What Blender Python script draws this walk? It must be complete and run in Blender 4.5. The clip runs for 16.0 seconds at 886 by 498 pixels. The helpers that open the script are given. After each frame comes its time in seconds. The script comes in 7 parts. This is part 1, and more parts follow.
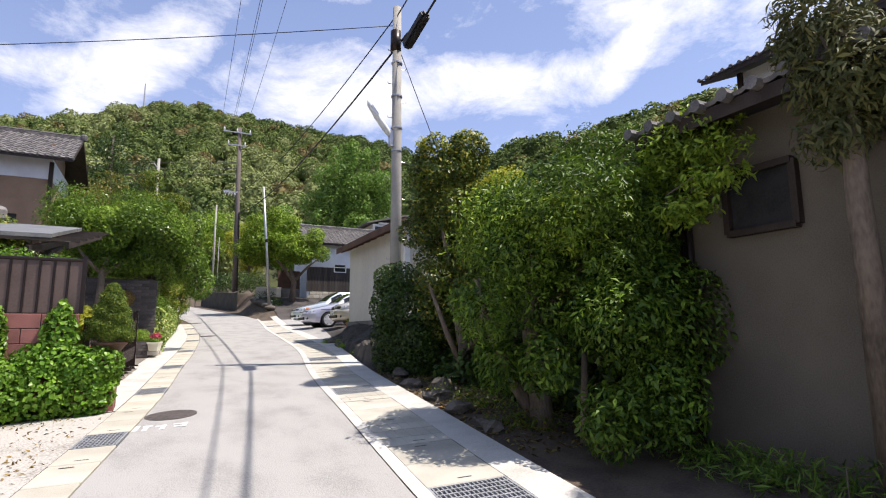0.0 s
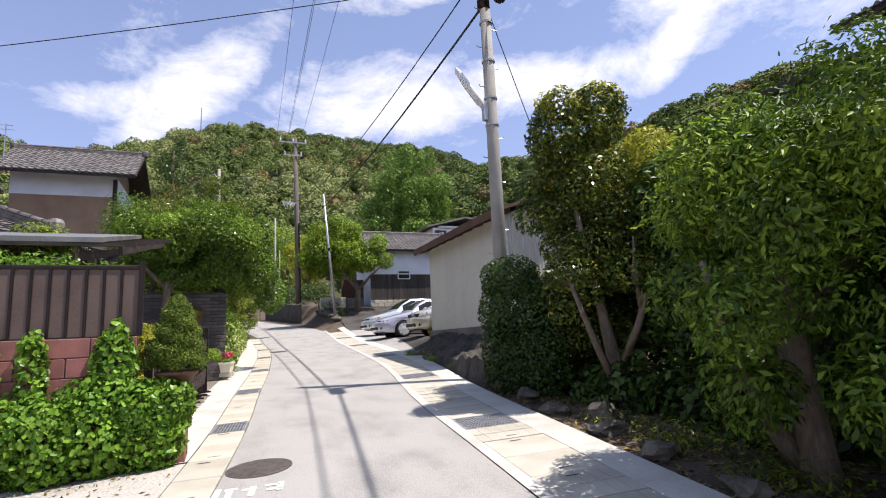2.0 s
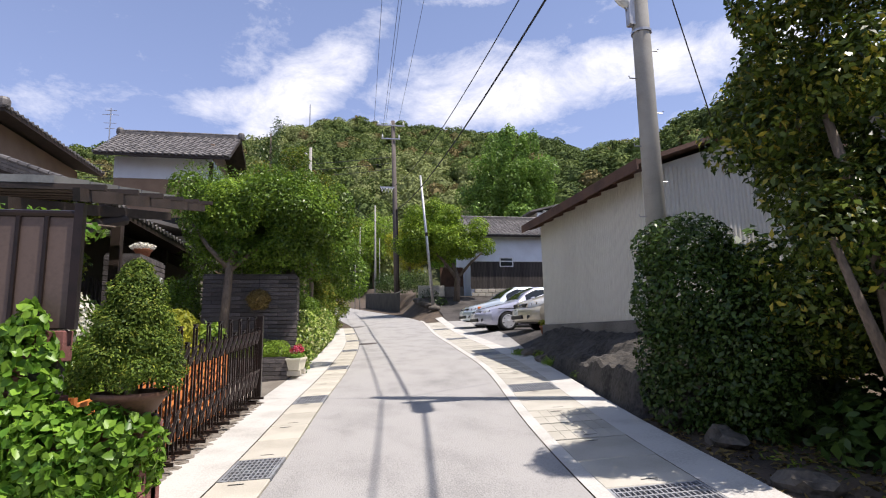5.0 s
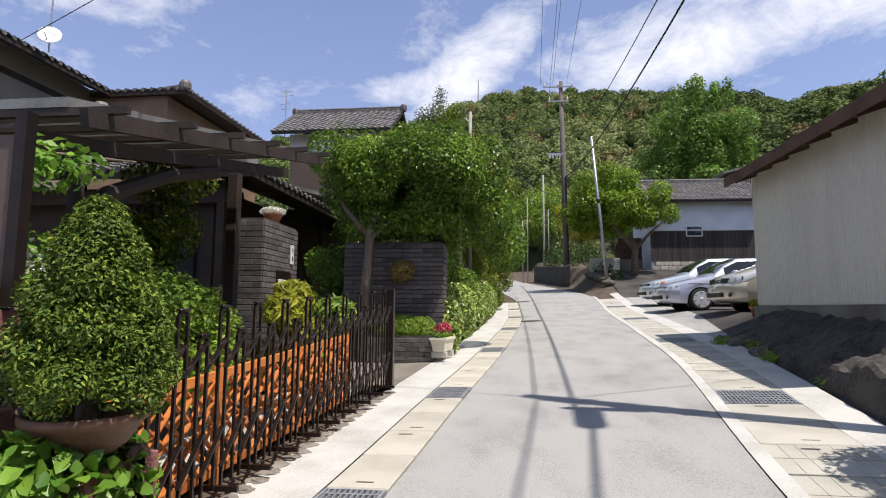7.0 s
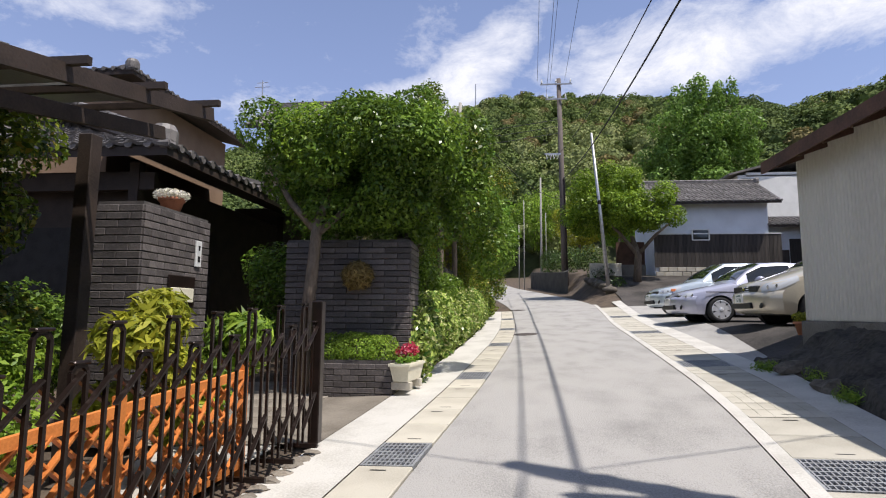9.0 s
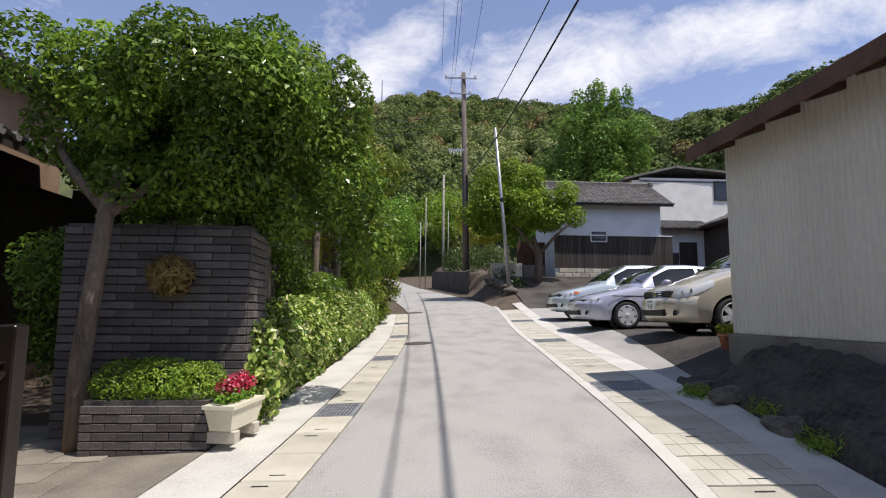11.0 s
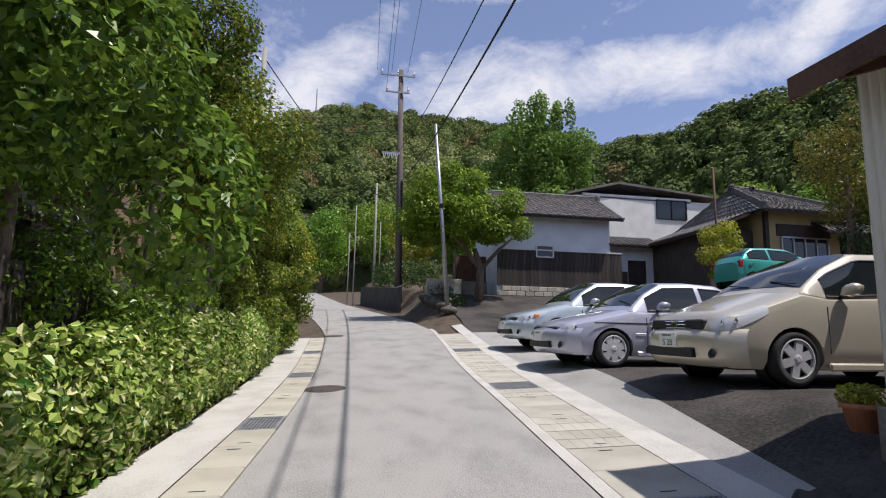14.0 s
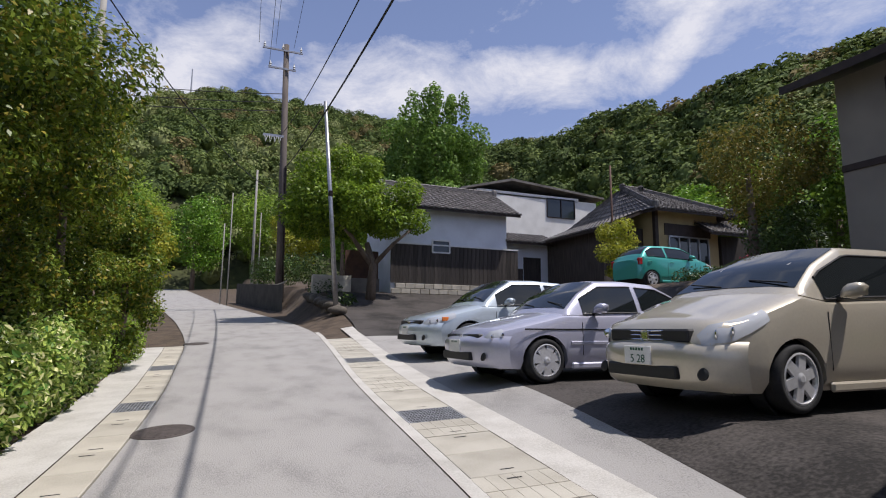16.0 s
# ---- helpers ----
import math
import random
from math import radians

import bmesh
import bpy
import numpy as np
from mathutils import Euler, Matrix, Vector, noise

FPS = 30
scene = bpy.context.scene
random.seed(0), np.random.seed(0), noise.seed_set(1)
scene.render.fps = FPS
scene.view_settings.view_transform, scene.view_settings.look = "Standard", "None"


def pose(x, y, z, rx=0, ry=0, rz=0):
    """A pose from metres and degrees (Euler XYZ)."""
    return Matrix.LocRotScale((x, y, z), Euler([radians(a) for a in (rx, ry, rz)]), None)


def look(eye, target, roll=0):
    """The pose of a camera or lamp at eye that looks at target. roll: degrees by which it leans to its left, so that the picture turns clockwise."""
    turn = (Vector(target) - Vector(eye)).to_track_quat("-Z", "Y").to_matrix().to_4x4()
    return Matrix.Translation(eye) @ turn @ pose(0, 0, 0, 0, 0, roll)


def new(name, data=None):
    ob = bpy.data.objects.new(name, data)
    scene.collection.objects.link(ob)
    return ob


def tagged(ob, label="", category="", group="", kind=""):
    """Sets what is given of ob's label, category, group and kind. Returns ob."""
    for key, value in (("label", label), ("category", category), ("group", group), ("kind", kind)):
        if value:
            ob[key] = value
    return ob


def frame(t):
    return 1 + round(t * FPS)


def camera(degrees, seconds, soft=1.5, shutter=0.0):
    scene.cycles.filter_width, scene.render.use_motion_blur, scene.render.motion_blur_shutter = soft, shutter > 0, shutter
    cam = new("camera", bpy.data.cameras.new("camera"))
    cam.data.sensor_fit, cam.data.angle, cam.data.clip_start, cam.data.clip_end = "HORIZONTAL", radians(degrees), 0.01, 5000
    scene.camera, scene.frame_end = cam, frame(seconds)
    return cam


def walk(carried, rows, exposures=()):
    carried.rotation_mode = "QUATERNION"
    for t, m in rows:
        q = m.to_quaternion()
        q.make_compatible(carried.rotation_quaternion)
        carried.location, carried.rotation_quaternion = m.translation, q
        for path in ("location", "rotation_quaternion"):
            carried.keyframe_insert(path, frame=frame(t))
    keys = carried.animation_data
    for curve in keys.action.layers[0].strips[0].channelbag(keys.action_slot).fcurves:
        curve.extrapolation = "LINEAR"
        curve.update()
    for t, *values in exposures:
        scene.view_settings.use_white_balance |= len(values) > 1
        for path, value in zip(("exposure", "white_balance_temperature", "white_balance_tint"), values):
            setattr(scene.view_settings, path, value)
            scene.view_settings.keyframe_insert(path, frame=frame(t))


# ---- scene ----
cam = camera(77.4, 16.0, soft=1.1)
PATH = [
    (0, (0.13, -0.06, 1.468), (1.023, 1.704, 1.768), -0.4),
    (0.5, (0.082, 0.53, 1.498), (0.911, 2.327, 1.79), -1.2),
    (1, (0.006, 1.139, 1.502), (0.734, 2.977, 1.807), -1.2),
    (1.5, (-0.021, 1.692, 1.543), (0.696, 3.533, 1.857), -2.1),
    (2, (0.01, 2.194, 1.578), (0.733, 4.03, 1.9), -2.6),
    (2.5, (0.054, 2.71, 1.6), (0.756, 4.552, 1.94), -1.9),
    (3, (0.11, 3.181, 1.617), (0.807, 5.022, 1.972), -2.6),
    (3.5, (0.288, 3.651, 1.679), (0.926, 5.517, 2.011), -3.2),
    (4, (0.403, 4.095, 1.653), (0.96, 5.985, 1.996), -2.0),
    (4.2, (0.48, 4.279, 1.684), (1.002, 6.179, 2.025), -1.6),
    (6.3, (1.037, 6.026, 1.689), (1.015, 8.013, 1.915), -0.6),
    (6.5, (1.072, 6.225, 1.709), (0.962, 8.21, 1.93), -0.2),
    (7, (1.067, 6.726, 1.761), (0.833, 8.701, 1.972), 0.4),
    (7.5, (1.136, 7.225, 1.788), (0.888, 9.197, 2.006), 0.2),
    (8, (1.184, 7.723, 1.839), (0.939, 9.693, 2.079), 0.3),
    (8.5, (1.2, 8.25, 1.862), (0.96, 10.221, 2.106), 1.1),
    (9, (1.238, 8.754, 1.89), (1.012, 10.727, 2.122), 0.5),
    (9.5, (1.293, 9.24, 1.937), (1.062, 11.213, 2.17), 0.2),
    (10, (1.372, 9.739, 1.955), (1.294, 11.723, 2.189), -0.0),
    (10.2, (1.434, 9.858, 1.968), (1.419, 11.845, 2.196), 0.1),
    (12.3, (1.547, 12.25, 2.177), (1.707, 14.229, 2.411), 0.6),
    (12.5, (1.563, 12.466, 2.178), (1.712, 14.446, 2.42), 0.9),
    (13, (1.66, 13.018, 2.224), (1.858, 14.99, 2.494), 0.8),
    (13.5, (1.772, 13.547, 2.282), (2.037, 15.509, 2.564), 0.8),
    (14, (1.863, 14.05, 2.284), (2.22, 15.996, 2.575), 1.1),
    (14.5, (1.938, 14.568, 2.333), (2.424, 16.487, 2.616), 0.8),
    (15, (2.016, 15.065, 2.405), (2.592, 16.959, 2.688), 0.4),
    (15.5, (2.065, 15.582, 2.432), (2.716, 17.45, 2.721), 0.7),
    (16, (2.123, 16.056, 2.457), (2.871, 17.889, 2.742), 0.3),
]
walk(cam, [(t, look(eye, target, roll)) for t, eye, target, roll in PATH],
     [(0, 0.46, 6560, 14), (4, 0.38, 6530, 16), (7, 0.2, 6430, 12.5), (9.5, 0.16, 6450, 12.5), (12.5, 0.0, 6450, 13.5), (14.5, -0.14, 6330, 14), (16, -0.2, 6330, 15)])

# ---- sun, sky ----
SUN_DIR = Vector((0.405, -0.235, 1.0)).normalized()
sun_el = math.asin(SUN_DIR.z)
sun_az = math.atan2(SUN_DIR.x, SUN_DIR.y)
world = bpy.data.worlds.new("sky")
scene.world = world
world.use_nodes = True
wn, wl = world.node_tree.nodes, world.node_tree.links
wn.clear()
w_out = wn.new("ShaderNodeOutputWorld")
w_bg = wn.new("ShaderNodeBackground")
w_bg.inputs["Strength"].default_value = 0.127
w_sky = wn.new("ShaderNodeTexSky")
w_sky.sky_type = "NISHITA"
w_sky.sun_disc = False
w_sky.sun_elevation = sun_el
w_sky.sun_rotation = sun_az
w_sky.air_density, w_sky.dust_density, w_sky.ozone_density = 1.0, 0.6, 1.6
w_tc = wn.new("ShaderNodeTexCoord")
w_sep = wn.new("ShaderNodeSeparateXYZ")
wl.new(w_tc.outputs["Generated"], w_sep.inputs[0])


def wmath(op, a, b=None, c=None, clamp=False):
    n = wn.new("ShaderNodeMath")
    n.operation, n.use_clamp = op, clamp
    for i, v in enumerate((a, b, c)):
        if v is None:
            continue
        if isinstance(v, (int, float)):
            n.inputs[i].default_value = v
        else:
            wl.new(v, n.inputs[i])
    return n.outputs[0]


# clouds: banks laid out by azimuth and height in degrees, broken up by noise
w_az = wmath("MULTIPLY", wmath("ARCTAN2", w_sep.outputs[0], w_sep.outputs[1]), 57.2958)
w_el = wmath("MULTIPLY", wmath("ARCSINE", w_sep.outputs[2]), 57.2958)
w_map = wn.new("ShaderNodeMapping")
w_map.inputs["Scale"].default_value = (1.0, 1.0, 1.9)
wl.new(w_tc.outputs["Generated"], w_map.inputs[0])
w_n1 = wn.new("ShaderNodeTexNoise")
w_n1.inputs["Scale"].default_value = 6.5
w_n1.inputs["Detail"].default_value = 10.0
w_n1.inputs["Roughness"].default_value = 0.68
w_n1.inputs["Distortion"].default_value = 0.25
wl.new(w_map.outputs[0], w_n1.inputs["Vector"])


def bank(az, el, turn, a, b):
    """A soft bank of cloud: its middle, its slant, its half length and half height."""
    c, s_ = math.cos(radians(turn)), math.sin(radians(turn))
    du, dv = wmath("SUBTRACT", w_az, az), wmath("SUBTRACT", w_el, el)
    u = wmath("MULTIPLY", wmath("ADD", wmath("MULTIPLY", du, c), wmath("MULTIPLY", dv, s_)), 1 / a)
    v = wmath("MULTIPLY", wmath("SUBTRACT", wmath("MULTIPLY", dv, c), wmath("MULTIPLY", du, s_)), 1 / b)
    q = wmath("ADD", wmath("MULTIPLY", u, u), wmath("MULTIPLY", v, v))
    return wmath("SUBTRACT", 1.0, wmath("MULTIPLY", q, 0.5), clamp=True)


banks = None
for spec in ((-3, 24.5, 38, 9, 2.6), (15, 24.5, 4, 10, 3.6), (31, 25.0, 3, 15, 2.6), (48, 28, 42, 7, 2.0), (54, 33, 8, 13, 4.5), (-11, 22, 8, 5, 1.6), (20, 35, 10, 8, 1.8), (70, 30, 5, 14, 4), (-50, 30, 0, 16, 5), (150, 35, 0, 30, 8), (-120, 30, 0, 30, 7)):
    b_ = bank(*spec)
    banks = b_ if banks is None else wmath("MAXIMUM", banks, b_)
cl = wmath("MULTIPLY_ADD", banks, 0.37, wmath("MULTIPLY", w_n1.outputs[0], 1.12))
w_ramp = wn.new("ShaderNodeValToRGB")
w_ramp.color_ramp.elements[0].position = 0.62
w_ramp.color_ramp.elements[1].position = 1.0
wl.new(cl, w_ramp.inputs[0])
w_mix = wn.new("ShaderNodeMixRGB")
wl.new(w_ramp.outputs[0], w_mix.inputs[0])
w_haze = wn.new("ShaderNodeMixRGB")
wl.new(wmath("MULTIPLY", wmath("SUBTRACT", 1.0, wmath("MULTIPLY", w_el, 1 / 60), clamp=True), 0.5), w_haze.inputs[0])
wl.new(w_sky.outputs[0], w_haze.inputs[1])
w_haze.inputs[2].default_value = (3.4, 3.8, 6.7, 1.0)
wl.new(w_haze.outputs[0], w_mix.inputs[1])
w_mix.inputs[2].default_value = (6.9, 7.0, 7.4, 1.0)
wl.new(w_mix.outputs[0], w_bg.inputs[0])
wl.new(w_bg.outputs[0], w_out.inputs[0])

sun_data = bpy.data.lights.new("sun", "SUN")
sun_data.energy, sun_data.angle, sun_data.color = 5.0, radians(0.55), (1.0, 0.95, 0.87)
sun = new("sun", sun_data)
sun.matrix_world = look((SUN_DIR * 60)[:], (0, 0, 0))


# ---- materials ----
def material(name, base, dark=None, rough=0.8, metal=0.0, scale=6.0, fine=60.0, bump=0.15, amount=0.5, stretch=(1, 1, 1), island=0.0, random_ob=0.0, spec=0.4, coat=0.0, grain=0.6):
    """Two scales of noise between a base and a darker colour, with fine relief."""
    m = bpy.data.materials.new(name)
    m.use_nodes = True
    nt = m.node_tree
    nodes, links = nt.nodes, nt.links
    b = nodes["Principled BSDF"]
    dark = dark or tuple(c * 0.6 for c in base)
    tc = nodes.new("ShaderNodeTexCoord")
    mp = nodes.new("ShaderNodeMapping")
    mp.inputs["Scale"].default_value = stretch
    links.new(tc.outputs["Object"], mp.inputs[0])
    n1 = nodes.new("ShaderNodeTexNoise")
    n1.inputs["Scale"].default_value, n1.inputs["Detail"].default_value = scale, 5.0
    n2 = nodes.new("ShaderNodeTexNoise")
    n2.inputs["Scale"].default_value, n2.inputs["Detail"].default_value = fine, 4.0
    for n in (n1, n2):
        links.new(mp.outputs[0], n.inputs["Vector"])
    add = nodes.new("ShaderNodeMath")
    add.operation = "MULTIPLY_ADD"
    links.new(n2.outputs[0], add.inputs[0])
    add.inputs[1].default_value = grain
    links.new(n1.outputs[0], add.inputs[2])
    ramp = nodes.new("ShaderNodeValToRGB")
    e = ramp.color_ramp.elements
    mid = 0.5 + 0.5 * grain
    e[0].position, e[1].position = mid - 0.4 * amount - 0.06, mid + 0.4 * amount * 0.6
    e[0].color, e[1].color = (*dark, 1), (*base, 1)
    links.new(add.outputs[0], ramp.inputs[0])
    col = ramp.outputs[0]
    if island or random_ob:
        hs = nodes.new("ShaderNodeHueSaturation")
        rnd = nodes.new("ShaderNodeNewGeometry").outputs["Random Per Island"] if island else nodes.new("ShaderNodeObjectInfo").outputs["Random"]
        k = island or random_ob
        mr = nodes.new("ShaderNodeMapRange")
        mr.inputs[3].default_value, mr.inputs[4].default_value = 1 - k, 1 + k
        links.new(rnd, mr.inputs[0])
        links.new(mr.outputs[0], hs.inputs["Value"])
        links.new(col, hs.inputs["Color"])
        col = hs.outputs[0]
    links.new(col, b.inputs["Base Color"])
    b.inputs["Roughness"].default_value, b.inputs["Metallic"].default_value = rough, metal
    b.inputs["Specular IOR Level"].default_value = spec
    b.inputs["Coat Weight"].default_value = coat
    if bump:
        bp = nodes.new("ShaderNodeBump")
        bp.inputs["Strength"].default_value, bp.inputs["Distance"].default_value = bump, 0.02
        links.new(add.outputs[0], bp.inputs["Height"])
        links.new(bp.outputs[0], b.inputs["Normal"])
    return m


def leaf_material(name, young, old, edge=None, gloss=0.45, through_light=0.35, spread=0.5):
    """Leaves: each one its own tone between two greens, some light passing through."""
    m = bpy.data.materials.new(name)
    m.use_nodes = True
    nodes, links = m.node_tree.nodes, m.node_tree.links
    b, out = nodes["Principled BSDF"], nodes["Material Output"]
    geo = nodes.new("ShaderNodeNewGeometry")
    ramp = nodes.new("ShaderNodeValToRGB")
    e = ramp.color_ramp.elements
    e[0].color, e[1].color = (*old, 1), (*young, 1)
    e[0].position, e[1].position = 0.5 - spread, 0.5 + spread
    links.new(geo.outputs["Random Per Island"], ramp.inputs[0])
    if edge:
        k = e.new(0.86)
        k.color = (*young, 1)
        e[-1].color, e[-1].position = (*edge, 1), 0.9
    tc = nodes.new("ShaderNodeTexCoord")
    n = nodes.new("ShaderNodeTexNoise")
    n.inputs["Scale"].default_value, n.inputs["Detail"].default_value = 1.3, 3.0
    links.new(tc.outputs["Object"], n.inputs["Vector"])
    mr = nodes.new("ShaderNodeMapRange")
    mr.inputs[1].default_value, mr.inputs[2].default_value, mr.inputs[3].default_value, mr.inputs[4].default_value = 0.3, 0.7, 0.65, 1.3
    links.new(n.outputs[0], mr.inputs[0])
    hs = nodes.new("ShaderNodeHueSaturation")
    links.new(mr.outputs[0], hs.inputs["Value"])
    links.new(ramp.outputs[0], hs.inputs["Color"])
    links.new(hs.outputs[0], b.inputs["Base Color"])
    b.inputs["Roughness"].default_value = gloss
    b.inputs["Specular IOR Level"].default_value = 0.25
    tr = nodes.new("ShaderNodeBsdfTranslucent")
    links.new(hs.outputs[0], tr.inputs[0])
    mix = nodes.new("ShaderNodeMixShader")
    mix.inputs[0].default_value = through_light
    links.new(b.outputs[0], mix.inputs[1])
    links.new(tr.outputs[0], mix.inputs[2])
    links.new(mix.outputs[0], out.inputs[0])
    return m


def glass_material(name, tint, rough=0.03, see=0.0):
    m = bpy.data.materials.new(name)
    m.use_nodes = True
    b = m.node_tree.nodes["Principled BSDF"]
    b.inputs["Base Color"].default_value = (*tint, 1)
    b.inputs["Roughness"].default_value = rough
    b.inputs["Specular IOR Level"].default_value = 0.8
    b.inputs["Transmission Weight"].default_value = see
    b.inputs["IOR"].default_value = 1.45
    return m


ASPHALT = material("worn_asphalt", (0.36, 0.346, 0.325), (0.21, 0.203, 0.192), 0.92, scale=1.7, fine=70, bump=0.35, amount=0.8, stretch=(1.25, 0.7, 1), grain=0.9)
ASPHALT_NEW = material("dark_asphalt", (0.075, 0.066, 0.06), (0.018, 0.016, 0.014), 0.95, scale=0.9, fine=30, bump=0.5, amount=0.4, grain=0.75)
CONCRETE = material("pale_concrete", (0.49, 0.46, 0.39), (0.33, 0.305, 0.25), 0.9, scale=1.6, fine=90, bump=0.12, random_ob=0.09)
CONCRETE_YELLOW = material("yellowed_concrete", (0.50, 0.465, 0.385), (0.35, 0.32, 0.26), 0.9, scale=1.8, fine=90, bump=0.12, random_ob=0.1)
CONCRETE_KERB = material("kerb_concrete", (0.55, 0.53, 0.485), (0.36, 0.34, 0.30), 0.9, scale=2.2, fine=60, bump=0.25, amount=0.8, grain=0.8)
CONCRETE_GREY = material("grey_concrete", (0.21, 0.195, 0.175), (0.085, 0.075, 0.065), 0.92, scale=1.5, fine=40, bump=0.35)
POLE_CONCRETE = material("pole_concrete", (0.36, 0.345, 0.31), (0.24, 0.225, 0.20), 0.85, scale=2.5, fine=120, bump=0.1)
STEEL_GRATE = material("galvanised_steel", (0.36, 0.37, 0.38), (0.22, 0.22, 0.23), 0.6, 0.3, scale=8, fine=120, bump=0.05)
GUTTER_BED = material("gutter_bed", (0.17, 0.16, 0.14), (0.10, 0.094, 0.084), 0.95)
# near-black paint for the shade inside slots, openings and windows
HOLLOW_SHADE = material("hollow_shade", (0.03, 0.03, 0.03), (0.015, 0.015, 0.015), 0.95)
IRON = material("cast_iron", (0.12, 0.10, 0.09), (0.06, 0.05, 0.045), 0.7, 0.3, scale=12, fine=90, bump=0.2)
EARTH = material("earth", (0.115, 0.085, 0.06), (0.045, 0.034, 0.025), 0.95, scale=2.5, fine=45, bump=0.6)
GRAVEL = material("gravel_ground", (0.46, 0.43, 0.385), (0.20, 0.185, 0.155), 0.95, scale=1.3, fine=34, bump=1.0, amount=0.7, grain=1.0)
# stained concrete, its tones halved to put the shed's shade into the colour
BANK = material("stained_shade_dark_concrete", (0.075, 0.067, 0.057), (0.02, 0.018, 0.015), 0.95, scale=2.4, fine=22, bump=1.0, grain=0.8)
ROCK = material("rock", (0.15, 0.13, 0.105), (0.045, 0.04, 0.033), 0.9, scale=3, fine=30, bump=0.7, random_ob=0.2)
SHED_METAL = material("cream_corrugated_steel", (0.60, 0.575, 0.50), (0.50, 0.475, 0.41), 0.5, 0.1, scale=1.2, fine=30, bump=0.03, stretch=(1, 1, 0.3))
ROOF_BROWN = material("brown_roof_timber", (0.115, 0.06, 0.04), (0.06, 0.032, 0.024), 0.75, scale=3, fine=40, bump=0.2)
TILE = material("smoked_roof_tile", (0.17, 0.155, 0.145), (0.06, 0.055, 0.053), 0.55, scale=5, fine=60, bump=0.15, island=0.25)
PLASTER_WHITE = material("white_plaster", (0.72, 0.75, 0.80), (0.60, 0.62, 0.66), 0.85, scale=1.2, fine=40, bump=0.06)
# dark base colour paints the trees' shade into the lane wall
LANE_WALL = material("tree_shade_dark_wall", (0.07, 0.065, 0.055), (0.03, 0.028, 0.024), 0.95, scale=1.5, fine=20, bump=0.6)
PLASTER_CREAM = material("cream_plaster", (0.80, 0.785, 0.74), (0.66, 0.645, 0.60), 0.85, scale=1.2, fine=40, bump=0.06)
PLASTER_BROWN = material("brown_clay_plaster", (0.30, 0.205, 0.14), (0.22, 0.145, 0.10), 0.9, scale=1.5, fine=60, bump=0.1)
PLASTER_OCHRE = material("ochre_plaster", (0.42, 0.33, 0.17), (0.32, 0.25, 0.13), 0.9, scale=1.5, fine=60, bump=0.1)
PLASTER_GREY = material("grey_sand_plaster", (0.26, 0.235, 0.19), (0.19, 0.17, 0.14), 0.92, scale=0.9, fine=80, bump=0.15)
# sand plaster darkened in its base colour for the shaded roadside wall
PLASTER_SAND = material("shade_darkened_sand_plaster", (0.165, 0.14, 0.105), (0.105, 0.088, 0.066), 0.94, scale=0.9, fine=80, bump=0.2)
WOOD_DARK = material("weathered_dark_timber", (0.062, 0.052, 0.045), (0.025, 0.021, 0.019), 0.8, scale=4, fine=50, bump=0.3, stretch=(3, 3, 0.35), random_ob=0.35)
WOOD_BROWN = material("stained_brown_timber", (0.042, 0.028, 0.021), (0.018, 0.012, 0.009), 0.65, scale=4, fine=60, bump=0.2, stretch=(1, 1, 1))
WOOD_ORANGE = material("orange_stained_timber", (0.62, 0.21, 0.05), (0.42, 0.13, 0.03), 0.55, scale=5, fine=70, bump=0.15, random_ob=0.15)
FENCE_METAL = material("brown_painted_steel_sheet", (0.115, 0.08, 0.065), (0.075, 0.052, 0.043), 0.5, 0.1, scale=2, fine=40, bump=0.03)
RED_BLOCK = material("red_stained_block", (0.26, 0.105, 0.09), (0.15, 0.065, 0.055), 0.85, scale=4, fine=80, bump=0.25, random_ob=0.15)
BRICK_DARK = material("dark_split_brick", (0.115, 0.10, 0.095), (0.055, 0.048, 0.046), 0.7, scale=7, fine=60, bump=0.4, random_ob=0.35)
MORTAR = material("mortar", (0.10, 0.09, 0.085), (0.05, 0.045, 0.04), 0.95, scale=9, fine=80)
GATE_METAL = material("dark_bronze_aluminium", (0.026, 0.016, 0.013), (0.013, 0.009, 0.007), 0.34, 0.4, scale=10, fine=90, bump=0.02)
BARK = material("bark", (0.20, 0.155, 0.115), (0.085, 0.065, 0.05), 0.92, scale=5, fine=40, bump=0.8, stretch=(1, 1, 0.3))
CABLE = material("black_cable", (0.02, 0.02, 0.022), (0.015, 0.015, 0.016), 0.6, bump=0)
STEEL = material("dull_steel", (0.45, 0.45, 0.46), (0.3, 0.3, 0.31), 0.4, 0.8, scale=10, fine=90, bump=0.03)
WHITE_PAINT = material("white_paint", (0.75, 0.75, 0.73), (0.6, 0.6, 0.58), 0.6, scale=4, fine=60, bump=0.05)
STONE_BASE = material("pale_stone", (0.50, 0.46, 0.38), (0.33, 0.30, 0.25), 0.9, scale=3, fine=50, bump=0.3, random_ob=0.2)
TERRACOTTA = material("terracotta", (0.42, 0.17, 0.09), (0.28, 0.11, 0.06), 0.8, scale=8, fine=80, bump=0.1)
PLASTIC_CREAM = material("cream_plastic", (0.70, 0.66, 0.52), (0.58, 0.54, 0.42), 0.45, scale=3, fine=50, bump=0.03)
RUBBER = material("tyre_rubber", (0.025, 0.025, 0.026), (0.015, 0.015, 0.015), 0.85, scale=20, fine=150, bump=0.1)
ALLOY = material("silver_alloy", (0.66, 0.66, 0.67), (0.56, 0.56, 0.57), 0.3, 0.35, scale=20, fine=90, bump=0)
BLACK_TRIM = material("black_trim", (0.02, 0.02, 0.021), (0.014, 0.014, 0.015), 0.55, bump=0)
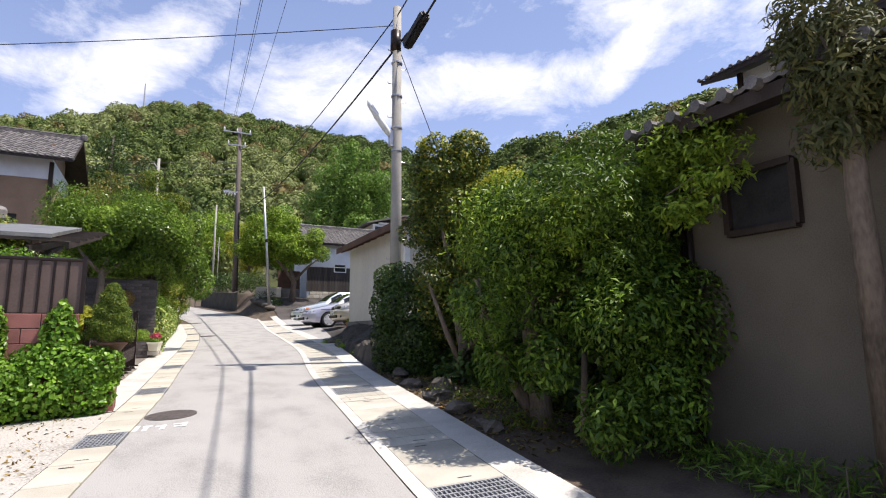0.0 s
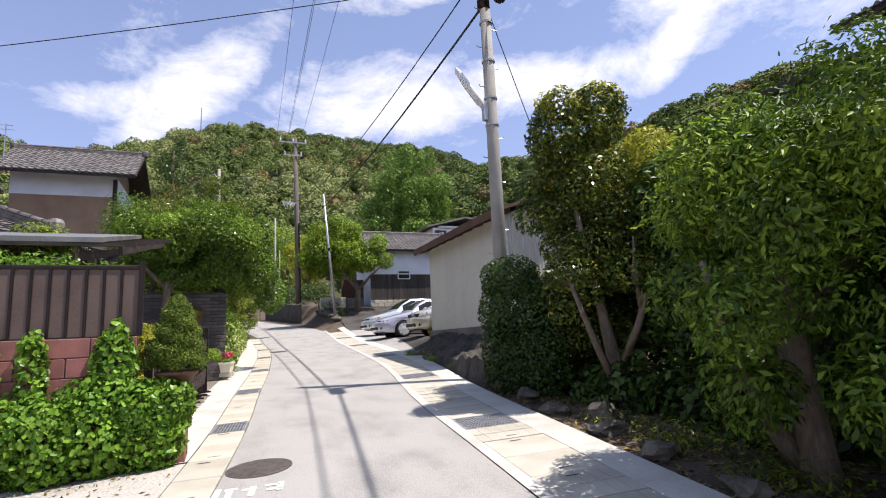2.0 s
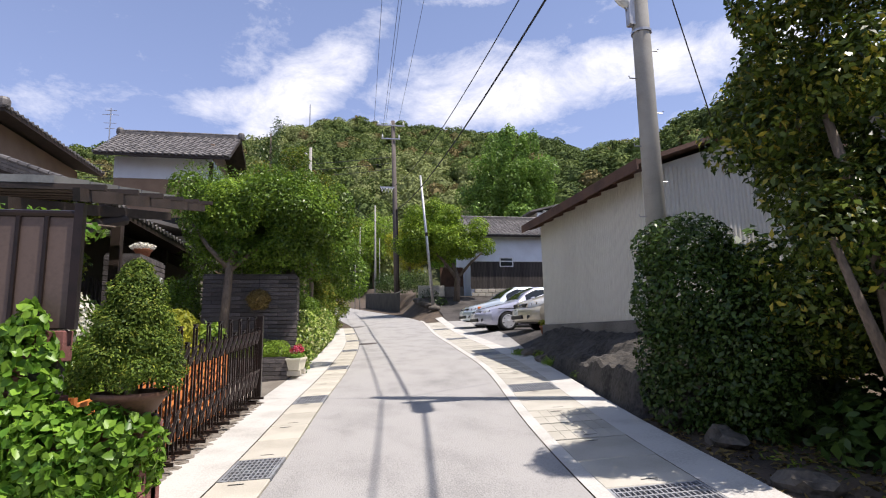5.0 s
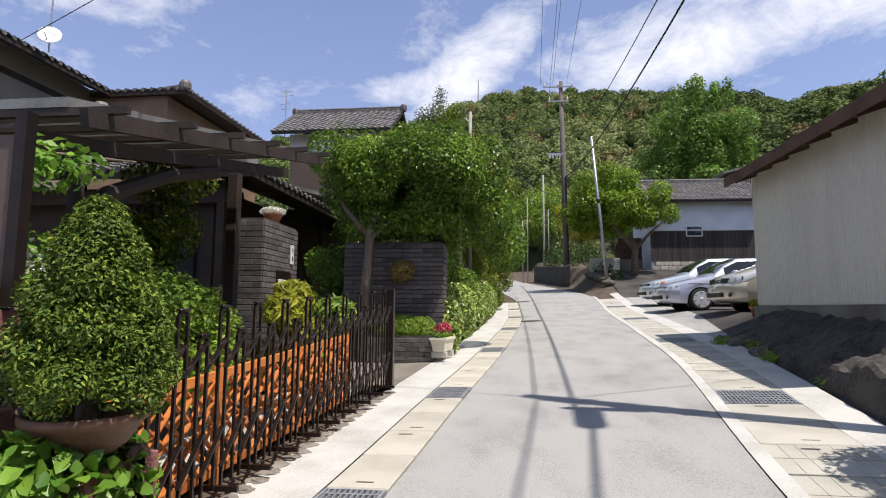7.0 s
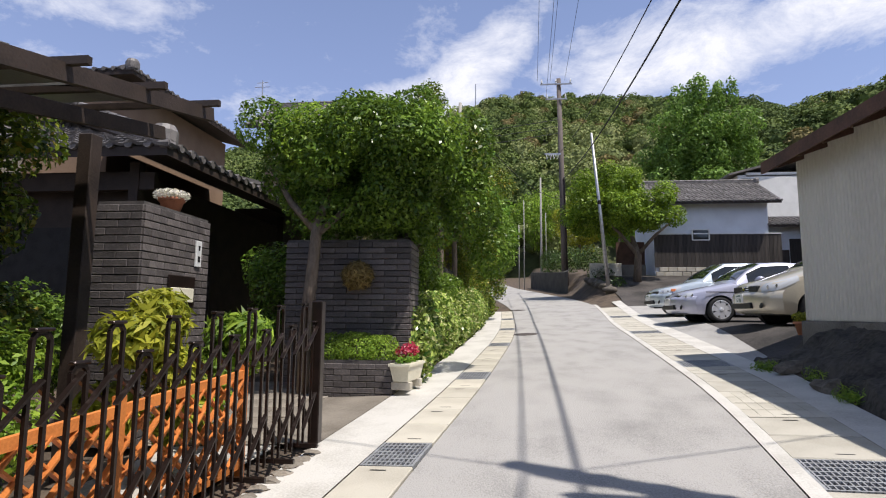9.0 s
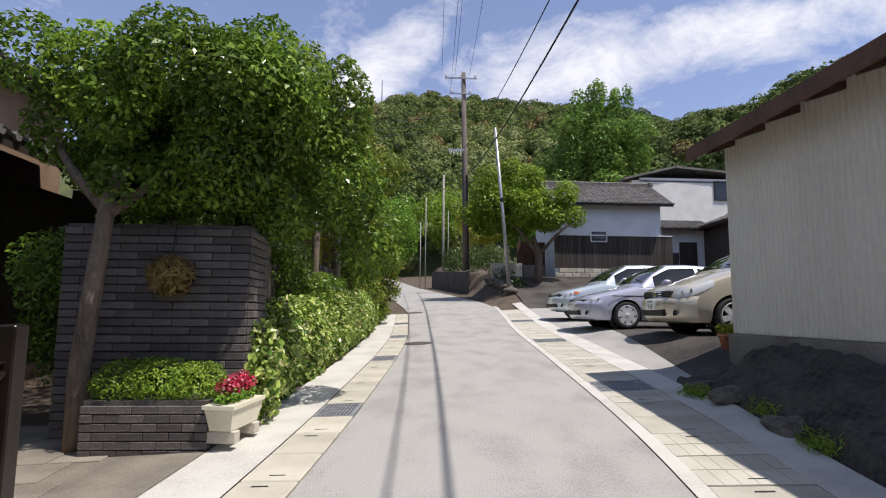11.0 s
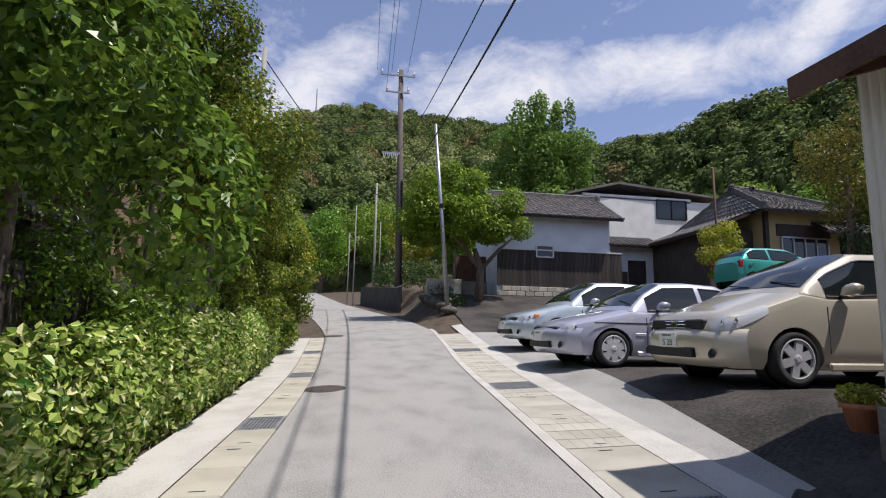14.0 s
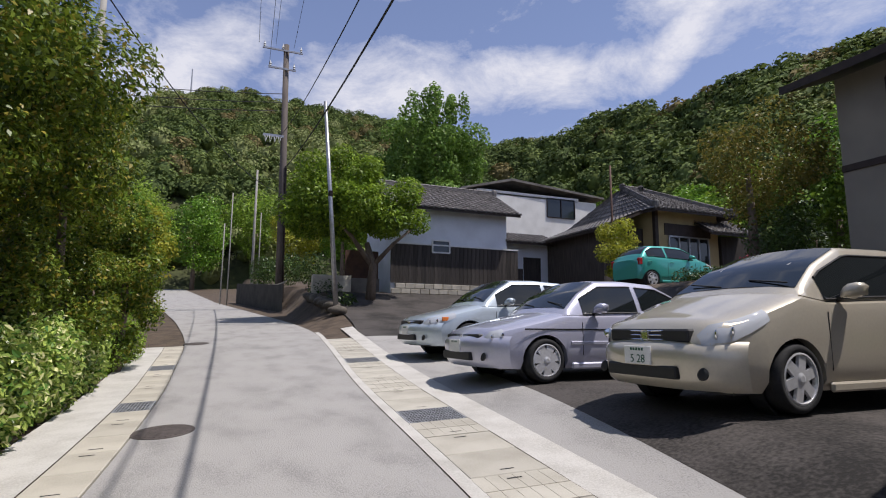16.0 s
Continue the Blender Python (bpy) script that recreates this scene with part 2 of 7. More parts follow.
CHROME = material("chrome", (0.75, 0.75, 0.76), (0.7, 0.7, 0.7), 0.12, 1.0, bump=0)
PAVING = material("worn_stone_paving", (0.25, 0.22, 0.18), (0.13, 0.11, 0.088), 0.9, scale=2.2, fine=60, bump=0.3, random_ob=0.15)
GLASS_DARK = glass_material("dark_window_glass", (0.02, 0.025, 0.028))
GLASS_LAMP = glass_material("lamp_glass", (0.52, 0.54, 0.57), 0.03)
GLASS_AMBER = glass_material("amber_lamp_glass", (0.75, 0.22, 0.06), 0.1)
GLASS_RED = glass_material("red_lamp_glass", (0.4, 0.02, 0.02), 0.1)

# maple tones lowered to paint the shrub's shaded face
LEAF_MAPLE = leaf_material("maple_leaf", (0.17, 0.27, 0.025), (0.028, 0.065, 0.010), through_light=0.22)
LEAF_GLOSSY = leaf_material("glossy_leaf", (0.13, 0.175, 0.023), (0.026, 0.052, 0.011), edge=(0.33, 0.29, 0.04), gloss=0.3, through_light=0.14)
LEAF_HEDGE = leaf_material("hedge_leaf", (0.085, 0.14, 0.025), (0.026, 0.055, 0.013), gloss=0.35, through_light=0.15)
LEAF_DARK = leaf_material("dark_evergreen_leaf", (0.20, 0.31, 0.038), (0.05, 0.105, 0.016), gloss=0.3, through_light=0.28)
LEAF_IVY = leaf_material("ivy_leaf", (0.25, 0.42, 0.048), (0.075, 0.185, 0.02), gloss=0.35, through_light=0.3)
LEAF_VARIEGATED = leaf_material("variegated_ivy_leaf", (0.46, 0.55, 0.13), (0.04, 0.13, 0.018), edge=(0.70, 0.68, 0.34), gloss=0.22, through_light=0.25)
LEAF_CONIFER = leaf_material("conifer_spray", (0.17, 0.25, 0.03), (0.04, 0.08, 0.013), edge=(0.30, 0.34, 0.05), gloss=0.6, through_light=0.2)
LEAF_YELLOW = leaf_material("yellow_green_leaf", (0.504, 0.488, 0.053), (0.224, 0.268, 0.032), through_light=0.4)
LEAF_LIGHT = leaf_material("light_green_leaf", (0.336, 0.464, 0.053), (0.126, 0.232, 0.032), through_light=0.4)
LEAF_LANE = leaf_material("lane_tree_leaf", (0.23, 0.30, 0.03), (0.04, 0.085, 0.014), edge=(0.32, 0.27, 0.04), gloss=0.4, through_light=0.28)
LEAF_BRONZE = leaf_material("bronze_leaf", (0.31, 0.24, 0.05), (0.09, 0.13, 0.026), through_light=0.35)
PETAL_RED = leaf_material("red_petal", (0.62, 0.05, 0.10), (0.40, 0.02, 0.07), edge=(0.8, 0.35, 0.4), gloss=0.6, through_light=0.3)
PETAL_WHITE = leaf_material("white_petal", (0.85, 0.82, 0.75), (0.7, 0.68, 0.55), gloss=0.6, through_light=0.3)
STRAW = leaf_material("dry_straw", (0.32, 0.23, 0.08), (0.16, 0.11, 0.045), gloss=0.8, through_light=0.15)


# ---- mesh helpers ----
def mesh_from(name, verts, faces, mat, smooth=False):
    me = bpy.data.meshes.new(name)
    me.from_pydata(verts, [], faces)
    me.materials.append(mat)
    if smooth:
        me.polygons.foreach_set("use_smooth", [True] * len(me.polygons))
    me.update()
    return me


def thing(name, at=(0, 0, 0), label="", category="", group="", kind="", turn=0.0):
    ob = new(name)
    ob.matrix_world = pose(*at, 0, 0, turn)
    ob.empty_display_size = 0.1
    return tagged(ob, label, category, group, kind)


def part(name, bm, mat, parent=None, label="", smooth=False):
    """Links a bmesh, or a ready mesh, as one object under parent."""
    if isinstance(bm, bpy.types.Mesh):
        me = bm
    else:
        me = bpy.data.meshes.new(name)
        bmesh.ops.recalc_face_normals(bm, faces=bm.faces)
        bm.to_mesh(me)
        bm.free()
        if smooth:
            me.polygons.foreach_set("use_smooth", [True] * len(me.polygons))
    if not me.materials:
        me.materials.append(mat)
    ob = new(name, me)
    if parent:
        ob.parent = parent
    return tagged(ob, label)


def box(bm, x0, x1, y0, y1, z0, z1, bevel=0.0, m=None):
    r = bmesh.ops.create_cube(bm, size=1.0)
    vs = r["verts"]
    for v in vs:
        v.co = Vector(((x0 + x1) / 2 + v.co.x * (x1 - x0), (y0 + y1) / 2 + v.co.y * (y1 - y0), (z0 + z1) / 2 + v.co.z * (z1 - z0)))
    if bevel:
        es = list({e for v in vs for e in v.link_edges})
        r = bmesh.ops.bevel(bm, geom=es, offset=bevel, segments=1, affect="EDGES", profile=0.5)
        vs = [v for v in bm.verts if v.is_valid and v in set(r["verts"])] or vs
    if m is not None:
        bmesh.ops.transform(bm, matrix=m, verts=list({v for v in vs if v.is_valid}))
    return bm


def bx(x0, x1, y0, y1, z0, z1, bevel=0.0):
    return box(bmesh.new(), x0, x1, y0, y1, z0, z1, bevel)


def beam(bm, a, b, w, h, up=(0, 0, 1)):
    """A square bar from a to b."""
    a, b = Vector(a), Vector(b)
    d = (b - a).normalized()
    u = Vector(up)
    s = d.cross(u)
    if s.length < 1e-4:
        s = d.cross(Vector((1, 0, 0)))
    s.normalize()
    u = s.cross(d)
    ring = [[bm.verts.new(p + s * sx * w / 2 + u * sy * h / 2) for sx, sy in ((-1, -1), (1, -1), (1, 1), (-1, 1))] for p in (a, b)]
    for i in range(4):
        bm.faces.new((ring[0][i], ring[0][(i + 1) % 4], ring[1][(i + 1) % 4], ring[1][i]))
    bm.faces.new(ring[0][::-1])
    bm.faces.new(ring[1])
    return bm


def tube(bm, pts, radii, seg=8, cap=True):
    """A tapered tube along points."""
    pts = [Vector(p) for p in pts]
    rings = []
    for i, p in enumerate(pts):
        d = (pts[min(i + 1, len(pts) - 1)] - pts[max(i - 1, 0)]).normalized()
        ref = Vector((0, 0, 1)) if abs(d.z) < 0.9 else Vector((1, 0, 0))
        s = d.cross(ref).normalized()
        u = s.cross(d)
        r = radii[i] if isinstance(radii, (list, tuple)) else radii
        rings.append([bm.verts.new(p + (s * math.cos(2 * math.pi * k / seg) + u * math.sin(2 * math.pi * k / seg)) * r) for k in range(seg)])
    for a, b in zip(rings, rings[1:]):
        for k in range(seg):
            bm.faces.new((a[k], a[(k + 1) % seg], b[(k + 1) % seg], b[k]))
    if cap:
        bm.faces.new(rings[0][::-1])
        bm.faces.new(rings[-1])
    return bm


def tb(pts, radii, seg=8):
    return tube(bmesh.new(), pts, radii, seg)


def grid_mesh(name, xs, ys, height, mat, smooth=True):
    nx = len(xs)
    verts = [(x, y, height(x, y)) for y in ys for x in xs]
    faces = [(j * nx + i, j * nx + i + 1, (j + 1) * nx + i + 1, (j + 1) * nx + i) for j in range(len(ys) - 1) for i in range(nx - 1)]
    return mesh_from(name, verts, faces, mat, smooth)


def lathe(bm, profile, seg=20, at=(0, 0, 0)):
    """A turned shape from (radius, height) pairs."""
    rings = [[bm.verts.new((at[0] + r * math.cos(2 * math.pi * k / seg), at[1] + r * math.sin(2 * math.pi * k / seg), at[2] + z)) for k in range(seg)] for r, z in profile]
    for a, b in zip(rings, rings[1:]):
        for k in range(seg):
            bm.faces.new((a[k], a[(k + 1) % seg], b[(k + 1) % seg], b[k]))
    bm.faces.new(rings[0][::-1])
    bm.faces.new(rings[-1])
    return bm


rng = np.random.default_rng(7)


def leaves(name, clumps, count, size, mat, shape=0.5, up=0.5, loose=0.6, depth=0.3, droop=0.0, low=-1.0, tuft=0, thin=True, oval=False, split=False, fore=None):
    """Leaves over a set of ellipsoid clumps (x, y, z, rx, ry, rz), each a folded blade of its own.
    shape: width to length; up, loose: how the blades turn; depth: how deep the shell is; low: cut below that share of a clump; tuft: leaves to a twig."""
    c = np.array(clumps, float)
    area = (c[:, 3] * c[:, 4] + c[:, 3] * c[:, 5] + c[:, 4] * c[:, 5])
    n0 = count // tuft if tuft else count
    pick = rng.choice(len(c), n0, p=area / area.sum())
    d = rng.normal(size=(n0, 3))
    d /= np.linalg.norm(d, axis=1)[:, None]
    if low > -1:
        d[:, 2] = np.where(d[:, 2] < low, -d[:, 2], d[:, 2])
    rad = 1.06 - depth * rng.random(n0) ** 1.7
    # lumps: pull some of the surface inwards
    ph = rng.random((3, 3)) * 6.28
    lump = sum(np.sin(d[:, i] * (5 + i) + c[pick, 0] * 3 + c[pick, 2] * 5 + ph[i, 0]) for i in range(3)) / 3
    rad = rad * (1 + 0.10 * lump)
    p = c[pick, :3] + d * c[pick, 3:] * rad[:, None]
    nrm = d / c[pick, 3:] * c[pick, 3:].mean(axis=1)[:, None]
    nrm /= np.linalg.norm(nrm, axis=1)[:, None]
    # leaves buried deep inside another clump are moved out of sight and dropped
    keep = np.ones(len(p), bool)
    for k in range(len(c) if thin else 0):
        q = (p - c[k, :3]) / c[k, 3:]
        keep &= ~(((q ** 2).sum(axis=1) < 0.36) & (pick != k))
    if fore is not None:
        away = c[pick, :2] - np.array(fore)
        away /= np.linalg.norm(away, axis=1)[:, None]
        keep &= (d[:, :2] * away).sum(axis=1) < 0.4
    p, nrm = p[keep], nrm[keep]
    if tuft:
        p = np.repeat(p, tuft, axis=0) + rng.normal(size=(len(p) * tuft, 3)) * size * 0.5
        nrm = np.repeat(nrm, tuft, axis=0)
    return leaf_blades(name, p, nrm, size, mat, shape, up, loose, droop, oval, split)


def leaf_blades(name, p, nrm, size, mat, shape=0.5, up=0.5, loose=0.6, droop=0.0, oval=False, split=False):
    """oval: pointed leaves folded along the midrib; split: the two halves differ in tone."""
    n = len(p)
    nn = nrm * 0.8 + np.array([0, 0, up]) + rng.normal(size=(n, 3)) * loose
    nn /= np.linalg.norm(nn, axis=1)[:, None]
    along = nrm + rng.normal(size=(n, 3)) * 0.9 + np.array([0, 0, -droop])
    along -= nn * (along * nn).sum(axis=1)[:, None]
    along /= np.linalg.norm(along, axis=1)[:, None] + 1e-9
    side = np.cross(nn, along)
    s = size * (0.6 + 0.7 * rng.random(n))[:, None]
    base = p - along * s * 0.5
    tip = p + along * s * 0.5 - nn * s * 0.08
    lft = p + side * s * shape * 0.5 + nn * s * 0.10
    rgt = p - side * s * shape * 0.5 + nn * s * 0.10
    if oval:
        def edge(f, w, h):
            return base + (tip - base) * f + side * s * shape * w + nn * s * h
        r1, r2, l1, l2 = edge(0.3, -0.5, 0.10), edge(0.68, -0.36, 0.07), edge(0.3, 0.5, 0.10), edge(0.68, 0.36, 0.07)
        halves = np.stack([base, r1, r2, tip, tip, l2, l1, base], axis=1)
        v = halves.reshape(-1, 3)
        quads = 2 * n
        index = np.arange(8 * n, dtype=np.int32).reshape(n, 8)
        if not split:
            v = np.stack([base, r1, r2, tip, l2, l1], axis=1).reshape(-1, 3)
            index = (np.arange(n, dtype=np.int32)[:, None] * 6 + np.array([0, 1, 2, 3, 3, 4, 5, 0], dtype=np.int32))
    else:
        v = np.stack([base, rgt, tip, lft], axis=1).reshape(-1, 3)
        quads = n
        index = np.arange(4 * n, dtype=np.int32)
    me = bpy.data.meshes.new(name)
    me.vertices.add(len(v))
    me.vertices.foreach_set("co", v.astype(np.float32).ravel())
    me.loops.add(4 * quads)
    me.loops.foreach_set("vertex_index", index.ravel())
    me.polygons.add(quads)
    me.polygons.foreach_set("loop_start", np.arange(0, 4 * quads, 4, dtype=np.int32))
    me.materials.append(mat)
    me.update(calc_edges=True)
    return me


# ---- lie of the land ----
def plane_z(x, y):
    rise = float(np.interp(y, [-40, 0, 26, 60, 130], [-2.38, 0, 1.546, 4.2, 10.2]))
    return -0.012 + 0.047 * min(max(x, -3.0), 5.0) + rise


def smooth01(a, b, v):
    t = min(max((v - a) / (b - a), 0.0), 1.0)
    return t * t * (3 - 2 * t)


def land(x, y):
    """Height of the ground: the sloping lane, the level car park, the yard that rises behind it."""
    z = plane_z(x, y)
    lot = float(np.interp(y, [10, 12.5, 16, 24, 28, 32, 36, 40, 60, 130], [0.9, 1.3, 1.70, 1.75, 1.95, 2.35, 3.0, 4.05, 5.9, 12.0]))
    s = smooth01(4.4, 5.6, x) if y < 16.5 else smooth01(4.9, 6.3, x)
    if y > 11:
        z = z + s * (max(lot, z) - z)
    k = smooth01(11.2, 14.8, x) * smooth01(16, 24, y)
    return z + k * max(0.0, 3.9 - z)


LEFT_Y = [-12, 4, 5, 8.5, 10, 12.5, 16, 19, 21, 24.5, 28, 31, 34, 40, 61, 100, 160]
LEFT_X = [-2.1, -0.57, -0.41, 0.10, 0.31, 0.53, 0.95, 1.2, 1.37, 1.52, 1.5, 1.5, 1.3, 0.7, -2.0, -6, -12]
RIGHT_Y = [-12, 4, 7.5, 10.2, 12.5, 15, 17.6, 21.5, 23.7, 28, 33, 37, 58, 112, 160]
RIGHT_X = [0.1, 1.86, 2.29, 2.58, 3.0, 3.42, 3.62, 3.92, 4.05, 4.5, 4.95, 4.75, 2.2, -3.0, -8]


def soft_line(ys, xs):
    def f(y):
        return float(np.mean([np.interp(y + o, ys, xs) for o in (-1.4, -0.9, -0.5, 0, 0.5, 0.9, 1.4)]))
    return f


left_x, right_x = soft_line(LEFT_Y, LEFT_X), soft_line(RIGHT_Y, RIGHT_X)


def strip(name, fa, fb, y0, y1, lift, mat, step=0.5, cols=4):
    """A ribbon of ground between two lines, lift metres above the land."""
    ys = np.linspace(y0, y1, max(2, int((y1 - y0) / step) + 1))
    verts, faces = [], []
    for y in ys:
        a, b = fa(y), fb(y)
        for i in range(cols + 1):
            x = a + (b - a) * i / cols
            verts.append((x, y, land(x, y) + lift))
    w = cols + 1
    for j in range(len(ys) - 1):
        for i in range(cols):
            faces.append((j * w + i, j * w + i + 1, (j + 1) * w + i + 1, (j + 1) * w + i))
    return mesh_from(name, verts, faces, mat, True)


xs = sorted(set(np.round(np.concatenate([np.linspace(-400, -20, 12), np.linspace(-20, 30, 101), np.linspace(30, 400, 12)]), 2)))
ys = sorted(set(np.round(np.concatenate([np.linspace(-400, -12, 12), np.linspace(-12, 60, 145), np.linspace(60, 160, 40), np.linspace(160, 600, 14)]), 2)))
ground = part("ground", grid_mesh("ground", xs, ys, lambda x, y: land(x, y) - 0.03, EARTH), EARTH)
tagged(ground, "bare brown earth under the village lots", "ground", kind="structure")
road = part("road", strip("road", left_x, right_x, -12, 110, 0.0, ASPHALT, cols=6), ASPHALT)
tagged(road, "narrow lane of worn pale grey asphalt", "road", kind="structure")

# ---- verges and gutters ----
def setting(name, me, mat, label, category):
    return tagged(part(name, me, mat), label, category, kind="structure")


setting("kerb", strip("kerb", lambda y: left_x(y) - 1.0, lambda y: left_x(y) - 0.437, 8.5, 31, 0.014, CONCRETE_KERB, cols=2), CONCRETE_KERB, "pale concrete verge beside the left gutter", "kerb")
setting("kerb", strip("kerb", lambda y: right_x(y) + 0.787, lambda y: right_x(y) + 1.15, -12, 33, 0.014, CONCRETE_KERB, cols=2), CONCRETE_KERB, "pale concrete edging behind the gutter covers", "kerb")
setting("kerb", strip("kerb", lambda y: right_x(y) + 0.004, lambda y: right_x(y) + 0.124, -12, 33, 0.010, CONCRETE_KERB, cols=1), CONCRETE_KERB, "narrow concrete lip along the asphalt", "kerb")
setting("parking_lot", strip("parking_lot", lambda y: 5.05 + 0.17 * (y - 17.3), lambda y: 12.0, 17.3, 27.5, 0.004, ASPHALT_NEW, cols=10), ASPHALT_NEW, "dark rough asphalt of a small car park", "parking lot")
setting("apron", strip("apron", lambda y: right_x(y) + 1.155, lambda y: max(right_x(y) + 1.16, 5.045 + 0.17 * (y - 17.3)), 17.3, 31, 0.004, ASPHALT, cols=3), ASPHALT, "grey asphalt apron between gutter and car park", "apron")
setting("driveway", strip("driveway", lambda y: max(right_x(y) + 1.165, 5.055 + 0.17 * (y - 17.3)) if y < 31 else right_x(y) + 1.165 + max(0.0, y - 32.5) * 0.12, lambda y: 14.0, 27.6, 39.8, 0.004, ASPHALT_NEW, cols=8), ASPHALT_NEW, "dark asphalt driveway rising to the storehouse", "driveway")
setting("gravel", strip("gravel", lambda y: -14.0, lambda y: left_x(y) - 0.442, -8, 8.49, 0.003, GRAVEL, cols=12), GRAVEL, "pale gravel forecourt with weeds", "gravel")
setting("garden_path", strip("garden_path", lambda y: left_x(y) - 2.3, lambda y: left_x(y) - 1.33, 8.95, 13.4, 0.02, GRAVEL, cols=3), GRAVEL, "pale gravel path behind the lattice", "path")
setting("paving", strip("paving", lambda y: -3.4, lambda y: left_x(y) - 1.005, 13.45, 16.6, 0.017, PAVING, cols=3), PAVING, "stone paving at the house entrance", "paving")

pave = bpy.data.objects["paving"]
pave_cache = {}
for r_ in range(7):
    for c_ in range(6):
        w_, l_ = 0.40, 0.42
        px_, py_ = -1.10 - c_ * 0.42 - (0.2 if r_ % 2 else 0.0), 13.72 + r_ * 0.44
        if px_ < -3.2 or px_ + 0.2 > left_x(py_) - 1.02 or (px_ < -1.75 and py_ > 15.8):
            continue
        if "m" not in pave_cache:
            pm_ = bpy.data.meshes.new("paving_stone")
            bm_ = bx(-w_ / 2, w_ / 2, -l_ / 2, l_ / 2, -0.02, 0.0, 0.006)
            bm_.to_mesh(pm_)
            bm_.free()
            pm_.materials.append(PAVING)
            pave_cache["m"] = pm_
        o_ = new("paving_stone", pave_cache["m"])
        o_.matrix_world = pose(px_, py_, land(px_, py_) + 0.03, 3.2, -2.6, 0)
        o_.parent = pave
LEFT_GRATES = [3.4, 6.9, 10.0, 13.17, 16.7, 20.45, 24.0, 27.5]
RIGHT_GRATES = [3.55, 8.27, 12.62, 17.22, 21.98, 26.9]


def grate_mesh(w, l):
    """Frame and bars of a steel gutter grate, w across and l along."""
    bm = bmesh.new()
    for a, b in ((-w / 2, -w / 2 + 0.02), (w / 2 - 0.02, w / 2)):
        box(bm, a, b, -l / 2, l / 2, -0.03, 0.0)
    for a, b in ((-l / 2, -l / 2 + 0.015), (l / 2 - 0.015, l / 2)):
        box(bm, -w / 2 + 0.02, w / 2 - 0.02, a, b, -0.03, -0.001)
    n = int(w / 0.036)
    for i in range(1, n):
        x = -w / 2 + w * i / n
        box(bm, x - 0.0045, x + 0.0045, -l / 2, l / 2, -0.03, -0.002)
    for i in range(1, 7):
        y = -l / 2 + l * i / 7
        box(bm, -w / 2, w / 2, y - 0.008, y + 0.008, -0.02, -0.001)
    me = bpy.data.meshes.new("grate")
    bm.to_mesh(me)
    bm.free()
    me.materials.append(STEEL_GRATE)
    return me


def slope_pose(x, y, line):
    """A pose on the lane's surface at (x, y), turned along the given edge line."""
    e = 0.3
    yaw = math.degrees(math.atan2(-(line(y + e) - line(y - e)), 2 * e))
    pitch = math.degrees(math.atan2(land(x, y + e) - land(x, y - e), 2 * e))
    roll = -math.degrees(math.atan2(land(x + e, y) - land(x - e, y), 2 * e))
    return pose(x, y, land(x, y) + 0.012, 0, 0, yaw) @ pose(0, 0, 0, pitch, roll, 0)


def slab_mesh(w, l, mat, ribs=0):
    """A concrete gutter cover with a hand slot at each end."""
    bm = bmesh.new()
    if ribs:
        box(bm, -w / 2, w / 2, -l / 2, l / 2, -0.05, -0.004)
        for i in range(ribs):
            a, b = -w / 2 + w * i / ribs + 0.002, -w / 2 + w * (i + 1) / ribs - 0.002
            for c, d in ((-l / 2, -l * 0.02), (l * 0.0, l / 2)):
                box(bm, a, b, c + 0.002, d - 0.002, -0.0045, 0.0)
    else:
        box(bm, -w / 2, w / 2, -l / 2, l / 2, -0.05, 0.0, 0.008)
    me = bpy.data.meshes.new("cover")
    bm.to_mesh(me)
    bm.free()
    me.materials.append(mat)
    return me


def gutter(line, off, w, grates, glen, y0, y1, plen, mat, label):
    """A covered gutter along an edge line: cover slabs, steel grates now and then, a dark pit below."""
    g = setting("gutter", strip("gutter", lambda y: line(y) + off - w / 2 - 0.003, lambda y: line(y) + off + w / 2 + 0.003, y0, y1, -0.022, GUTTER_BED, cols=1), GUTTER_BED, label, "gutter")
    gm, cache = grate_mesh(w - 0.006, glen), {}
    stops = sorted(grates)
    marks = [y0] + [v for c in stops for v in (c - glen / 2, c + glen / 2)] + [y1]
    for c in stops:
        x = line(c) + off
        o = new("grate", gm)
        o.matrix_world = slope_pose(x, c, line)
        o.parent = g
    for a, b in zip(marks[::2], marks[1::2]):
        n = max(1, round((b - a) / plen))
        for i in range(n):
            l = (b - a) / n
            rb = 6 if w > 0.5 and (i // 2) % 2 else 0
            key = (round(l, 3), rb)
            if key not in cache:
                cache[key] = slab_mesh(w - 0.001, l - 0.006, mat, rb)
            c = a + l * (i + 0.5)
            o = new("cover", cache[key])
            o.matrix_world = slope_pose(line(c) + off, c, line)
            o.parent = g
            for s in (-1, 1):
                if (i + (s > 0)) % 2 == 0:
                    h = new("slot", SLOT)
                    h.matrix_world = slope_pose(line(c) + off, c + s * (l / 2 - 0.10), line) @ pose(0, 0, 0.0025)
                    h.parent = g
    return g


# flat black quad painted as the dark of a hand slot
SLOT = mesh_from("slot", [(-0.06, -0.009, 0), (0.06, -0.009, 0), (0.06, 0.009, 0), (-0.06, 0.009, 0)], [(0, 1, 2, 3)], HOLLOW_SHADE)
gutter(left_x, -0.225, 0.42, LEFT_GRATES, 0.58, -2, 31, 0.6, CONCRETE_YELLOW, "roadside gutter with yellowed concrete covers and steel grates")
gutter(right_x, 0.455, 0.66, RIGHT_GRATES, 0.60, -2, 31, 0.6, CONCRETE, "roadside gutter with pale concrete covers and steel grates")

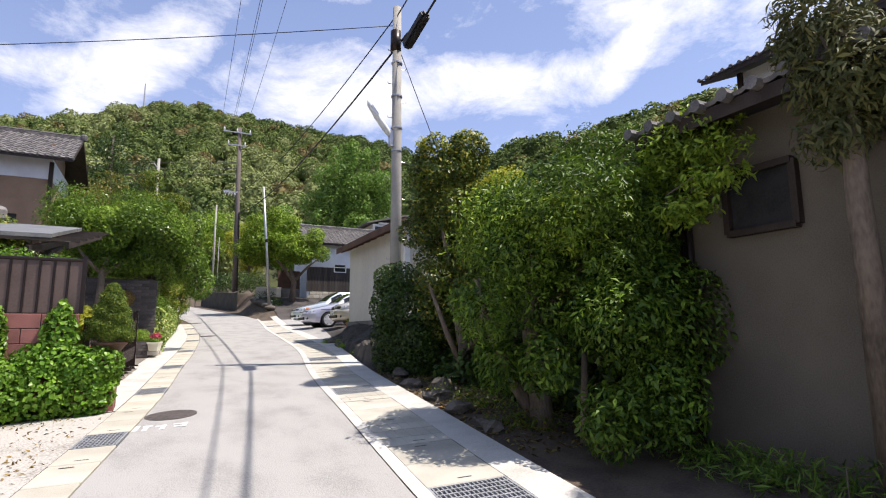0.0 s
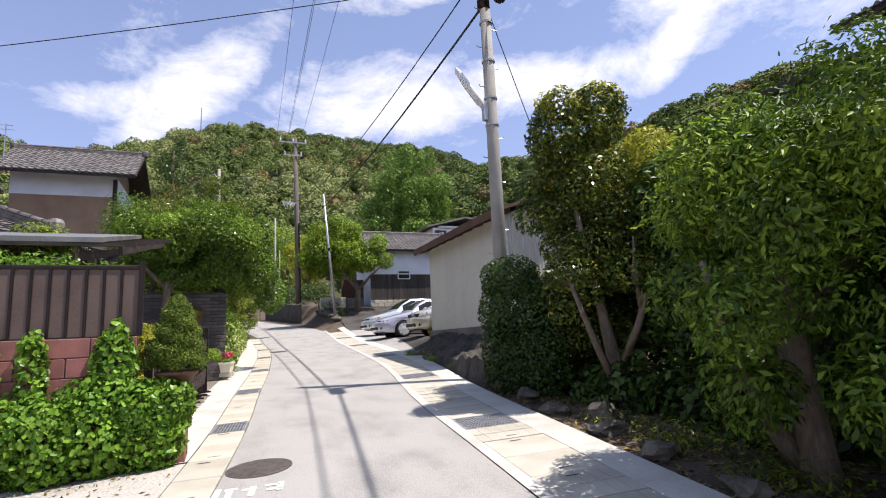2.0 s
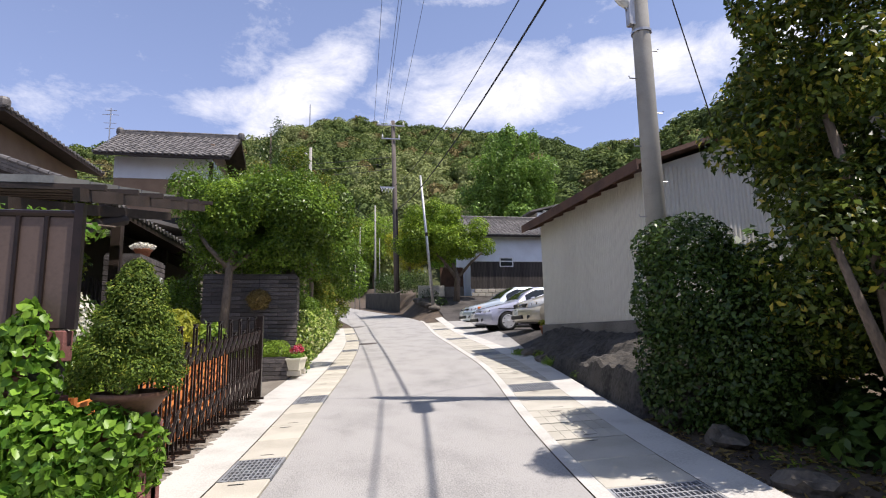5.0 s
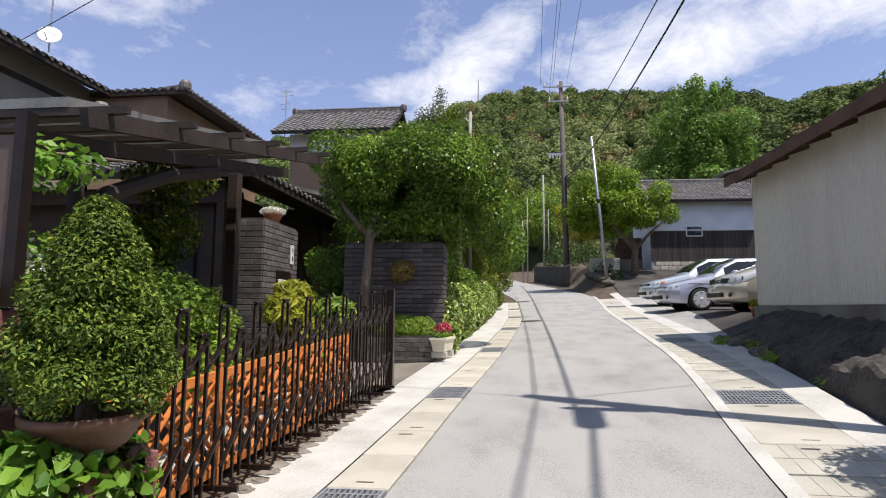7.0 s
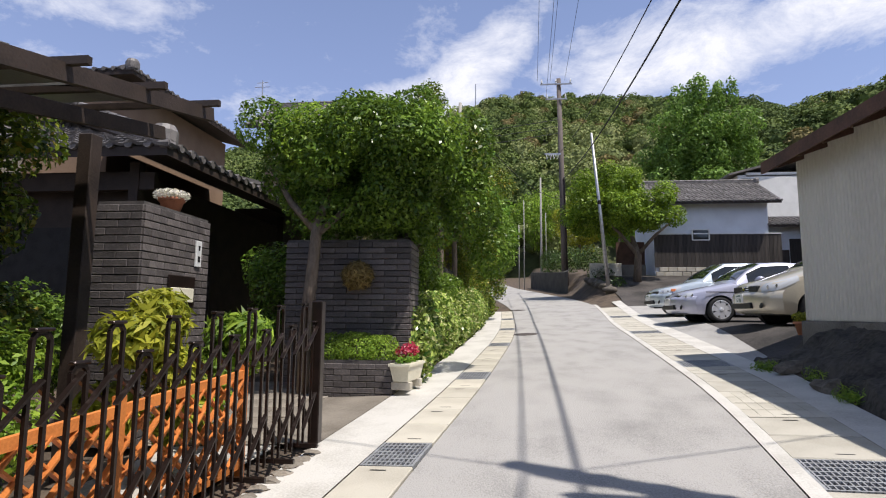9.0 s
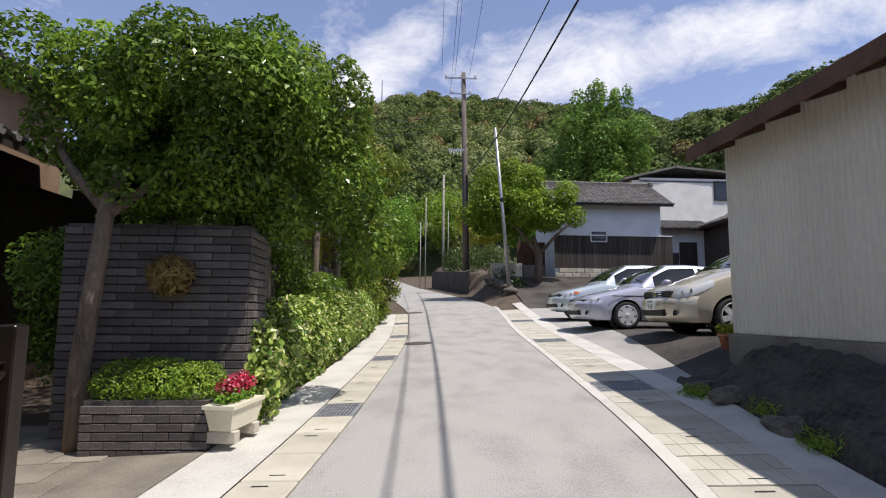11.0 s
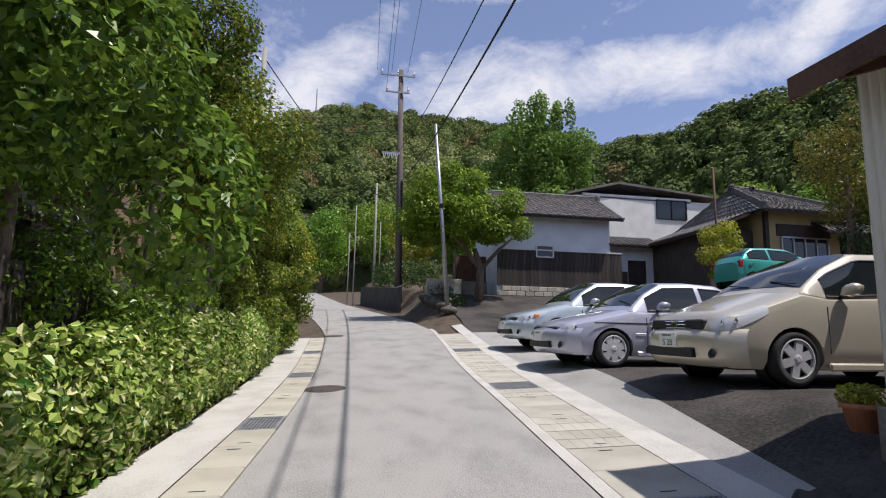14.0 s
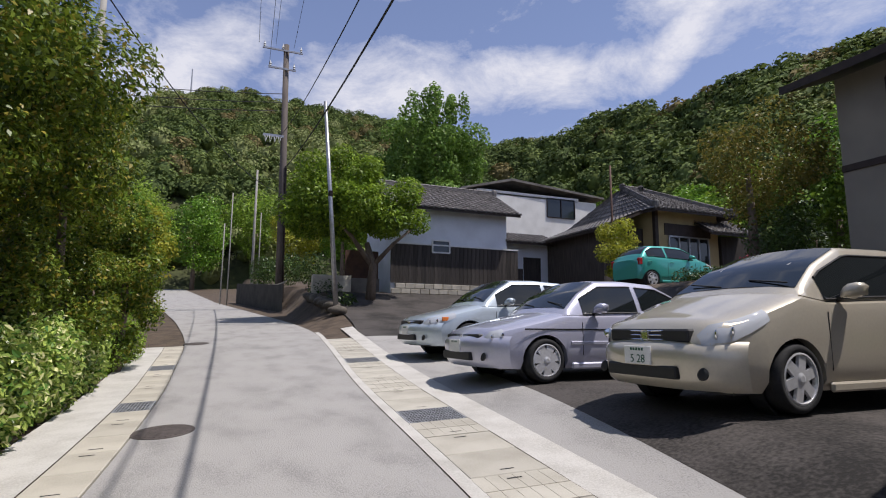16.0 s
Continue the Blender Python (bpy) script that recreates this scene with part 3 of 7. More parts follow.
for mx, my in ((0.31, 7.88), (1.70, 22.5), (1.72, 31.5)):
    mh = thing("manhole_cover", (0, 0, 0), "round cast iron manhole cover in the asphalt", "manhole cover", "manhole covers")
    mh.matrix_world = slope_pose(mx, my, left_x) @ pose(0, 0, -0.01)
    part("disc", lathe(bmesh.new(), [(0.30, -0.02), (0.30, 0.004), (0.285, 0.006), (0.275, 0.003), (0.27, 0.006)], 28), IRON, mh)
    for i in range(-5, 6):
        h = math.sqrt(max(0.0, 0.25 ** 2 - (i * 0.046) ** 2))
        part("rib", bx(i * 0.046 - 0.012, i * 0.046 + 0.012, -h, h, 0.005, 0.009), IRON, mh)
bm = bmesh.new()
for k, (bx0, by0, bw, bl) in enumerate(((-0.30, 0, 0.05, 0.26), (-0.22, 0.08, 0.10, 0.05), (-0.20, -0.05, 0.05, 0.2), (-0.08, 0.02, 0.12, 0.05), (-0.02, -0.04, 0.05, 0.24), (0.10, 0.06, 0.12, 0.05), (0.12, -0.06, 0.13, 0.05), (0.20, 0.0, 0.05, 0.22))):
    box(bm, bx0, bx0 + bw, by0 - bl / 2, by0 + bl / 2, 0, 0.003)
mark = part("road_marking", bm, WHITE_PAINT)
mark.matrix_world = slope_pose(0.22, 7.25, left_x) @ pose(0, 0, -0.01)
tagged(mark, "worn white painted writing on the asphalt", "road marking", kind="structure")


# ---- shared builders for houses ----
def world_of(ob):
    return world_of(ob.parent) @ ob.matrix_parent_inverse @ ob.matrix_basis if ob.parent else ob.matrix_basis.copy()


def at_parent(ob, parent):
    ob.parent = parent
    ob.matrix_parent_inverse = world_of(parent).inverted()
    return ob


def put(name, bm, mat, parent, label="", smooth=False):
    """A part given in world metres."""
    return at_parent(part(name, bm, mat, None, label, smooth), parent)


def tile_slope(p0, p1, q0, q1, thick=0.07, course=0.26, roll=0.27, amp=0.035):
    """A slope of rolled roof tiles: p0-p1 the eave, q0-q1 the ridge above it. Each tile is a small curved piece, lapped over the next."""
    p0, p1, q0, q1 = (Vector(v) for v in (p0, p1, q0, q1))
    up = ((q0 + q1) / 2 - (p0 + p1) / 2)
    nrm = (p1 - p0).cross(up).normalized()
    if nrm.z < 0:
        nrm = -nrm
    nc, nr = max(2, round(up.length / course)), max(2, round((p1 - p0).length / roll))
    verts, faces = [], []
    prof = [(0.0, 0.9), (0.14, 1.0), (0.30, 0.55), (0.5, 0.05), (0.75, 0.0), (1.0, 0.35)]
    for j in range(nc):
        ta, tb_ = j / nc, min(1.0, (j + 1.12) / nc)
        for i in range(nr):
            base = len(verts)
            for t, lift in ((ta, 0.030), (tb_, 0.0)):
                a, b = p0.lerp(q0, t), p1.lerp(q1, t)
                for u, h in prof:
                    verts.append(tuple(a.lerp(b, (i + u) / nr) + nrm * (thick + lift + h * amp)))
            a, b = p0.lerp(q0, ta), p1.lerp(q1, ta)
            for u, h in prof:
                verts.append(tuple(a.lerp(b, (i + u) / nr) + nrm * (thick + h * amp - 0.01)))
            n = len(prof)
            for k in range(n - 1):
                faces.append((base + k, base + k + 1, base + n + k + 1, base + n + k))
                faces.append((base + 2 * n + k, base + 2 * n + k + 1, base + k + 1, base + k))
    return mesh_from("tiles", verts, faces, TILE)


def slab_slope(p0, p1, q0, q1, thick=0.08):
    """The boarded deck below the tiles."""
    bm = bmesh.new()
    d = Vector((0, 0, -thick))
    lo = [bm.verts.new(Vector(p) + d) for p in (p0, p1, q1, q0)]
    hi = [bm.verts.new(Vector(p) + Vector((0, 0, 0.05))) for p in (p0, p1, q1, q0)]
    bm.faces.new(lo)
    bm.faces.new(hi)
    for i in range(4):
        bm.faces.new((lo[i], lo[(i + 1) % 4], hi[(i + 1) % 4], hi[i]))
    return bm


def ridge_bar(a, b, w=0.2, h=0.26):
    """Stacked ridge tiles with a round cap and end tiles."""
    bm = bmesh.new()
    a, b = Vector(a), Vector(b)
    for k in range(3):
        beam(bm, a + Vector((0, 0, 0.06 + k * 0.07)), b + Vector((0, 0, 0.06 + k * 0.07)), w - 0.02 * k, 0.055)
    n = max(2, int((b - a).length / 0.3))
    for i in range(n):
        tube(bm, [a.lerp(b, i / n) + Vector((0, 0, 0.27)), a.lerp(b, (i + 0.94) / n) + Vector((0, 0, 0.27))], [w * 0.36, w * 0.32], 8)
    for p in (a, b):
        lathe(bm, [(0.02, -0.10), (0.15, -0.08), (0.17, 0.02), (0.17, 0.16), (0.13, 0.24), (0.03, 0.27)], 10, (p.x, p.y, p.z + 0.15))
    return bm


def eave_caps(a, b, step=0.27, r=0.06):
    """Round end tiles along an eave."""
    bm = bmesh.new()
    a, b = Vector(a), Vector(b)
    d = (b - a).normalized()
    s = Vector((d.y, -d.x, 0))
    n = max(1, int((b - a).length / step))
    for i in range(n + 1):
        p = a.lerp(b, i / n)
        tube(bm, [p - s * 0.10, p + s * 0.04], [r, r], 8)
    return bm


def roof_slope(parent, p0, p1, q0, q1, caps=True):
    put("roof", slab_slope(p0, p1, q0, q1), WOOD_BROWN, parent, "boarded dark roof deck")
    ob = tagged(put("tiles", tile_slope(p0, p1, q0, q1), TILE, parent, "grey smoked roof tiles"), kind="stuff")
    if caps:
        tagged(put("eave_tiles", eave_caps(Vector(p0) + Vector((0, 0, 0.08)), Vector(p1) + Vector((0, 0, 0.08))), TILE, parent), kind="stuff")
    return ob


def window(parent, a, b, z0, z1, out, frame_mat=WOOD_BROWN, panes=2, glass=GLASS_DARK):
    """A framed window on a wall between ground points a and b, standing out along out."""
    a, b, out = Vector((*a, 0)), Vector((*b, 0)), Vector((*out, 0))
    bm = bmesh.new()
    w = 0.06
    for p in [a.lerp(b, i / panes) for i in range(panes + 1)]:
        beam(bm, p + Vector((0, 0, z0)) + out * 0.03, p + Vector((0, 0, z1)) + out * 0.03, w, 0.07, out)
    for z in (z0, z1):
        beam(bm, a + Vector((0, 0, z)) + out * 0.035, b + Vector((0, 0, z)) + out * 0.035, 0.08, w)
    wn_ = put("window", bm, frame_mat, parent)
    for i in range(panes):
        p, q = a.lerp(b, i / panes) + out * 0.012, a.lerp(b, (i + 1) / panes) + out * 0.012
        me = mesh_from("pane", [(p.x, p.y, z0), (q.x, q.y, z0), (q.x, q.y, z1), (p.x, p.y, z1)], [(0, 1, 2, 3)], glass)
        put("pane", me, glass, wn_)
    return wn_


def boards(parent, a, b, z0, z1, out, mat, width=0.16, name="board", gap=0.012, proud=0.02):
    """Upright boards over a wall, each its own piece."""
    a, b, out = Vector((*a, 0)), Vector((*b, 0)), Vector((*out, 0))
    n = max(1, round((b - a).length / width))
    w = (b - a).length / n - gap
    d = (b - a).normalized()
    bm = bmesh.new()
    beam(bm, Vector((0, 0, z0)), Vector((0, 0, z1)), w, proud, out)
    me = bpy.data.meshes.new(name)
    bmesh.ops.recalc_face_normals(bm, faces=bm.faces)
    bm.to_mesh(me)
    bm.free()
    me.materials.append(mat)
    g = np.random.default_rng(n)
    for i in range(n):
        p = a + d * ((b - a).length * (i + 0.5) / n) + out * (proud / 2 + 0.002 + 0.006 * g.random())
        o = new(name, me)
        o.matrix_world = Matrix.Translation(p)
        at_parent(o, parent)


# ---- metal-clad shed ----
SX, SY0, SY1, SZ0, SZ1 = 5.5, 12.6, 17.25, 1.84, 4.24
shed = thing("shed", (SX, SY0, 1.0), "cream corrugated steel shed with brown timber eaves on a concrete footing", "shed")


def corrugated(a, b, z0, z1, pitch=0.076, amp=0.010):
    """Corrugated sheet standing between two ground points."""
    a, b = Vector((*a, 0)), Vector((*b, 0))
    d = (b - a).normalized()
    nrm = Vector((d.y, -d.x, 0))
    n = int((b - a).length / (pitch / 6))
    verts, faces = [], []
    for i in range(n + 1):
        p = a + d * ((b - a).length * i / n) + nrm * (amp * (0.6 if (i % 6) in (1, 4) else (1 if (i % 6) in (2, 3) else -1)))
        verts += [(p.x, p.y, z0), (p.x, p.y, z1)]
    for i in range(n):
        faces.append((2 * i, 2 * i + 2, 2 * i + 3, 2 * i + 1))
    return verts, faces


for a, b in (((SX, SY1), (SX, SY0)), ((SX, SY0), (SX + 4.2, SY0)), ((SX + 4.2, SY1), (SX, SY1))):
    v, f = corrugated(a, b, SZ0, SZ1)
    put("wall", mesh_from("wall", v, f, SHED_METAL), SHED_METAL, shed, "cream corrugated steel cladding")
bm = bmesh.new()
fp = [(SX + 0.03, SZ0 - 0.2), (SX + 4.2, SZ0 - 0.2), (SX + 4.2, SZ1 - 0.05), (SX + 2.1, 4.88), (SX + 0.03, SZ1 - 0.05)]
ring = [[bm.verts.new((x, y, z)) for x, z in fp] for y in (SY0 + 0.03, SY1 - 0.03)]
for i in range(5):
    bm.faces.new((ring[0][i], ring[0][(i + 1) % 5], ring[1][(i + 1) % 5], ring[1][i]))
bm.faces.new(ring[0])
bm.faces.new(ring[1])
put("core", bm, SHED_METAL, shed)
put("corner_post", bx(SX - 0.03, SX + 0.10, SY0 - 0.03, SY0 + 0.10, SZ0, SZ1), WHITE_PAINT, shed)
put("footing", bx(SX - 0.05, SX + 4.2, SY0 - 0.05, SY1 + 0.05, 0.9, SZ0 - 0.006, 0.012), CONCRETE_GREY, shed, "stained grey concrete footing")
bm = bmesh.new()
for x0, z0, x1, z1 in ((SX - 0.38, 4.12, SX + 2.1, 4.98), (SX + 2.1, 4.98, SX + 4.7, 4.10)):
    vs = [bm.verts.new(p) for p in ((x0, SY0 - 0.4, z0), (x1, SY0 - 0.4, z1), (x1, SY1 + 0.17, z1), (x0, SY1 + 0.17, z0), (x0, SY0 - 0.4, z0 + 0.07), (x1, SY0 - 0.4, z1 + 0.07), (x1, SY1 + 0.17, z1 + 0.07), (x0, SY1 + 0.17, z0 + 0.07))]
    for q in ((0, 1, 2, 3), (4, 5, 6, 7), (0, 1, 5, 4), (1, 2, 6, 5), (2, 3, 7, 6), (3, 0, 4, 7)):
        bm.faces.new([vs[i] for i in q])
put("roof", bm, ROOF_BROWN, shed, "dark brown roof with bare timber soffit")
put("fascia", bx(SX - 0.415, SX - 0.385, SY0 - 0.42, SY1 + 0.19, 4.03, 4.20), ROOF_BROWN, shed)
for i in range(9):
    y = SY0 - 0.2 + i * 0.58
    bm = bmesh.new()
    beam(bm, (SX - 0.37, y, 4.06), (SX + 0.1, y, 4.22), 0.05, 0.08)
    put("rafter", bm, ROOF_BROWN, shed)

# bank of rough concrete and stones below the shed
g = np.random.default_rng(21)


def rock_mesh(seed, sx, sy, sz):
    bm = bmesh.new()
    bmesh.ops.create_icosphere(bm, subdivisions=2, radius=1.0)
    for v in bm.verts:
        n = noise.noise(v.co * 1.3 + Vector((seed * 3.7, seed, 0))) * 0.6 + noise.noise(v.co * 3.1 + Vector((seed, 0, seed))) * 0.3
        v.co = v.co * (1 + n)
        v.co = Vector((v.co.x * sx, v.co.y * sy, v.co.z * sz))
    return bm


# a rough concrete skirt slopes from the shed down to the gutter
def bank_z(x, y):
    """Height of the bank: a low broken face behind the kerb, then a slope up to the shed's footing."""
    g_ = land(x, y)
    x0 = right_x(y) + 1.16
    h = float(np.interp(y, [10.6, 11.3, 12.5, 14.5, 17], [0.44, 0.42, 0.32, 0.18, 0.04]))
    u = (x - x0 + 0.05 * noise.noise((y * 2.3, 4.0, 1.0))) / (5.52 - x0)
    hi = 1.56 + (g_ + 0.06 - 1.56) * smooth01(14.6, 16.8, y)
    z = h * smooth01(0.01, 0.10, u) + max(0.0, hi - g_ - h) * smooth01(0.08, 1.15, u)
    n = noise.noise((x * 2.2, y * 1.7, 3.0)) * 0.10 + noise.noise((x * 7, y * 6, 1.0)) * 0.07
    return g_ + (z + n * smooth01(0.0, 0.12, u)) * smooth01(10.4, 10.7, y) - 0.02


bys, verts_, faces_ = np.linspace(10.4, 17.35, 110), [], []
for y in bys:
    for k in range(27):
        x = right_x(y) + 1.16 + (5.52 - right_x(y) - 1.16) * (k / 26) ** 1.5
        verts_.append((x, y, bank_z(x, y)))
for j_ in range(len(bys) - 1):
    for k in range(26):
        faces_.append((j_ * 27 + k, j_ * 27 + k + 1, (j_ + 1) * 27 + k + 1, (j_ + 1) * 27 + k))
# the bank's colour carries shade besides its stains
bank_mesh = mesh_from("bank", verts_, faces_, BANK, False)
setting("bank", bank_mesh, BANK, "rough stained stone and concrete bank, coloured darker for the shed's shade", "bank")
for i, (x, y, sx, sy, sz, zz_) in enumerate(((4.3, 10.3, 0.2, 0.3, 0.16, 0.05), (4.62, 15.0, 0.15, 0.22, 0.10, 0.03), (4.7, 16.0, 0.16, 0.25, 0.09, 0.03), (4.85, 16.7, 0.2, 0.3, 0.10, 0.02), (4.1, 10.2, 0.16, 0.3, 0.12, 0.03), (4.0, 9.3, 0.13, 0.22, 0.1, 0.02), (3.75, 8.2, 0.12, 0.2, 0.09, 0.02), (3.65, 7.1, 0.13, 0.22, 0.09, 0.02), (3.5, 6.2, 0.13, 0.2, 0.1, 0.02), (4.0, 7.6, 0.2, 0.2, 0.14, 0.03), (3.35, 5.2, 0.12, 0.16, 0.08, 0.02))):
    r = part("rock", rock_mesh(i + 1, sx, sy, sz), ROCK)
    r.matrix_world = pose(x, y, land(x, y) + zz_, 0, 0, 35 * i)
    tagged(r, "rough weathered stone at the foot of the bank", "rock", "stones of the bank")

# ---- utility poles, street lamp and cables ----
def utility_pole(base, height, r0, r1, lean=(0, 0), label="round grey concrete utility pole", mat=POLE_CONCRETE):
    p = thing("utility_pole", base, label, "utility pole")
    part("shaft", tb([(0, 0, -0.2), (lean[0] * 0.5, lean[1] * 0.5, height * 0.5), (lean[0], lean[1], height)], [r0, (r0 + r1) / 2, r1], 16), mat, p, smooth=True)
    return p


pole1 = utility_pole((4.58, 11.0, 0.85), 8.1, 0.135, 0.095)
for z in (4.62, 5.15, 5.9, 6.7):
    part("band", lathe(bmesh.new(), [(0.115, z), (0.128, z), (0.128, z + 0.035), (0.115, z + 0.035)], 16), STEEL, pole1)
for k, z in enumerate((2.2, 2.65, 3.1, 3.55, 4.0, 4.4, 5.4, 5.8, 6.2, 6.6, 7.0)):
    s = 1 if k % 2 else -1
    part("step_bolt", tb([(s * 0.10, 0, z), (s * 0.21, 0, z), (s * 0.22, 0, z + 0.03)], 0.008, 6), STEEL, pole1)
part("sleeve", tb([(-0.03, 0, 7.0), (-0.03, 0, 7.5)], [0.125, 0.12], 14), GATE_METAL, pole1, "dark cable sleeve", smooth=True)
sp = bmesh.new()
beam(sp, (0.06, -0.38, 6.95), (0.22, -1.12, 7.42), 0.22, 0.22)
bmesh.ops.bevel(sp, geom=list(sp.edges), offset=0.05, segments=2, affect="EDGES")
part("cable_joint", sp, BLACK_TRIM, pole1, "black cable joint case")
lamp = thing("street_lamp", (4.60, 11.0, 5.85), "slim tubular street lamp clamped to a concrete pole", "street lamp")
part("arm", tb([(-0.12, 0.0, -0.15), (-0.2, 0.0, -0.05), (-0.26, 0, 0.06)], 0.02, 8), STEEL, lamp)
part("bracket", bx(-0.20, -0.10, -0.05, 0.05, -0.28, 0.10, 0.01), STEEL, lamp)
hd = bmesh.new()
tube(hd, [(-0.14, 0, -0.05), (-0.24, 0, 0.06), (-0.48, 0, 0.36), (-0.66, 0, 0.62), (-0.70, 0, 0.70)], [0.03, 0.075, 0.075, 0.06, 0.02], 10)
part("head", hd, WHITE_PAINT, lamp, "weathered white lamp head", smooth=True)

WOOD_POLE = material("weathered_pole", (0.15, 0.125, 0.11), (0.075, 0.062, 0.055), 0.9, scale=3, fine=40, bump=0.3, stretch=(1, 1, 0.2))
pole2 = utility_pole((5.25, 47.0, 3.3), 15.2, 0.23, 0.15, (-0.25, 0), "tall weathered brown utility pole", WOOD_POLE)
for z, w in ((14.7, 2.2), (13.6, 1.5)):
    part("crossarm", bx(-0.25 - w / 2 - 0.2, -0.25 + w / 2 - 0.2, -0.24, -0.16, z, z + 0.09), STEEL, pole2)
    for i in range(3 if w > 2 else 2):
        x = -0.45 - w / 2 + 0.1 + i * (w - 0.2) / (2 if w > 2 else 1)
        part("insulator", lathe(bmesh.new(), [(0.02, 0), (0.07, 0.04), (0.04, 0.10), (0.08, 0.15), (0.04, 0.22), (0.02, 0.34)], 10, (x, -0.2, z + 0.09)), WHITE_PAINT, pole2)
part("cable_rack", bx(-1.3, -0.2, -0.3, -0.2, 9.6, 9.72), STEEL, pole2)
for i in range(4):
    part("cable_coil", tb([(-1.2 + i * 0.24, -0.3, 9.6), (-1.15 + i * 0.24, -0.34, 9.25), (-1.05 + i * 0.24, -0.3, 9.6)], 0.03, 6), WHITE_PAINT, pole2)
part("conduit", tb([(0.15, -0.24, 0.5), (0.0, -0.2, 8.0)], 0.05, 8), GATE_METAL, pole2)

pole3 = utility_pole((6.15, 36.0, 2.95), 7.9, 0.10, 0.06, (-0.68, 0), "slender leaning steel service pole", STEEL)
part("band", lathe(bmesh.new(), [(0.085, 0), (0.09, 0), (0.09, 0.2), (0.085, 0.2)], 12, (-0.37, 0, 4.3)), GATE_METAL, pole3)
for x, y, h in ((4.6, 62.0, 10.5), (5.1, 62.6, 7.0), (2.75, 55.0, 7.5), (2.35, 56.0, 5.5)):
    utility_pole((x, y, land(x, y)), h, 0.12 if h > 8 else 0.045, 0.08 if h > 8 else 0.035, (0, 0), "thin grey pole beside the far lane", POLE_CONCRETE)
pole4 = utility_pole((-0.45, 28.8, 1.6), 8.2, 0.085, 0.06, (0, 0), "grey steel pole carrying service cables above the garden", POLE_CONCRETE)
part("hood", tb([(0, 0, 7.7), (-0.2, 0, 7.95), (-0.38, 0, 7.9), (-0.45, 0, 7.6)], 0.025, 8), STEEL, pole4)
part("bracket", bx(-0.15, 0.15, -0.04, 0.04, 6.9, 6.98), STEEL, pole4)


def cable(a, b, sag, r=0.012, label="thin black overhead power cable"):
    a, b = Vector(a), Vector(b)
    pts = [a.lerp(b, t / 16) - Vector((0, 0, sag * 4 * (t / 16) * (1 - t / 16))) for t in range(17)]
    me = part("cable", tb(pts, r, 6), CABLE, smooth=True)
    return tagged(me, label, "cable", "overhead cables")


cable((4.56, 11.0, 8.75), (4.9, 46.7, 13.0), 0.9, 0.016, "black telephone cable slung between two poles")
cable((4.68, 10.6, 8.15), (5.2, 46.7, 11.2), 0.8, 0.026, "thick black telephone cable between two poles")
cable((4.58, 11.0, 8.75), (2.3, -12, 8.9), 0.5, 0.016, "black telephone cable above the lane")
cable((4.77, 10.15, 8.12), (2.5, -12, 9.6), 0.4, 0.026, "thick black telephone cable above the lane")
for i, (x, z, zb) in enumerate(((-1.5, 18.3, 17.2), (-0.6, 18.3, 17.2), (0.4, 18.3, 17.2), (-0.9, 17.1, 15.6))):
    cable((5.0 + x, 46.8, z), (1.6 + x * 0.9, -20, zb - 3.0), 1.0, 0.010)
cable((4.55, 11.0, 8.5), (-16, 20.0, 7.5), 0.3, 0.009)
cable((4.6, 11.05, 8.1), (7.6, 13.5, 4.9), 0.05, 0.010, "thin service cable to the shed")
for k in range(3):
    cable((4.9, 46.9, 15.5 - 0.5 * k), (-16, 44, 13.2 - 0.45 * k), 0.5, 0.02)
cable((-0.45, 28.8, 9.5), (5.0, 46.8, 9.8), 0.8, 0.016)

# ---- old storehouse and yard ----
kura = thing("storehouse", (9.35, 40, 4.05), "old white plaster storehouse with charred board skirt and tiled roof", "storehouse")
put("wall", bx(9.35, 15.3, 40, 44.5, 3.9, 8.05), PLASTER_WHITE, kura, "white plaster wall")
put("back_board", bx(9.33, 15.9, 39.97, 40.02, 4.55, 6.28), WOOD_DARK, kura)
boards(kura, (9.33, 39.97), (15.9, 39.97), 4.5, 6.3, (0, -1), WOOD_DARK, 0.21)
put("rail", bx(9.30, 15.92, 39.92, 39.97, 6.3, 6.36), WHITE_PAINT, kura)
for i in range(14):
    for j in range(2):
        put("stone", bx(9.35 + i * 0.46 + (0.2 if j else 0), 9.79 + i * 0.46 + (0.2 if j else 0), 39.86, 39.97, 4.02 + j * 0.24, 4.24 + j * 0.24, 0.015), STONE_BASE, kura)
window(kura, (11.33, 39.95), (12.2, 39.95), 5.98, 6.55, (0, -1), WHITE_PAINT, 1)
roof_slope(kura, (9.0, 39.35, 7.95), (15.75, 39.35, 7.95), (9.0, 42.2, 9.55), (15.75, 42.2, 9.55))
roof_slope(kura, (15.75, 45.1, 7.95), (9.0, 45.1, 7.95), (15.75, 42.2, 9.55), (9.0, 42.2, 9.55), False)
put("ridge", ridge_bar((9.0, 42.2, 9.52), (15.75, 42.2, 9.52)), TILE, kura)
annex = thing("gate_annex", (15.6, 40.6, 4.1), "white plaster annex with a small tiled roof beside the storehouse", "annex")
put("wall", bx(15.35, 18.3, 40.6, 43, 4.0, 6.9), PLASTER_WHITE, annex)
put("door", bx(16.6, 17.6, 40.55, 40.6, 4.2, 6.1), WOOD_DARK, annex, "dark timber door")
put("skirt", bx(15.4, 16.55, 40.56, 40.6, 4.1, 5.5), WOOD_DARK, annex)
roof_slope(annex, (15.3, 39.9, 6.75), (18.4, 39.9, 6.75), (15.3, 41.6, 7.45), (18.4, 41.6, 7.45))

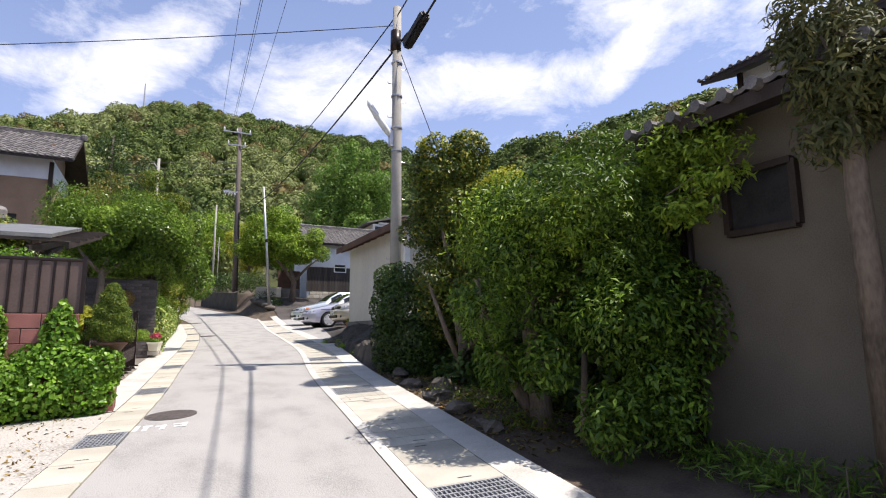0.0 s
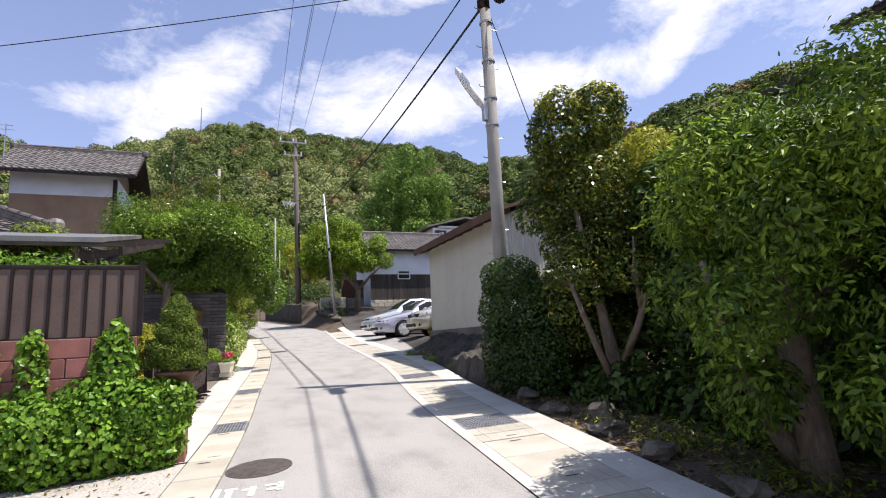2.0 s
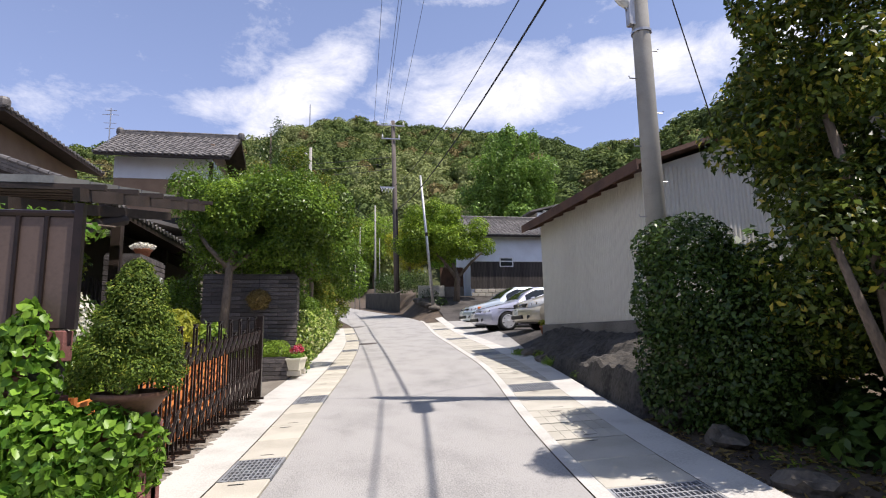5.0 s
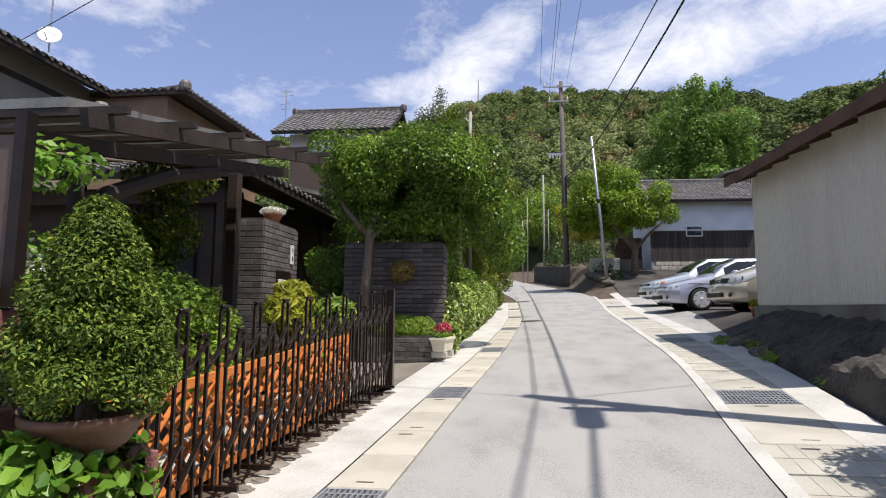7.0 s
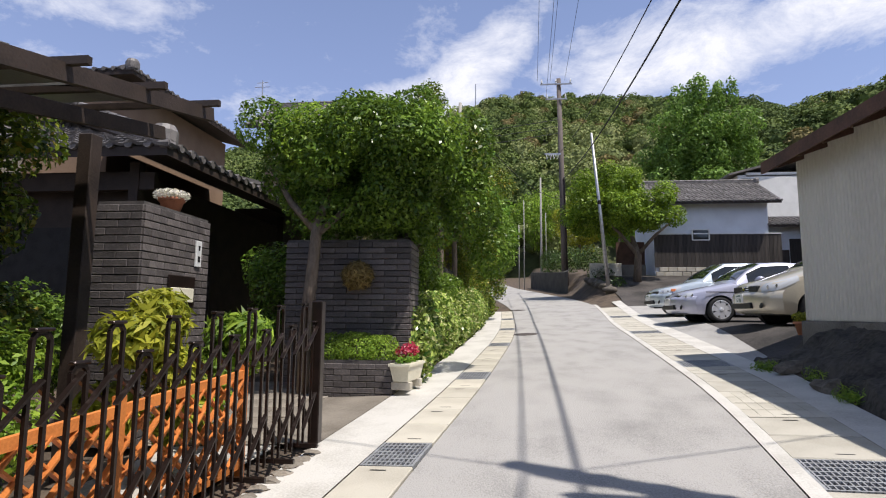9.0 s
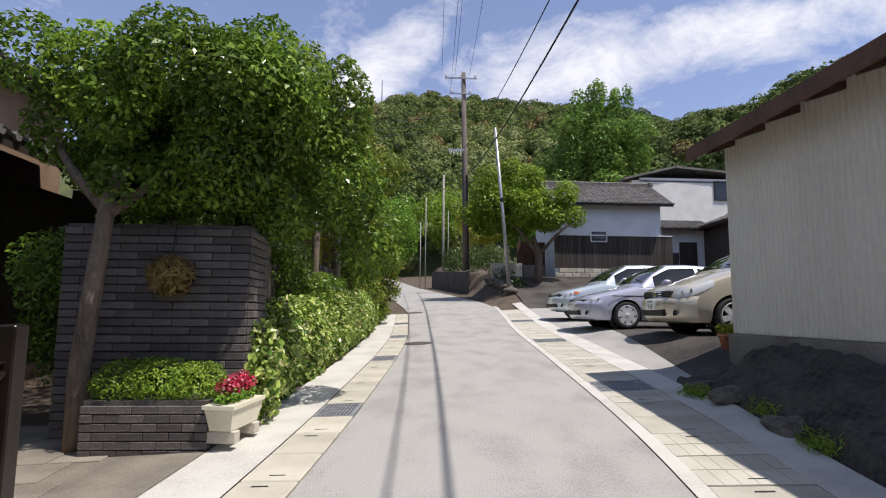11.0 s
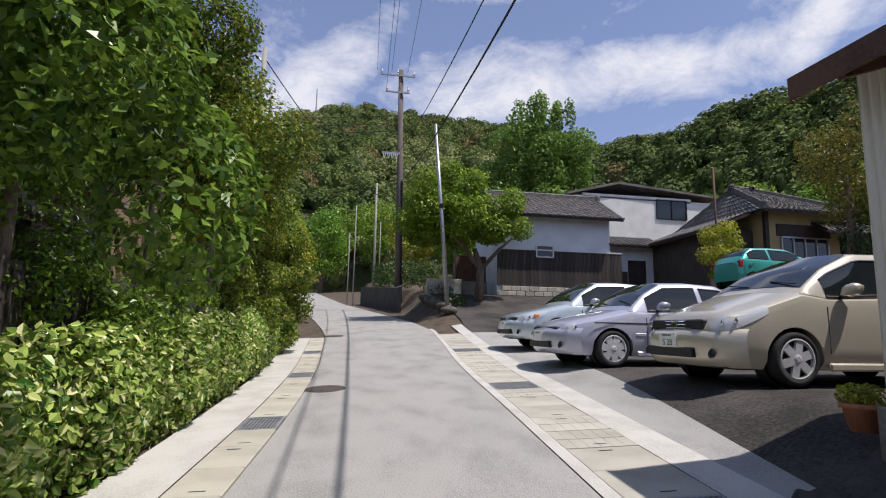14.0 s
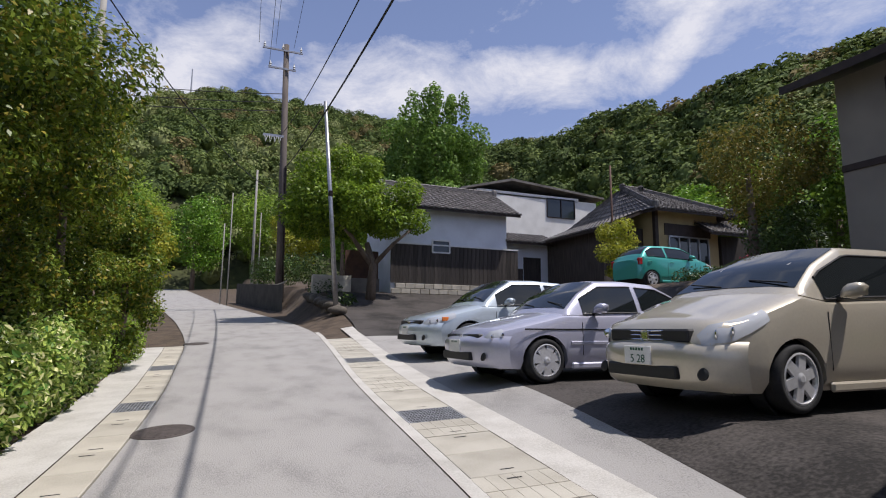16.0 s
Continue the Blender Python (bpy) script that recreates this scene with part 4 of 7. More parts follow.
white_house = thing("two_storey_house", (18, 50, 5.5), "white two-storey house with a shallow grey roof", "house")
put("wall", bx(17.9, 28.6, 50, 58, 4.0, 12.0), PLASTER_CREAM, white_house)
bm = bmesh.new()
rf = [[bm.verts.new((x, y, z)) for x, z in ((17.2, 11.95), (21.2, 12.95), (29.2, 12.3), (29.2, 12.45), (21.2, 13.12), (17.2, 12.1))] for y in (49.75, 58.8)]
for i in range(6):
    bm.faces.new((rf[0][i], rf[0][(i + 1) % 6], rf[1][(i + 1) % 6], rf[1][i]))
bm.faces.new(rf[0])
bm.faces.new(rf[1])
put("roof", bm, CONCRETE_GREY, white_house)
put("gable", bx(18.5, 27, 50.0, 50.3, 11.9, 12.2), PLASTER_CREAM, white_house)
window(white_house, (24.2, 49.99), (26.6, 49.99), 10.6, 12.0, (0, -1), GATE_METAL, 2)
window(white_house, (18.1, 49.99), (19.2, 49.99), 10.4, 11.7, (0, -1), GATE_METAL, 1)

bung = thing("bungalow", (17.7, 35, 4.4), "ochre plaster bungalow with a hipped tile roof", "house")
put("wall", bx(20.3, 24.2, 35.3, 41, 3.7, 7.9), PLASTER_OCHRE, bung, "ochre plaster wall")
put("wing_wall", bx(18.0, 20.29, 36.0, 40.5, 3.7, 7.1), WOOD_DARK, bung, "dark timber wing wall")
put("lintel", bx(20.9, 23.7, 35.26, 35.3, 6.75, 7.3), WOOD_BROWN, bung)
window(bung, (21.1, 35.27), (23.5, 35.27), 5.4, 6.7, (0, -1), STEEL, 4)
roof_slope(bung, (19.8, 34.6, 7.75), (24.7, 34.6, 7.75), (20.6, 37.6, 9.3), (21.7, 37.6, 9.3))
roof_slope(bung, (19.8, 41.2, 7.75), (19.8, 34.6, 7.75), (20.6, 37.9, 9.3), (20.6, 37.6, 9.3), False)
roof_slope(bung, (24.7, 34.6, 7.75), (24.7, 41.2, 7.75), (21.7, 37.6, 9.3), (21.7, 37.9, 9.3), False)
roof_slope(bung, (17.5, 40.5, 6.85), (17.5, 35.4, 6.85), (19.9, 40.5, 7.8), (19.9, 35.4, 7.8))
put("ridge", ridge_bar((20.6, 37.6, 9.28), (21.7, 37.6, 9.28)), TILE, bung)
put("hip", ridge_bar((24.6, 34.7, 7.78), (21.7, 37.6, 9.28), 0.16), TILE, bung)
put("hip", ridge_bar((19.9, 34.7, 7.78), (20.6, 37.6, 9.28), 0.16), TILE, bung)
put("post", bx(20.2, 20.38, 35.1, 35.28, 3.7, 7.9), WOOD_BROWN, bung)
side_roof = thing("side_building", (23, 34, 4.3), "dark timber outbuilding with a grey tile roof", "outbuilding")
put("wall", bx(24.3, 28, 35.2, 39, 3.7, 6.9), WOOD_DARK, side_roof)
roof_slope(side_roof, (22.6, 34.2, 6.8), (25.6, 34.2, 6.8), (22.9, 36.5, 8.1), (25.6, 36.5, 8.1))
put("screen", bx(25.2, 30, 33.5, 33.6, 3.7, 6.2), WOOD_DARK, side_roof, "dark slatted screen")
service_mast = utility_pole((17.15, 34.3, 3.9), 5.4, 0.05, 0.04, (0, 0), "rusty steel mast beside the bungalow", ROOF_BROWN)
part("meter_box", bx(-0.08, 0.16, -0.12, 0.02, 1.6, 2.6, 0.01), WHITE_PAINT, service_mast)

east_house = thing("two_storey_house", (15.2, 14, 4), "grey two-storey house with dark eaves behind the car park", "house")
put("wall", bx(15.3, 23, 12, 24, 3.0, 8.3), PLASTER_GREY, east_house, "grey sand plaster wall")
put("band", bx(15.26, 15.3, 12, 24, 6.05, 6.2), WOOD_BROWN, east_house)
bm = slab_slope((14.5, 11.2, 8.25), (14.5, 24.8, 8.25), (19, 11.2, 9.9), (19, 24.8, 9.9), 0.14)
put("roof", bm, WOOD_BROWN, east_house)
window(east_house, (15.29, 21.2), (15.29, 22.9), 6.7, 7.9, (-1, 0), GATE_METAL, 2)
window(east_house, (15.29, 18.0), (15.29, 19.4), 6.7, 7.9, (-1, 0), GATE_METAL, 2)
window(east_house, (15.29, 20.6), (15.29, 21.3), 4.9, 5.8, (-1, 0), GATE_METAL, 1)

# yard wall, trough and low walls by the lane
# coping and face share the colour that carries the tree shade
setting("wall_lane", strip("wall_lane", lambda y: right_x(y) + 1.2, lambda y: right_x(y) + 1.45, 44, 58, 1.35, LANE_WALL, cols=1), LANE_WALL, "coping of the retaining wall, coloured dark for tree shade", "wall")
bm = bmesh.new()
ysw = np.linspace(44, 58, 15)
low = [bm.verts.new((right_x(y) + 1.2, y, land(right_x(y) + 1.2, y) - 0.1)) for y in ysw]
top = [bm.verts.new((right_x(y) + 1.2, y, land(right_x(y) + 1.2, y) + 1.35)) for y in ysw]
for i in range(len(ysw) - 1):
    bm.faces.new((low[i], low[i + 1], top[i + 1], top[i]))
setting("wall_lane", bm, LANE_WALL, "retaining wall beside the far lane, coloured dark for tree shade", "wall")
for x0, x1, y0, y1, z1, mt, lb in ((5.9, 7.6, 40.2, 40.5, 4.75, STONE_BASE, "low pale block wall in the yard"), (7.7, 9.0, 40.6, 40.9, 4.7, CONCRETE_GREY, "low concrete trough wall in the yard")):
    tagged(part("low_wall", bx(x0, x1, y0, y1, 2.9, z1, 0.02), mt), lb, "wall")
tagged(part("sheet_screen", bx(7.6, 9.2, 41.6, 41.7, 4.0, 6.1), ROOF_BROWN), "rusty sheet screen under the maple", "screen")
for i in range(6):
    x, y = 5.7 + 0.14 * i, 36.6 - 0.75 * i + 3
    r = part("rock", rock_mesh(40 + i, 0.35, 0.3, 0.2), ROCK, smooth=True)
    r.matrix_world = pose(right_x(y) + 1.35, y, land(right_x(y) + 1.35, y) + 0.1, 0, 0, 50 * i)
    tagged(r, "edging stone of the yard bank", "rock", "edging stones")

# ---- cars ----
def car_paint(name, base):
    m = material(name, base, tuple(c * 0.93 for c in base), 0.34, 0.35, scale=40, fine=300, bump=0, coat=1.0)
    m.node_tree.nodes["Principled BSDF"].inputs["Coat Roughness"].default_value = 0.04
    return m


def car(at, turn, paint, L, W, H, wb, front, hood, belt, ws, roof, rear, plate, label, hatch=False, wheel_r=0.305, stripe=False, spokes=6, amber=False, name="car"):
    """A parked car: front at x = 0, tail at x = L, resting on z = 0.
    front: overhang; hood: (height at the nose, at the windscreen); belt: (front, rear) height of the waist;
    ws: (base, top) of the windscreen; rear: (top, base) of the rear screen along the length."""
    c = thing("car", at, label, "car", "parked cars", turn=turn)
    hw = W / 2
    axles = (front, front + wb)

    def top_line(u):
        return float(np.interp(u, [0.0, 0.10, 0.35, ws[0], ws[0] + 0.4, rear[1] - 0.2, rear[1], L - 0.12, L], [hood[0] - 0.16, hood[0] - 0.03, hood[0] + 0.03, hood[1], belt[0], belt[1], belt[1], belt[1] - 0.06 if not hatch else belt[1] - 0.02, belt[1] - 0.28 if not hatch else belt[1] - 0.15]))

    def half_w(u):
        return hw * float(np.interp(u, [0, 0.05, 0.2, 0.5, 0.9, L - 0.7, L - 0.2, L - 0.03, L], [0.62, 0.74, 0.87, 0.96, 1.0, 1.0, 0.93, 0.84, 0.76]))

    def arch(u):
        z = 0.0
        for a in axles:
            d = abs(u - a)
            ra = wheel_r + 0.055
            if d < ra:
                z = max(z, wheel_r + math.sqrt(ra * ra - d * d) - 0.01)
        return z

    us = sorted(set(list(np.round(np.linspace(0, L, 64), 4)) + [round(a + s * (wheel_r + 0.055) * k, 4) for a in axles for s in (-1, 1) for k in (1.0, 0.98, 0.93, 0.85)]))
    bm = bmesh.new()
    rows = []
    for u in us:
        w, zt, zb = half_w(u), top_line(u), float(np.interp(u, [0, 0.15, 0.5, L - 0.5, L], [0.30, 0.19, 0.18, 0.18, 0.30]))
        am = arch(u)
        sh = zt - 0.07
        pts = [(w * 0.90, zb), (w * 0.985, zb + 0.10), (w, zb + 0.25), (w * 1.0, 0.60 * sh + 0.06), (w * 0.995, sh - 0.06), (w * 0.965, sh + 0.02), (w * 0.90, zt - 0.012), (w * 0.62, zt + 0.018), (w * 0.3, zt + 0.03), (0, zt + 0.035)]
        pts = [(y, max(z, min(am, sh - 0.08))) if k < 5 else (y, z) for k, (y, z) in enumerate(pts)]
        rows.append([bm.verts.new((u, -y, z)) for y, z in pts] + [bm.verts.new((u, y, z)) for y, z in pts[-2::-1]])
    n = len(rows[0])
    for a, b in zip(rows, rows[1:]):
        for k in range(n - 1):
            bm.faces.new((a[k], a[k + 1], b[k + 1], b[k]))
    bm.faces.new(rows[0])
    bm.faces.new(rows[-1])
    bmesh.ops.remove_doubles(bm, verts=bm.verts, dist=0.0005)
    for e_ in bm.edges:
        if len(e_.link_faces) == 2 and e_.calc_face_angle(0.0) > 0.55:
            e_.smooth = False
    part("body", bm, paint, c, smooth=True)
    part("underbody", bx(0.25, L - 0.25, -hw * 0.8, hw * 0.8, 0.17, 0.5), BLACK_TRIM, c, "black underbody")

    # cabin
    def roof_line(u):
        return float(np.interp(u, [ws[0], (ws[0] + ws[1]) / 2, ws[1], (ws[1] + rear[0]) / 2, rear[0], (rear[0] + rear[1]) / 2, rear[1]], [hood[1], (hood[1] + roof) / 2 + 0.045, roof - 0.02, roof, roof - 0.03, (roof + belt[1]) / 2 + 0.03, belt[1]]))

    def side(u, v, out=0.0):
        """Point of the cabin's side, v from the waist up to the roof's edge."""
        zr, zb = roof_line(u), min(top_line(u) - 0.02, roof_line(u))
        w0, w1 = half_w(u) * 0.925, half_w(u) * 0.925 - 0.20 * min(1.0, max(0.0, (zr - zb) / (roof - belt[0])))
        return w0 + (w1 - w0) * v ** 1.2 + out, zb + (zr - 0.05 - zb) * v

    cs = np.linspace(ws[0], rear[1], 40)
    bm = bmesh.new()
    rows = []
    for u in cs:
        sec = [side(u, v) for v in (0, 0.35, 0.7, 1.0)]
        zr, w1 = roof_line(u), sec[-1][0]
        sec += [(w1 * 0.93, zr - 0.015), (w1 * 0.6, zr + 0.012), (0, zr + 0.022)]
        rows.append([bm.verts.new((u, -y, z)) for y, z in sec] + [bm.verts.new((u, y, z)) for y, z in sec[-2::-1]])
    n = len(rows[0])
    for a, b in zip(rows, rows[1:]):
        for k in range(n - 1):
            bm.faces.new((a[k], a[k + 1], b[k + 1], b[k]))
    part("cabin", bm, paint, c, smooth=True)

    def screen(u0, u1, nm):
        vs, fs = [], []
        m_ = 9
        ul = np.linspace(u0, u1, 8)
        for u in ul:
            w1 = side(u, 1.0)[0] * 0.93
            zr = roof_line(u)
            for k in range(m_):
                y = -w1 + 2 * w1 * k / (m_ - 1)
                q = abs(y) / w1
                vs.append((u, y, zr + 0.022 - 0.034 * q ** 2 + 0.006))
        for i in range(len(ul) - 1):
            for k in range(m_ - 1):
                fs.append((i * m_ + k, i * m_ + k + 1, (i + 1) * m_ + k + 1, (i + 1) * m_ + k))
        part(nm, mesh_from(nm, vs, fs, GLASS_CAR, True), GLASS_CAR, c, "dark tinted glass")

    screen(ws[0] + 0.10, ws[1] - 0.03, "windscreen")
    screen(rear[0] + 0.05, rear[1] - 0.08, "rear_window")
    mid = (ws[1] + rear[0]) / 2 + 0.12
    for s in (-1, 1):
        for u0, u1 in ((ws[0] + 0.36, mid - 0.045), (mid + 0.045, (rear[0] + rear[1]) / 2 + (0.0 if hatch else 0.10))):
            vs, fs = [], []
            ul = np.linspace(u0, u1, 14)
            for u in ul:
                for v in (0.07, 0.3, 0.6, 0.88):
                    y, z = side(u, v, 0.007)
                    vs.append((u, s * y, z))
            for i in range(len(ul) - 1):
                for k in range(3):
                    fs.append((i * 4 + k, i * 4 + k + 1, (i + 1) * 4 + k + 1, (i + 1) * 4 + k))
            wd = part("side_window", mesh_from("side_window", vs, fs, GLASS_CAR, True), GLASS_CAR, c, "dark tinted glass")
            bmf = bmesh.new()
            for v in (0.06, 0.90):
                pts = [(u, s * (side(u, v, 0.010)[0]), side(u, v)[1]) for u in ul]
                tube(bmf, pts, 0.011, 5)
            part("window_trim", bmf, BLACK_TRIM, wd)
        # door mirror
        my = half_w(ws[0] + 0.5) * 0.95
        mb = rock_mesh(3, 0.085, 0.12, 0.075)
        for v in mb.verts:
            v.co += Vector((ws[0] + 0.55, s * (my + 0.14), belt[0] + 0.07))
        part("mirror", mb, paint, c, smooth=True)
        part("mirror_foot", tb([(ws[0] + 0.55, s * (my - 0.05), belt[0]), (ws[0] + 0.55, s * (my + 0.09), belt[0] + 0.05)], 0.03, 8), BLACK_TRIM, c)
        # headlamp, wrapped round the corner
        vs, fs = [], []
        ul = np.linspace(0.03, 0.58 if not stripe else 0.24, 9)
        for u in ul:
            t = (u - ul[0]) / (ul[-1] - ul[0])
            zt = top_line(u) - 0.035
            hgt = (0.17 if not stripe else 0.125) * (1 - 0.6 * abs(t - 0.3))
            for k in range(4):
                q = k / 3
                z = top_line(u) - 0.014 - hgt * (1 - q)
                vs.append((u - 0.006 * (1 - t), s * (half_w(u) * float(np.interp(z - top_line(u), [-0.3, -0.13, -0.05, -0.012], [1.0, 0.995, 0.965, 0.90])) + 0.006), z))
        for i in range(8):
            for k in range(3):
                fs.append((i * 4 + k, i * 4 + k + 1, (i + 1) * 4 + k + 1, (i + 1) * 4 + k))
        hl = part("headlight", mesh_from("headlight", vs, fs, GLASS_LAMP, True), GLASS_LAMP, c, "clear headlamp")
        for (u0, r_) in ((0.12, 0.05), (0.24, 0.042)):
            part("bulb", lathe(bmesh.new(), [(0.01, -0.01), (r_, 0.0), (r_ * 0.9, 0.012), (r_ * 0.3, 0.016)], 12), CHROME, hl).matrix_local = pose(u0 - 0.01, s * (half_w(u0) * 0.985 + 0.004), top_line(u0) - 0.10, 90 * s, 0, -35 * s)
        if amber:
            part("indicator", bx(0.30, 0.44, s * half_w(0.36) - 0.012, s * half_w(0.36) + 0.012, top_line(0.36) - 0.13, top_line(0.36) - 0.05, 0.01), GLASS_AMBER, c, "amber indicator lamp")
        part("tail_light", bx(L - 0.16, L - 0.02, s * hw * 0.80 - 0.08, s * hw * 0.80 + 0.08, belt[1] - 0.32, belt[1] - 0.08, 0.02), GLASS_RED, c, "red tail lamp")
        # door seams and handles
        for u in (ws[0] + 0.30, mid + 0.0):
            part("door_seam", bx(u - 0.004, u + 0.004, s * half_w(u) * 0.998 - 0.003, s * half_w(u) * 0.998 + 0.003, 0.36, belt[0] - 0.12), BLACK_TRIM, c)
        for u in (mid - 0.18, mid + 0.75):
            part("door_handle", tb([(u - 0.09, s * (half_w(u) * 0.99), belt[0] - 0.14), (u, s * (half_w(u) + 0.03), belt[0] - 0.135), (u + 0.09, s * (half_w(u) * 0.99), belt[0] - 0.14)], 0.014, 6), paint, c)
        if stripe:
            part("side_moulding", bx(front + 0.4, L - front * 0.0 - 1.3, s * hw - 0.012, s * hw + 0.012, 0.50, 0.55, 0.006), paint, c)
            part("pinstripe", bx(0.5, L - 0.6, s * hw * 0.998 - 0.005, s * hw * 0.998 + 0.005, 0.70, 0.72), BLACK_TRIM, c)
        part("sill", bx(front + 0.42, front + wb - 0.42, s * hw * 0.97 - 0.03, s * hw * 0.97 + 0.02, 0.17, 0.26, 0.02), paint, c)
    # nose: grille, bumper opening, plate
    # bumper: one moulded skin wrapped round the nose
    vs, fs = [], []
    zs_ = [0.20, 0.24, 0.30, 0.38, 0.46, 0.53, 0.58, 0.615]
    ou = [-0.00, 0.055, 0.085, 0.10, 0.115, 0.11, 0.075, 0.0]
    m_ = 25
    for z, o in zip(zs_, ou):
        for k in range(m_):
            q = -1 + 2 * k / (m_ - 1)
            vs.append((0.34 * abs(q) ** 3.4 - 0.02 - o * (1 - 0.55 * abs(q) ** 4), q * hw * (0.955 + 0.02 * min(1, o * 10)), z))
    for a in range(len(zs_) - 1):
        for k in range(m_ - 1):
            fs.append((a * m_ + k, a * m_ + k + 1, (a + 1) * m_ + k + 1, (a + 1) * m_ + k))
    part("bumper", mesh_from("bumper", vs, fs, paint, True), paint, c)
    part("air_intake", bx(-0.126, 0.0, -hw * 0.50, hw * 0.50, 0.29, 0.40, 0.012), BLACK_TRIM, c, "black bumper opening")
    for s in (-1, 1):
        part("fog_lamp", lathe(bmesh.new(), [(0.05, 0.0), (0.055, 0.02), (0.035, 0.03), (0.01, 0.03)], 14), BLACK_TRIM, c).matrix_local = pose(0.005, s * hw * 0.72, 0.34, 0, -75, 0)
    gz = hood[0] - 0.14
    gr = part("grille", bx(-0.022, 0.12, -hw * 0.58, hw * 0.58, gz - 0.055, gz + 0.06, 0.015), BLACK_TRIM, c, "black slatted grille")
    for k in range(3):
        part("slat", tb([(0.0, -hw * 0.49, gz - 0.035 + k * 0.04), (-0.03, 0, gz - 0.038 + k * 0.04), (0.0, hw * 0.49, gz - 0.035 + k * 0.04)], 0.007, 6), CHROME, gr)
    part("badge", bx(-0.042, -0.02, -0.055, 0.055, gz - 0.05, gz + 0.05, 0.02), CHROME, c, "plain chrome badge")
    pl = part("number_plate", bx(-0.145, -0.128, -0.165, 0.165, 0.40, 0.565, 0.004), WHITE_PAINT, c, "white number plate")
    if plate:
        tx = bpy.data.curves.new("plate_digits", "FONT")
        tx.body, tx.size, tx.extrude = plate, 0.105, 0.001
        to = new("plate_digits", tx)
        bpy.context.view_layer.update()
        dg = bpy.context.evaluated_depsgraph_get()
        me = bpy.data.meshes.new_from_object(to.evaluated_get(dg))
        bpy.data.objects.remove(to)
        me.materials.clear()
        me.materials.append(PLATE_GREEN)
        part("plate_digits", me, PLATE_GREEN, pl).matrix_local = pose(-0.1475, 0.085, 0.415, 90, 0, -90)
    bmb = bmesh.new()
    for k in range(5):
        box(bmb, -0.1465, -0.145, 0.06 - k * 0.035, 0.085 - k * 0.035, 0.522, 0.548)
    part("plate_writing", bmb, PLATE_GREEN, pl)
    # wheels
    for a in axles:
        for s in (-1, 1):
            wy = s * (hw - 0.10)
            wh = part("wheel", wheel_tyre(wheel_r), RUBBER, c, "black tyre", smooth=True)
            wh.matrix_local = pose(a, wy, wheel_r, 90 if s < 0 else -90, 0, 0)
            part("rim", wheel_rim(wheel_r, spokes), ALLOY, wh, "silver wheel cover")
            part("hub_well", lathe(bmesh.new(), [(0.02, 0.0), (wheel_r * 0.74, 0.0), (wheel_r * 0.74, 0.012), (0.02, 0.012)], 20, (0, 0, 0.045)), BLACK_TRIM, wh)
    for s in (-1, 1):
        for a in axles:
            part("wheel_arch", lathe(bmesh.new(), [(wheel_r + 0.05, -0.12), (wheel_r + 0.05, 0.02), (wheel_r + 0.03, 0.02), (wheel_r + 0.03, -0.12)], 24), BLACK_TRIM, c).matrix_local = pose(a, s * (hw - 0.16), wheel_r, 90, 0, 0)
    # wipers
    for sx_, sy_ in ((ws[1] + 0.15, -0.36), (ws[1] + 0.15, 0.36)):
        part("wiper", tb([(ws[0] + 0.12, sy_ - 0.25, roof_line(ws[0] + 0.12) + 0.03), (ws[0] + 0.2, sy_ + 0.2, roof_line(ws[0] + 0.2) + 0.035)], 0.008, 5), BLACK_TRIM, c)
    return c


def wheel_tyre(r):
    return lathe(bmesh.new(), [(r * 0.75, -0.10), (r * 0.92, -0.105), (r * 0.985, -0.08), (r, -0.03), (r, 0.03), (r * 0.985, 0.08), (r * 0.92, 0.105), (r * 0.75, 0.10), (r * 0.73, 0.05)], 32)


def wheel_rim(r, spokes):
    bm = bmesh.new()
    q = r * 0.75
    lathe(bm, [(q, 0.05), (q, 0.10), (q * 0.93, 0.105), (q * 0.90, 0.085), (q * 0.90, 0.05)], 28)
    lathe(bm, [(0.01, 0.06), (q * 0.28, 0.07), (q * 0.24, 0.10), (q * 0.12, 0.112), (0.01, 0.112)], 16)
    for k in range(spokes):
        a = 2 * math.pi * k / spokes + 0.3
        d, t = Vector((math.cos(a), math.sin(a), 0)), Vector((-math.sin(a), math.cos(a), 0))
        w0, w1 = q * 0.20, q * (0.20 if spokes < 7 else 0.30)
        vs = [bm.verts.new(p) for p in (d * q * 0.2 - t * w0 + Vector((0, 0, 0.10)), d * q * 0.2 + t * w0 + Vector((0, 0, 0.10)), d * q * 0.93 + t * w1 + Vector((0, 0, 0.094)), d * q * 0.93 - t * w1 + Vector((0, 0, 0.094)))]
        lo = [bm.verts.new(v.co - Vector((0, 0, 0.03))) for v in vs]
        bm.faces.new(vs)
        for i in range(4):
            bm.faces.new((vs[i], vs[(i + 1) % 4], lo[(i + 1) % 4], lo[i]))
    return bm


PLATE_GREEN = material("plate_green", (0.02, 0.10, 0.06), (0.015, 0.08, 0.05), 0.5, bump=0)
GLASS_CAR = glass_material("car_glass", (0.012, 0.015, 0.016), 0.02)
PAINT_GOLD = car_paint("champagne_paint", (0.57, 0.515, 0.41))
PAINT_LILAC = car_paint("lilac_silver_paint", (0.50, 0.50, 0.60))
PAINT_ICE = car_paint("ice_silver_paint", (0.56, 0.63, 0.68))
PAINT_TEAL = car_paint("teal_paint", (0.06, 0.42, 0.35))

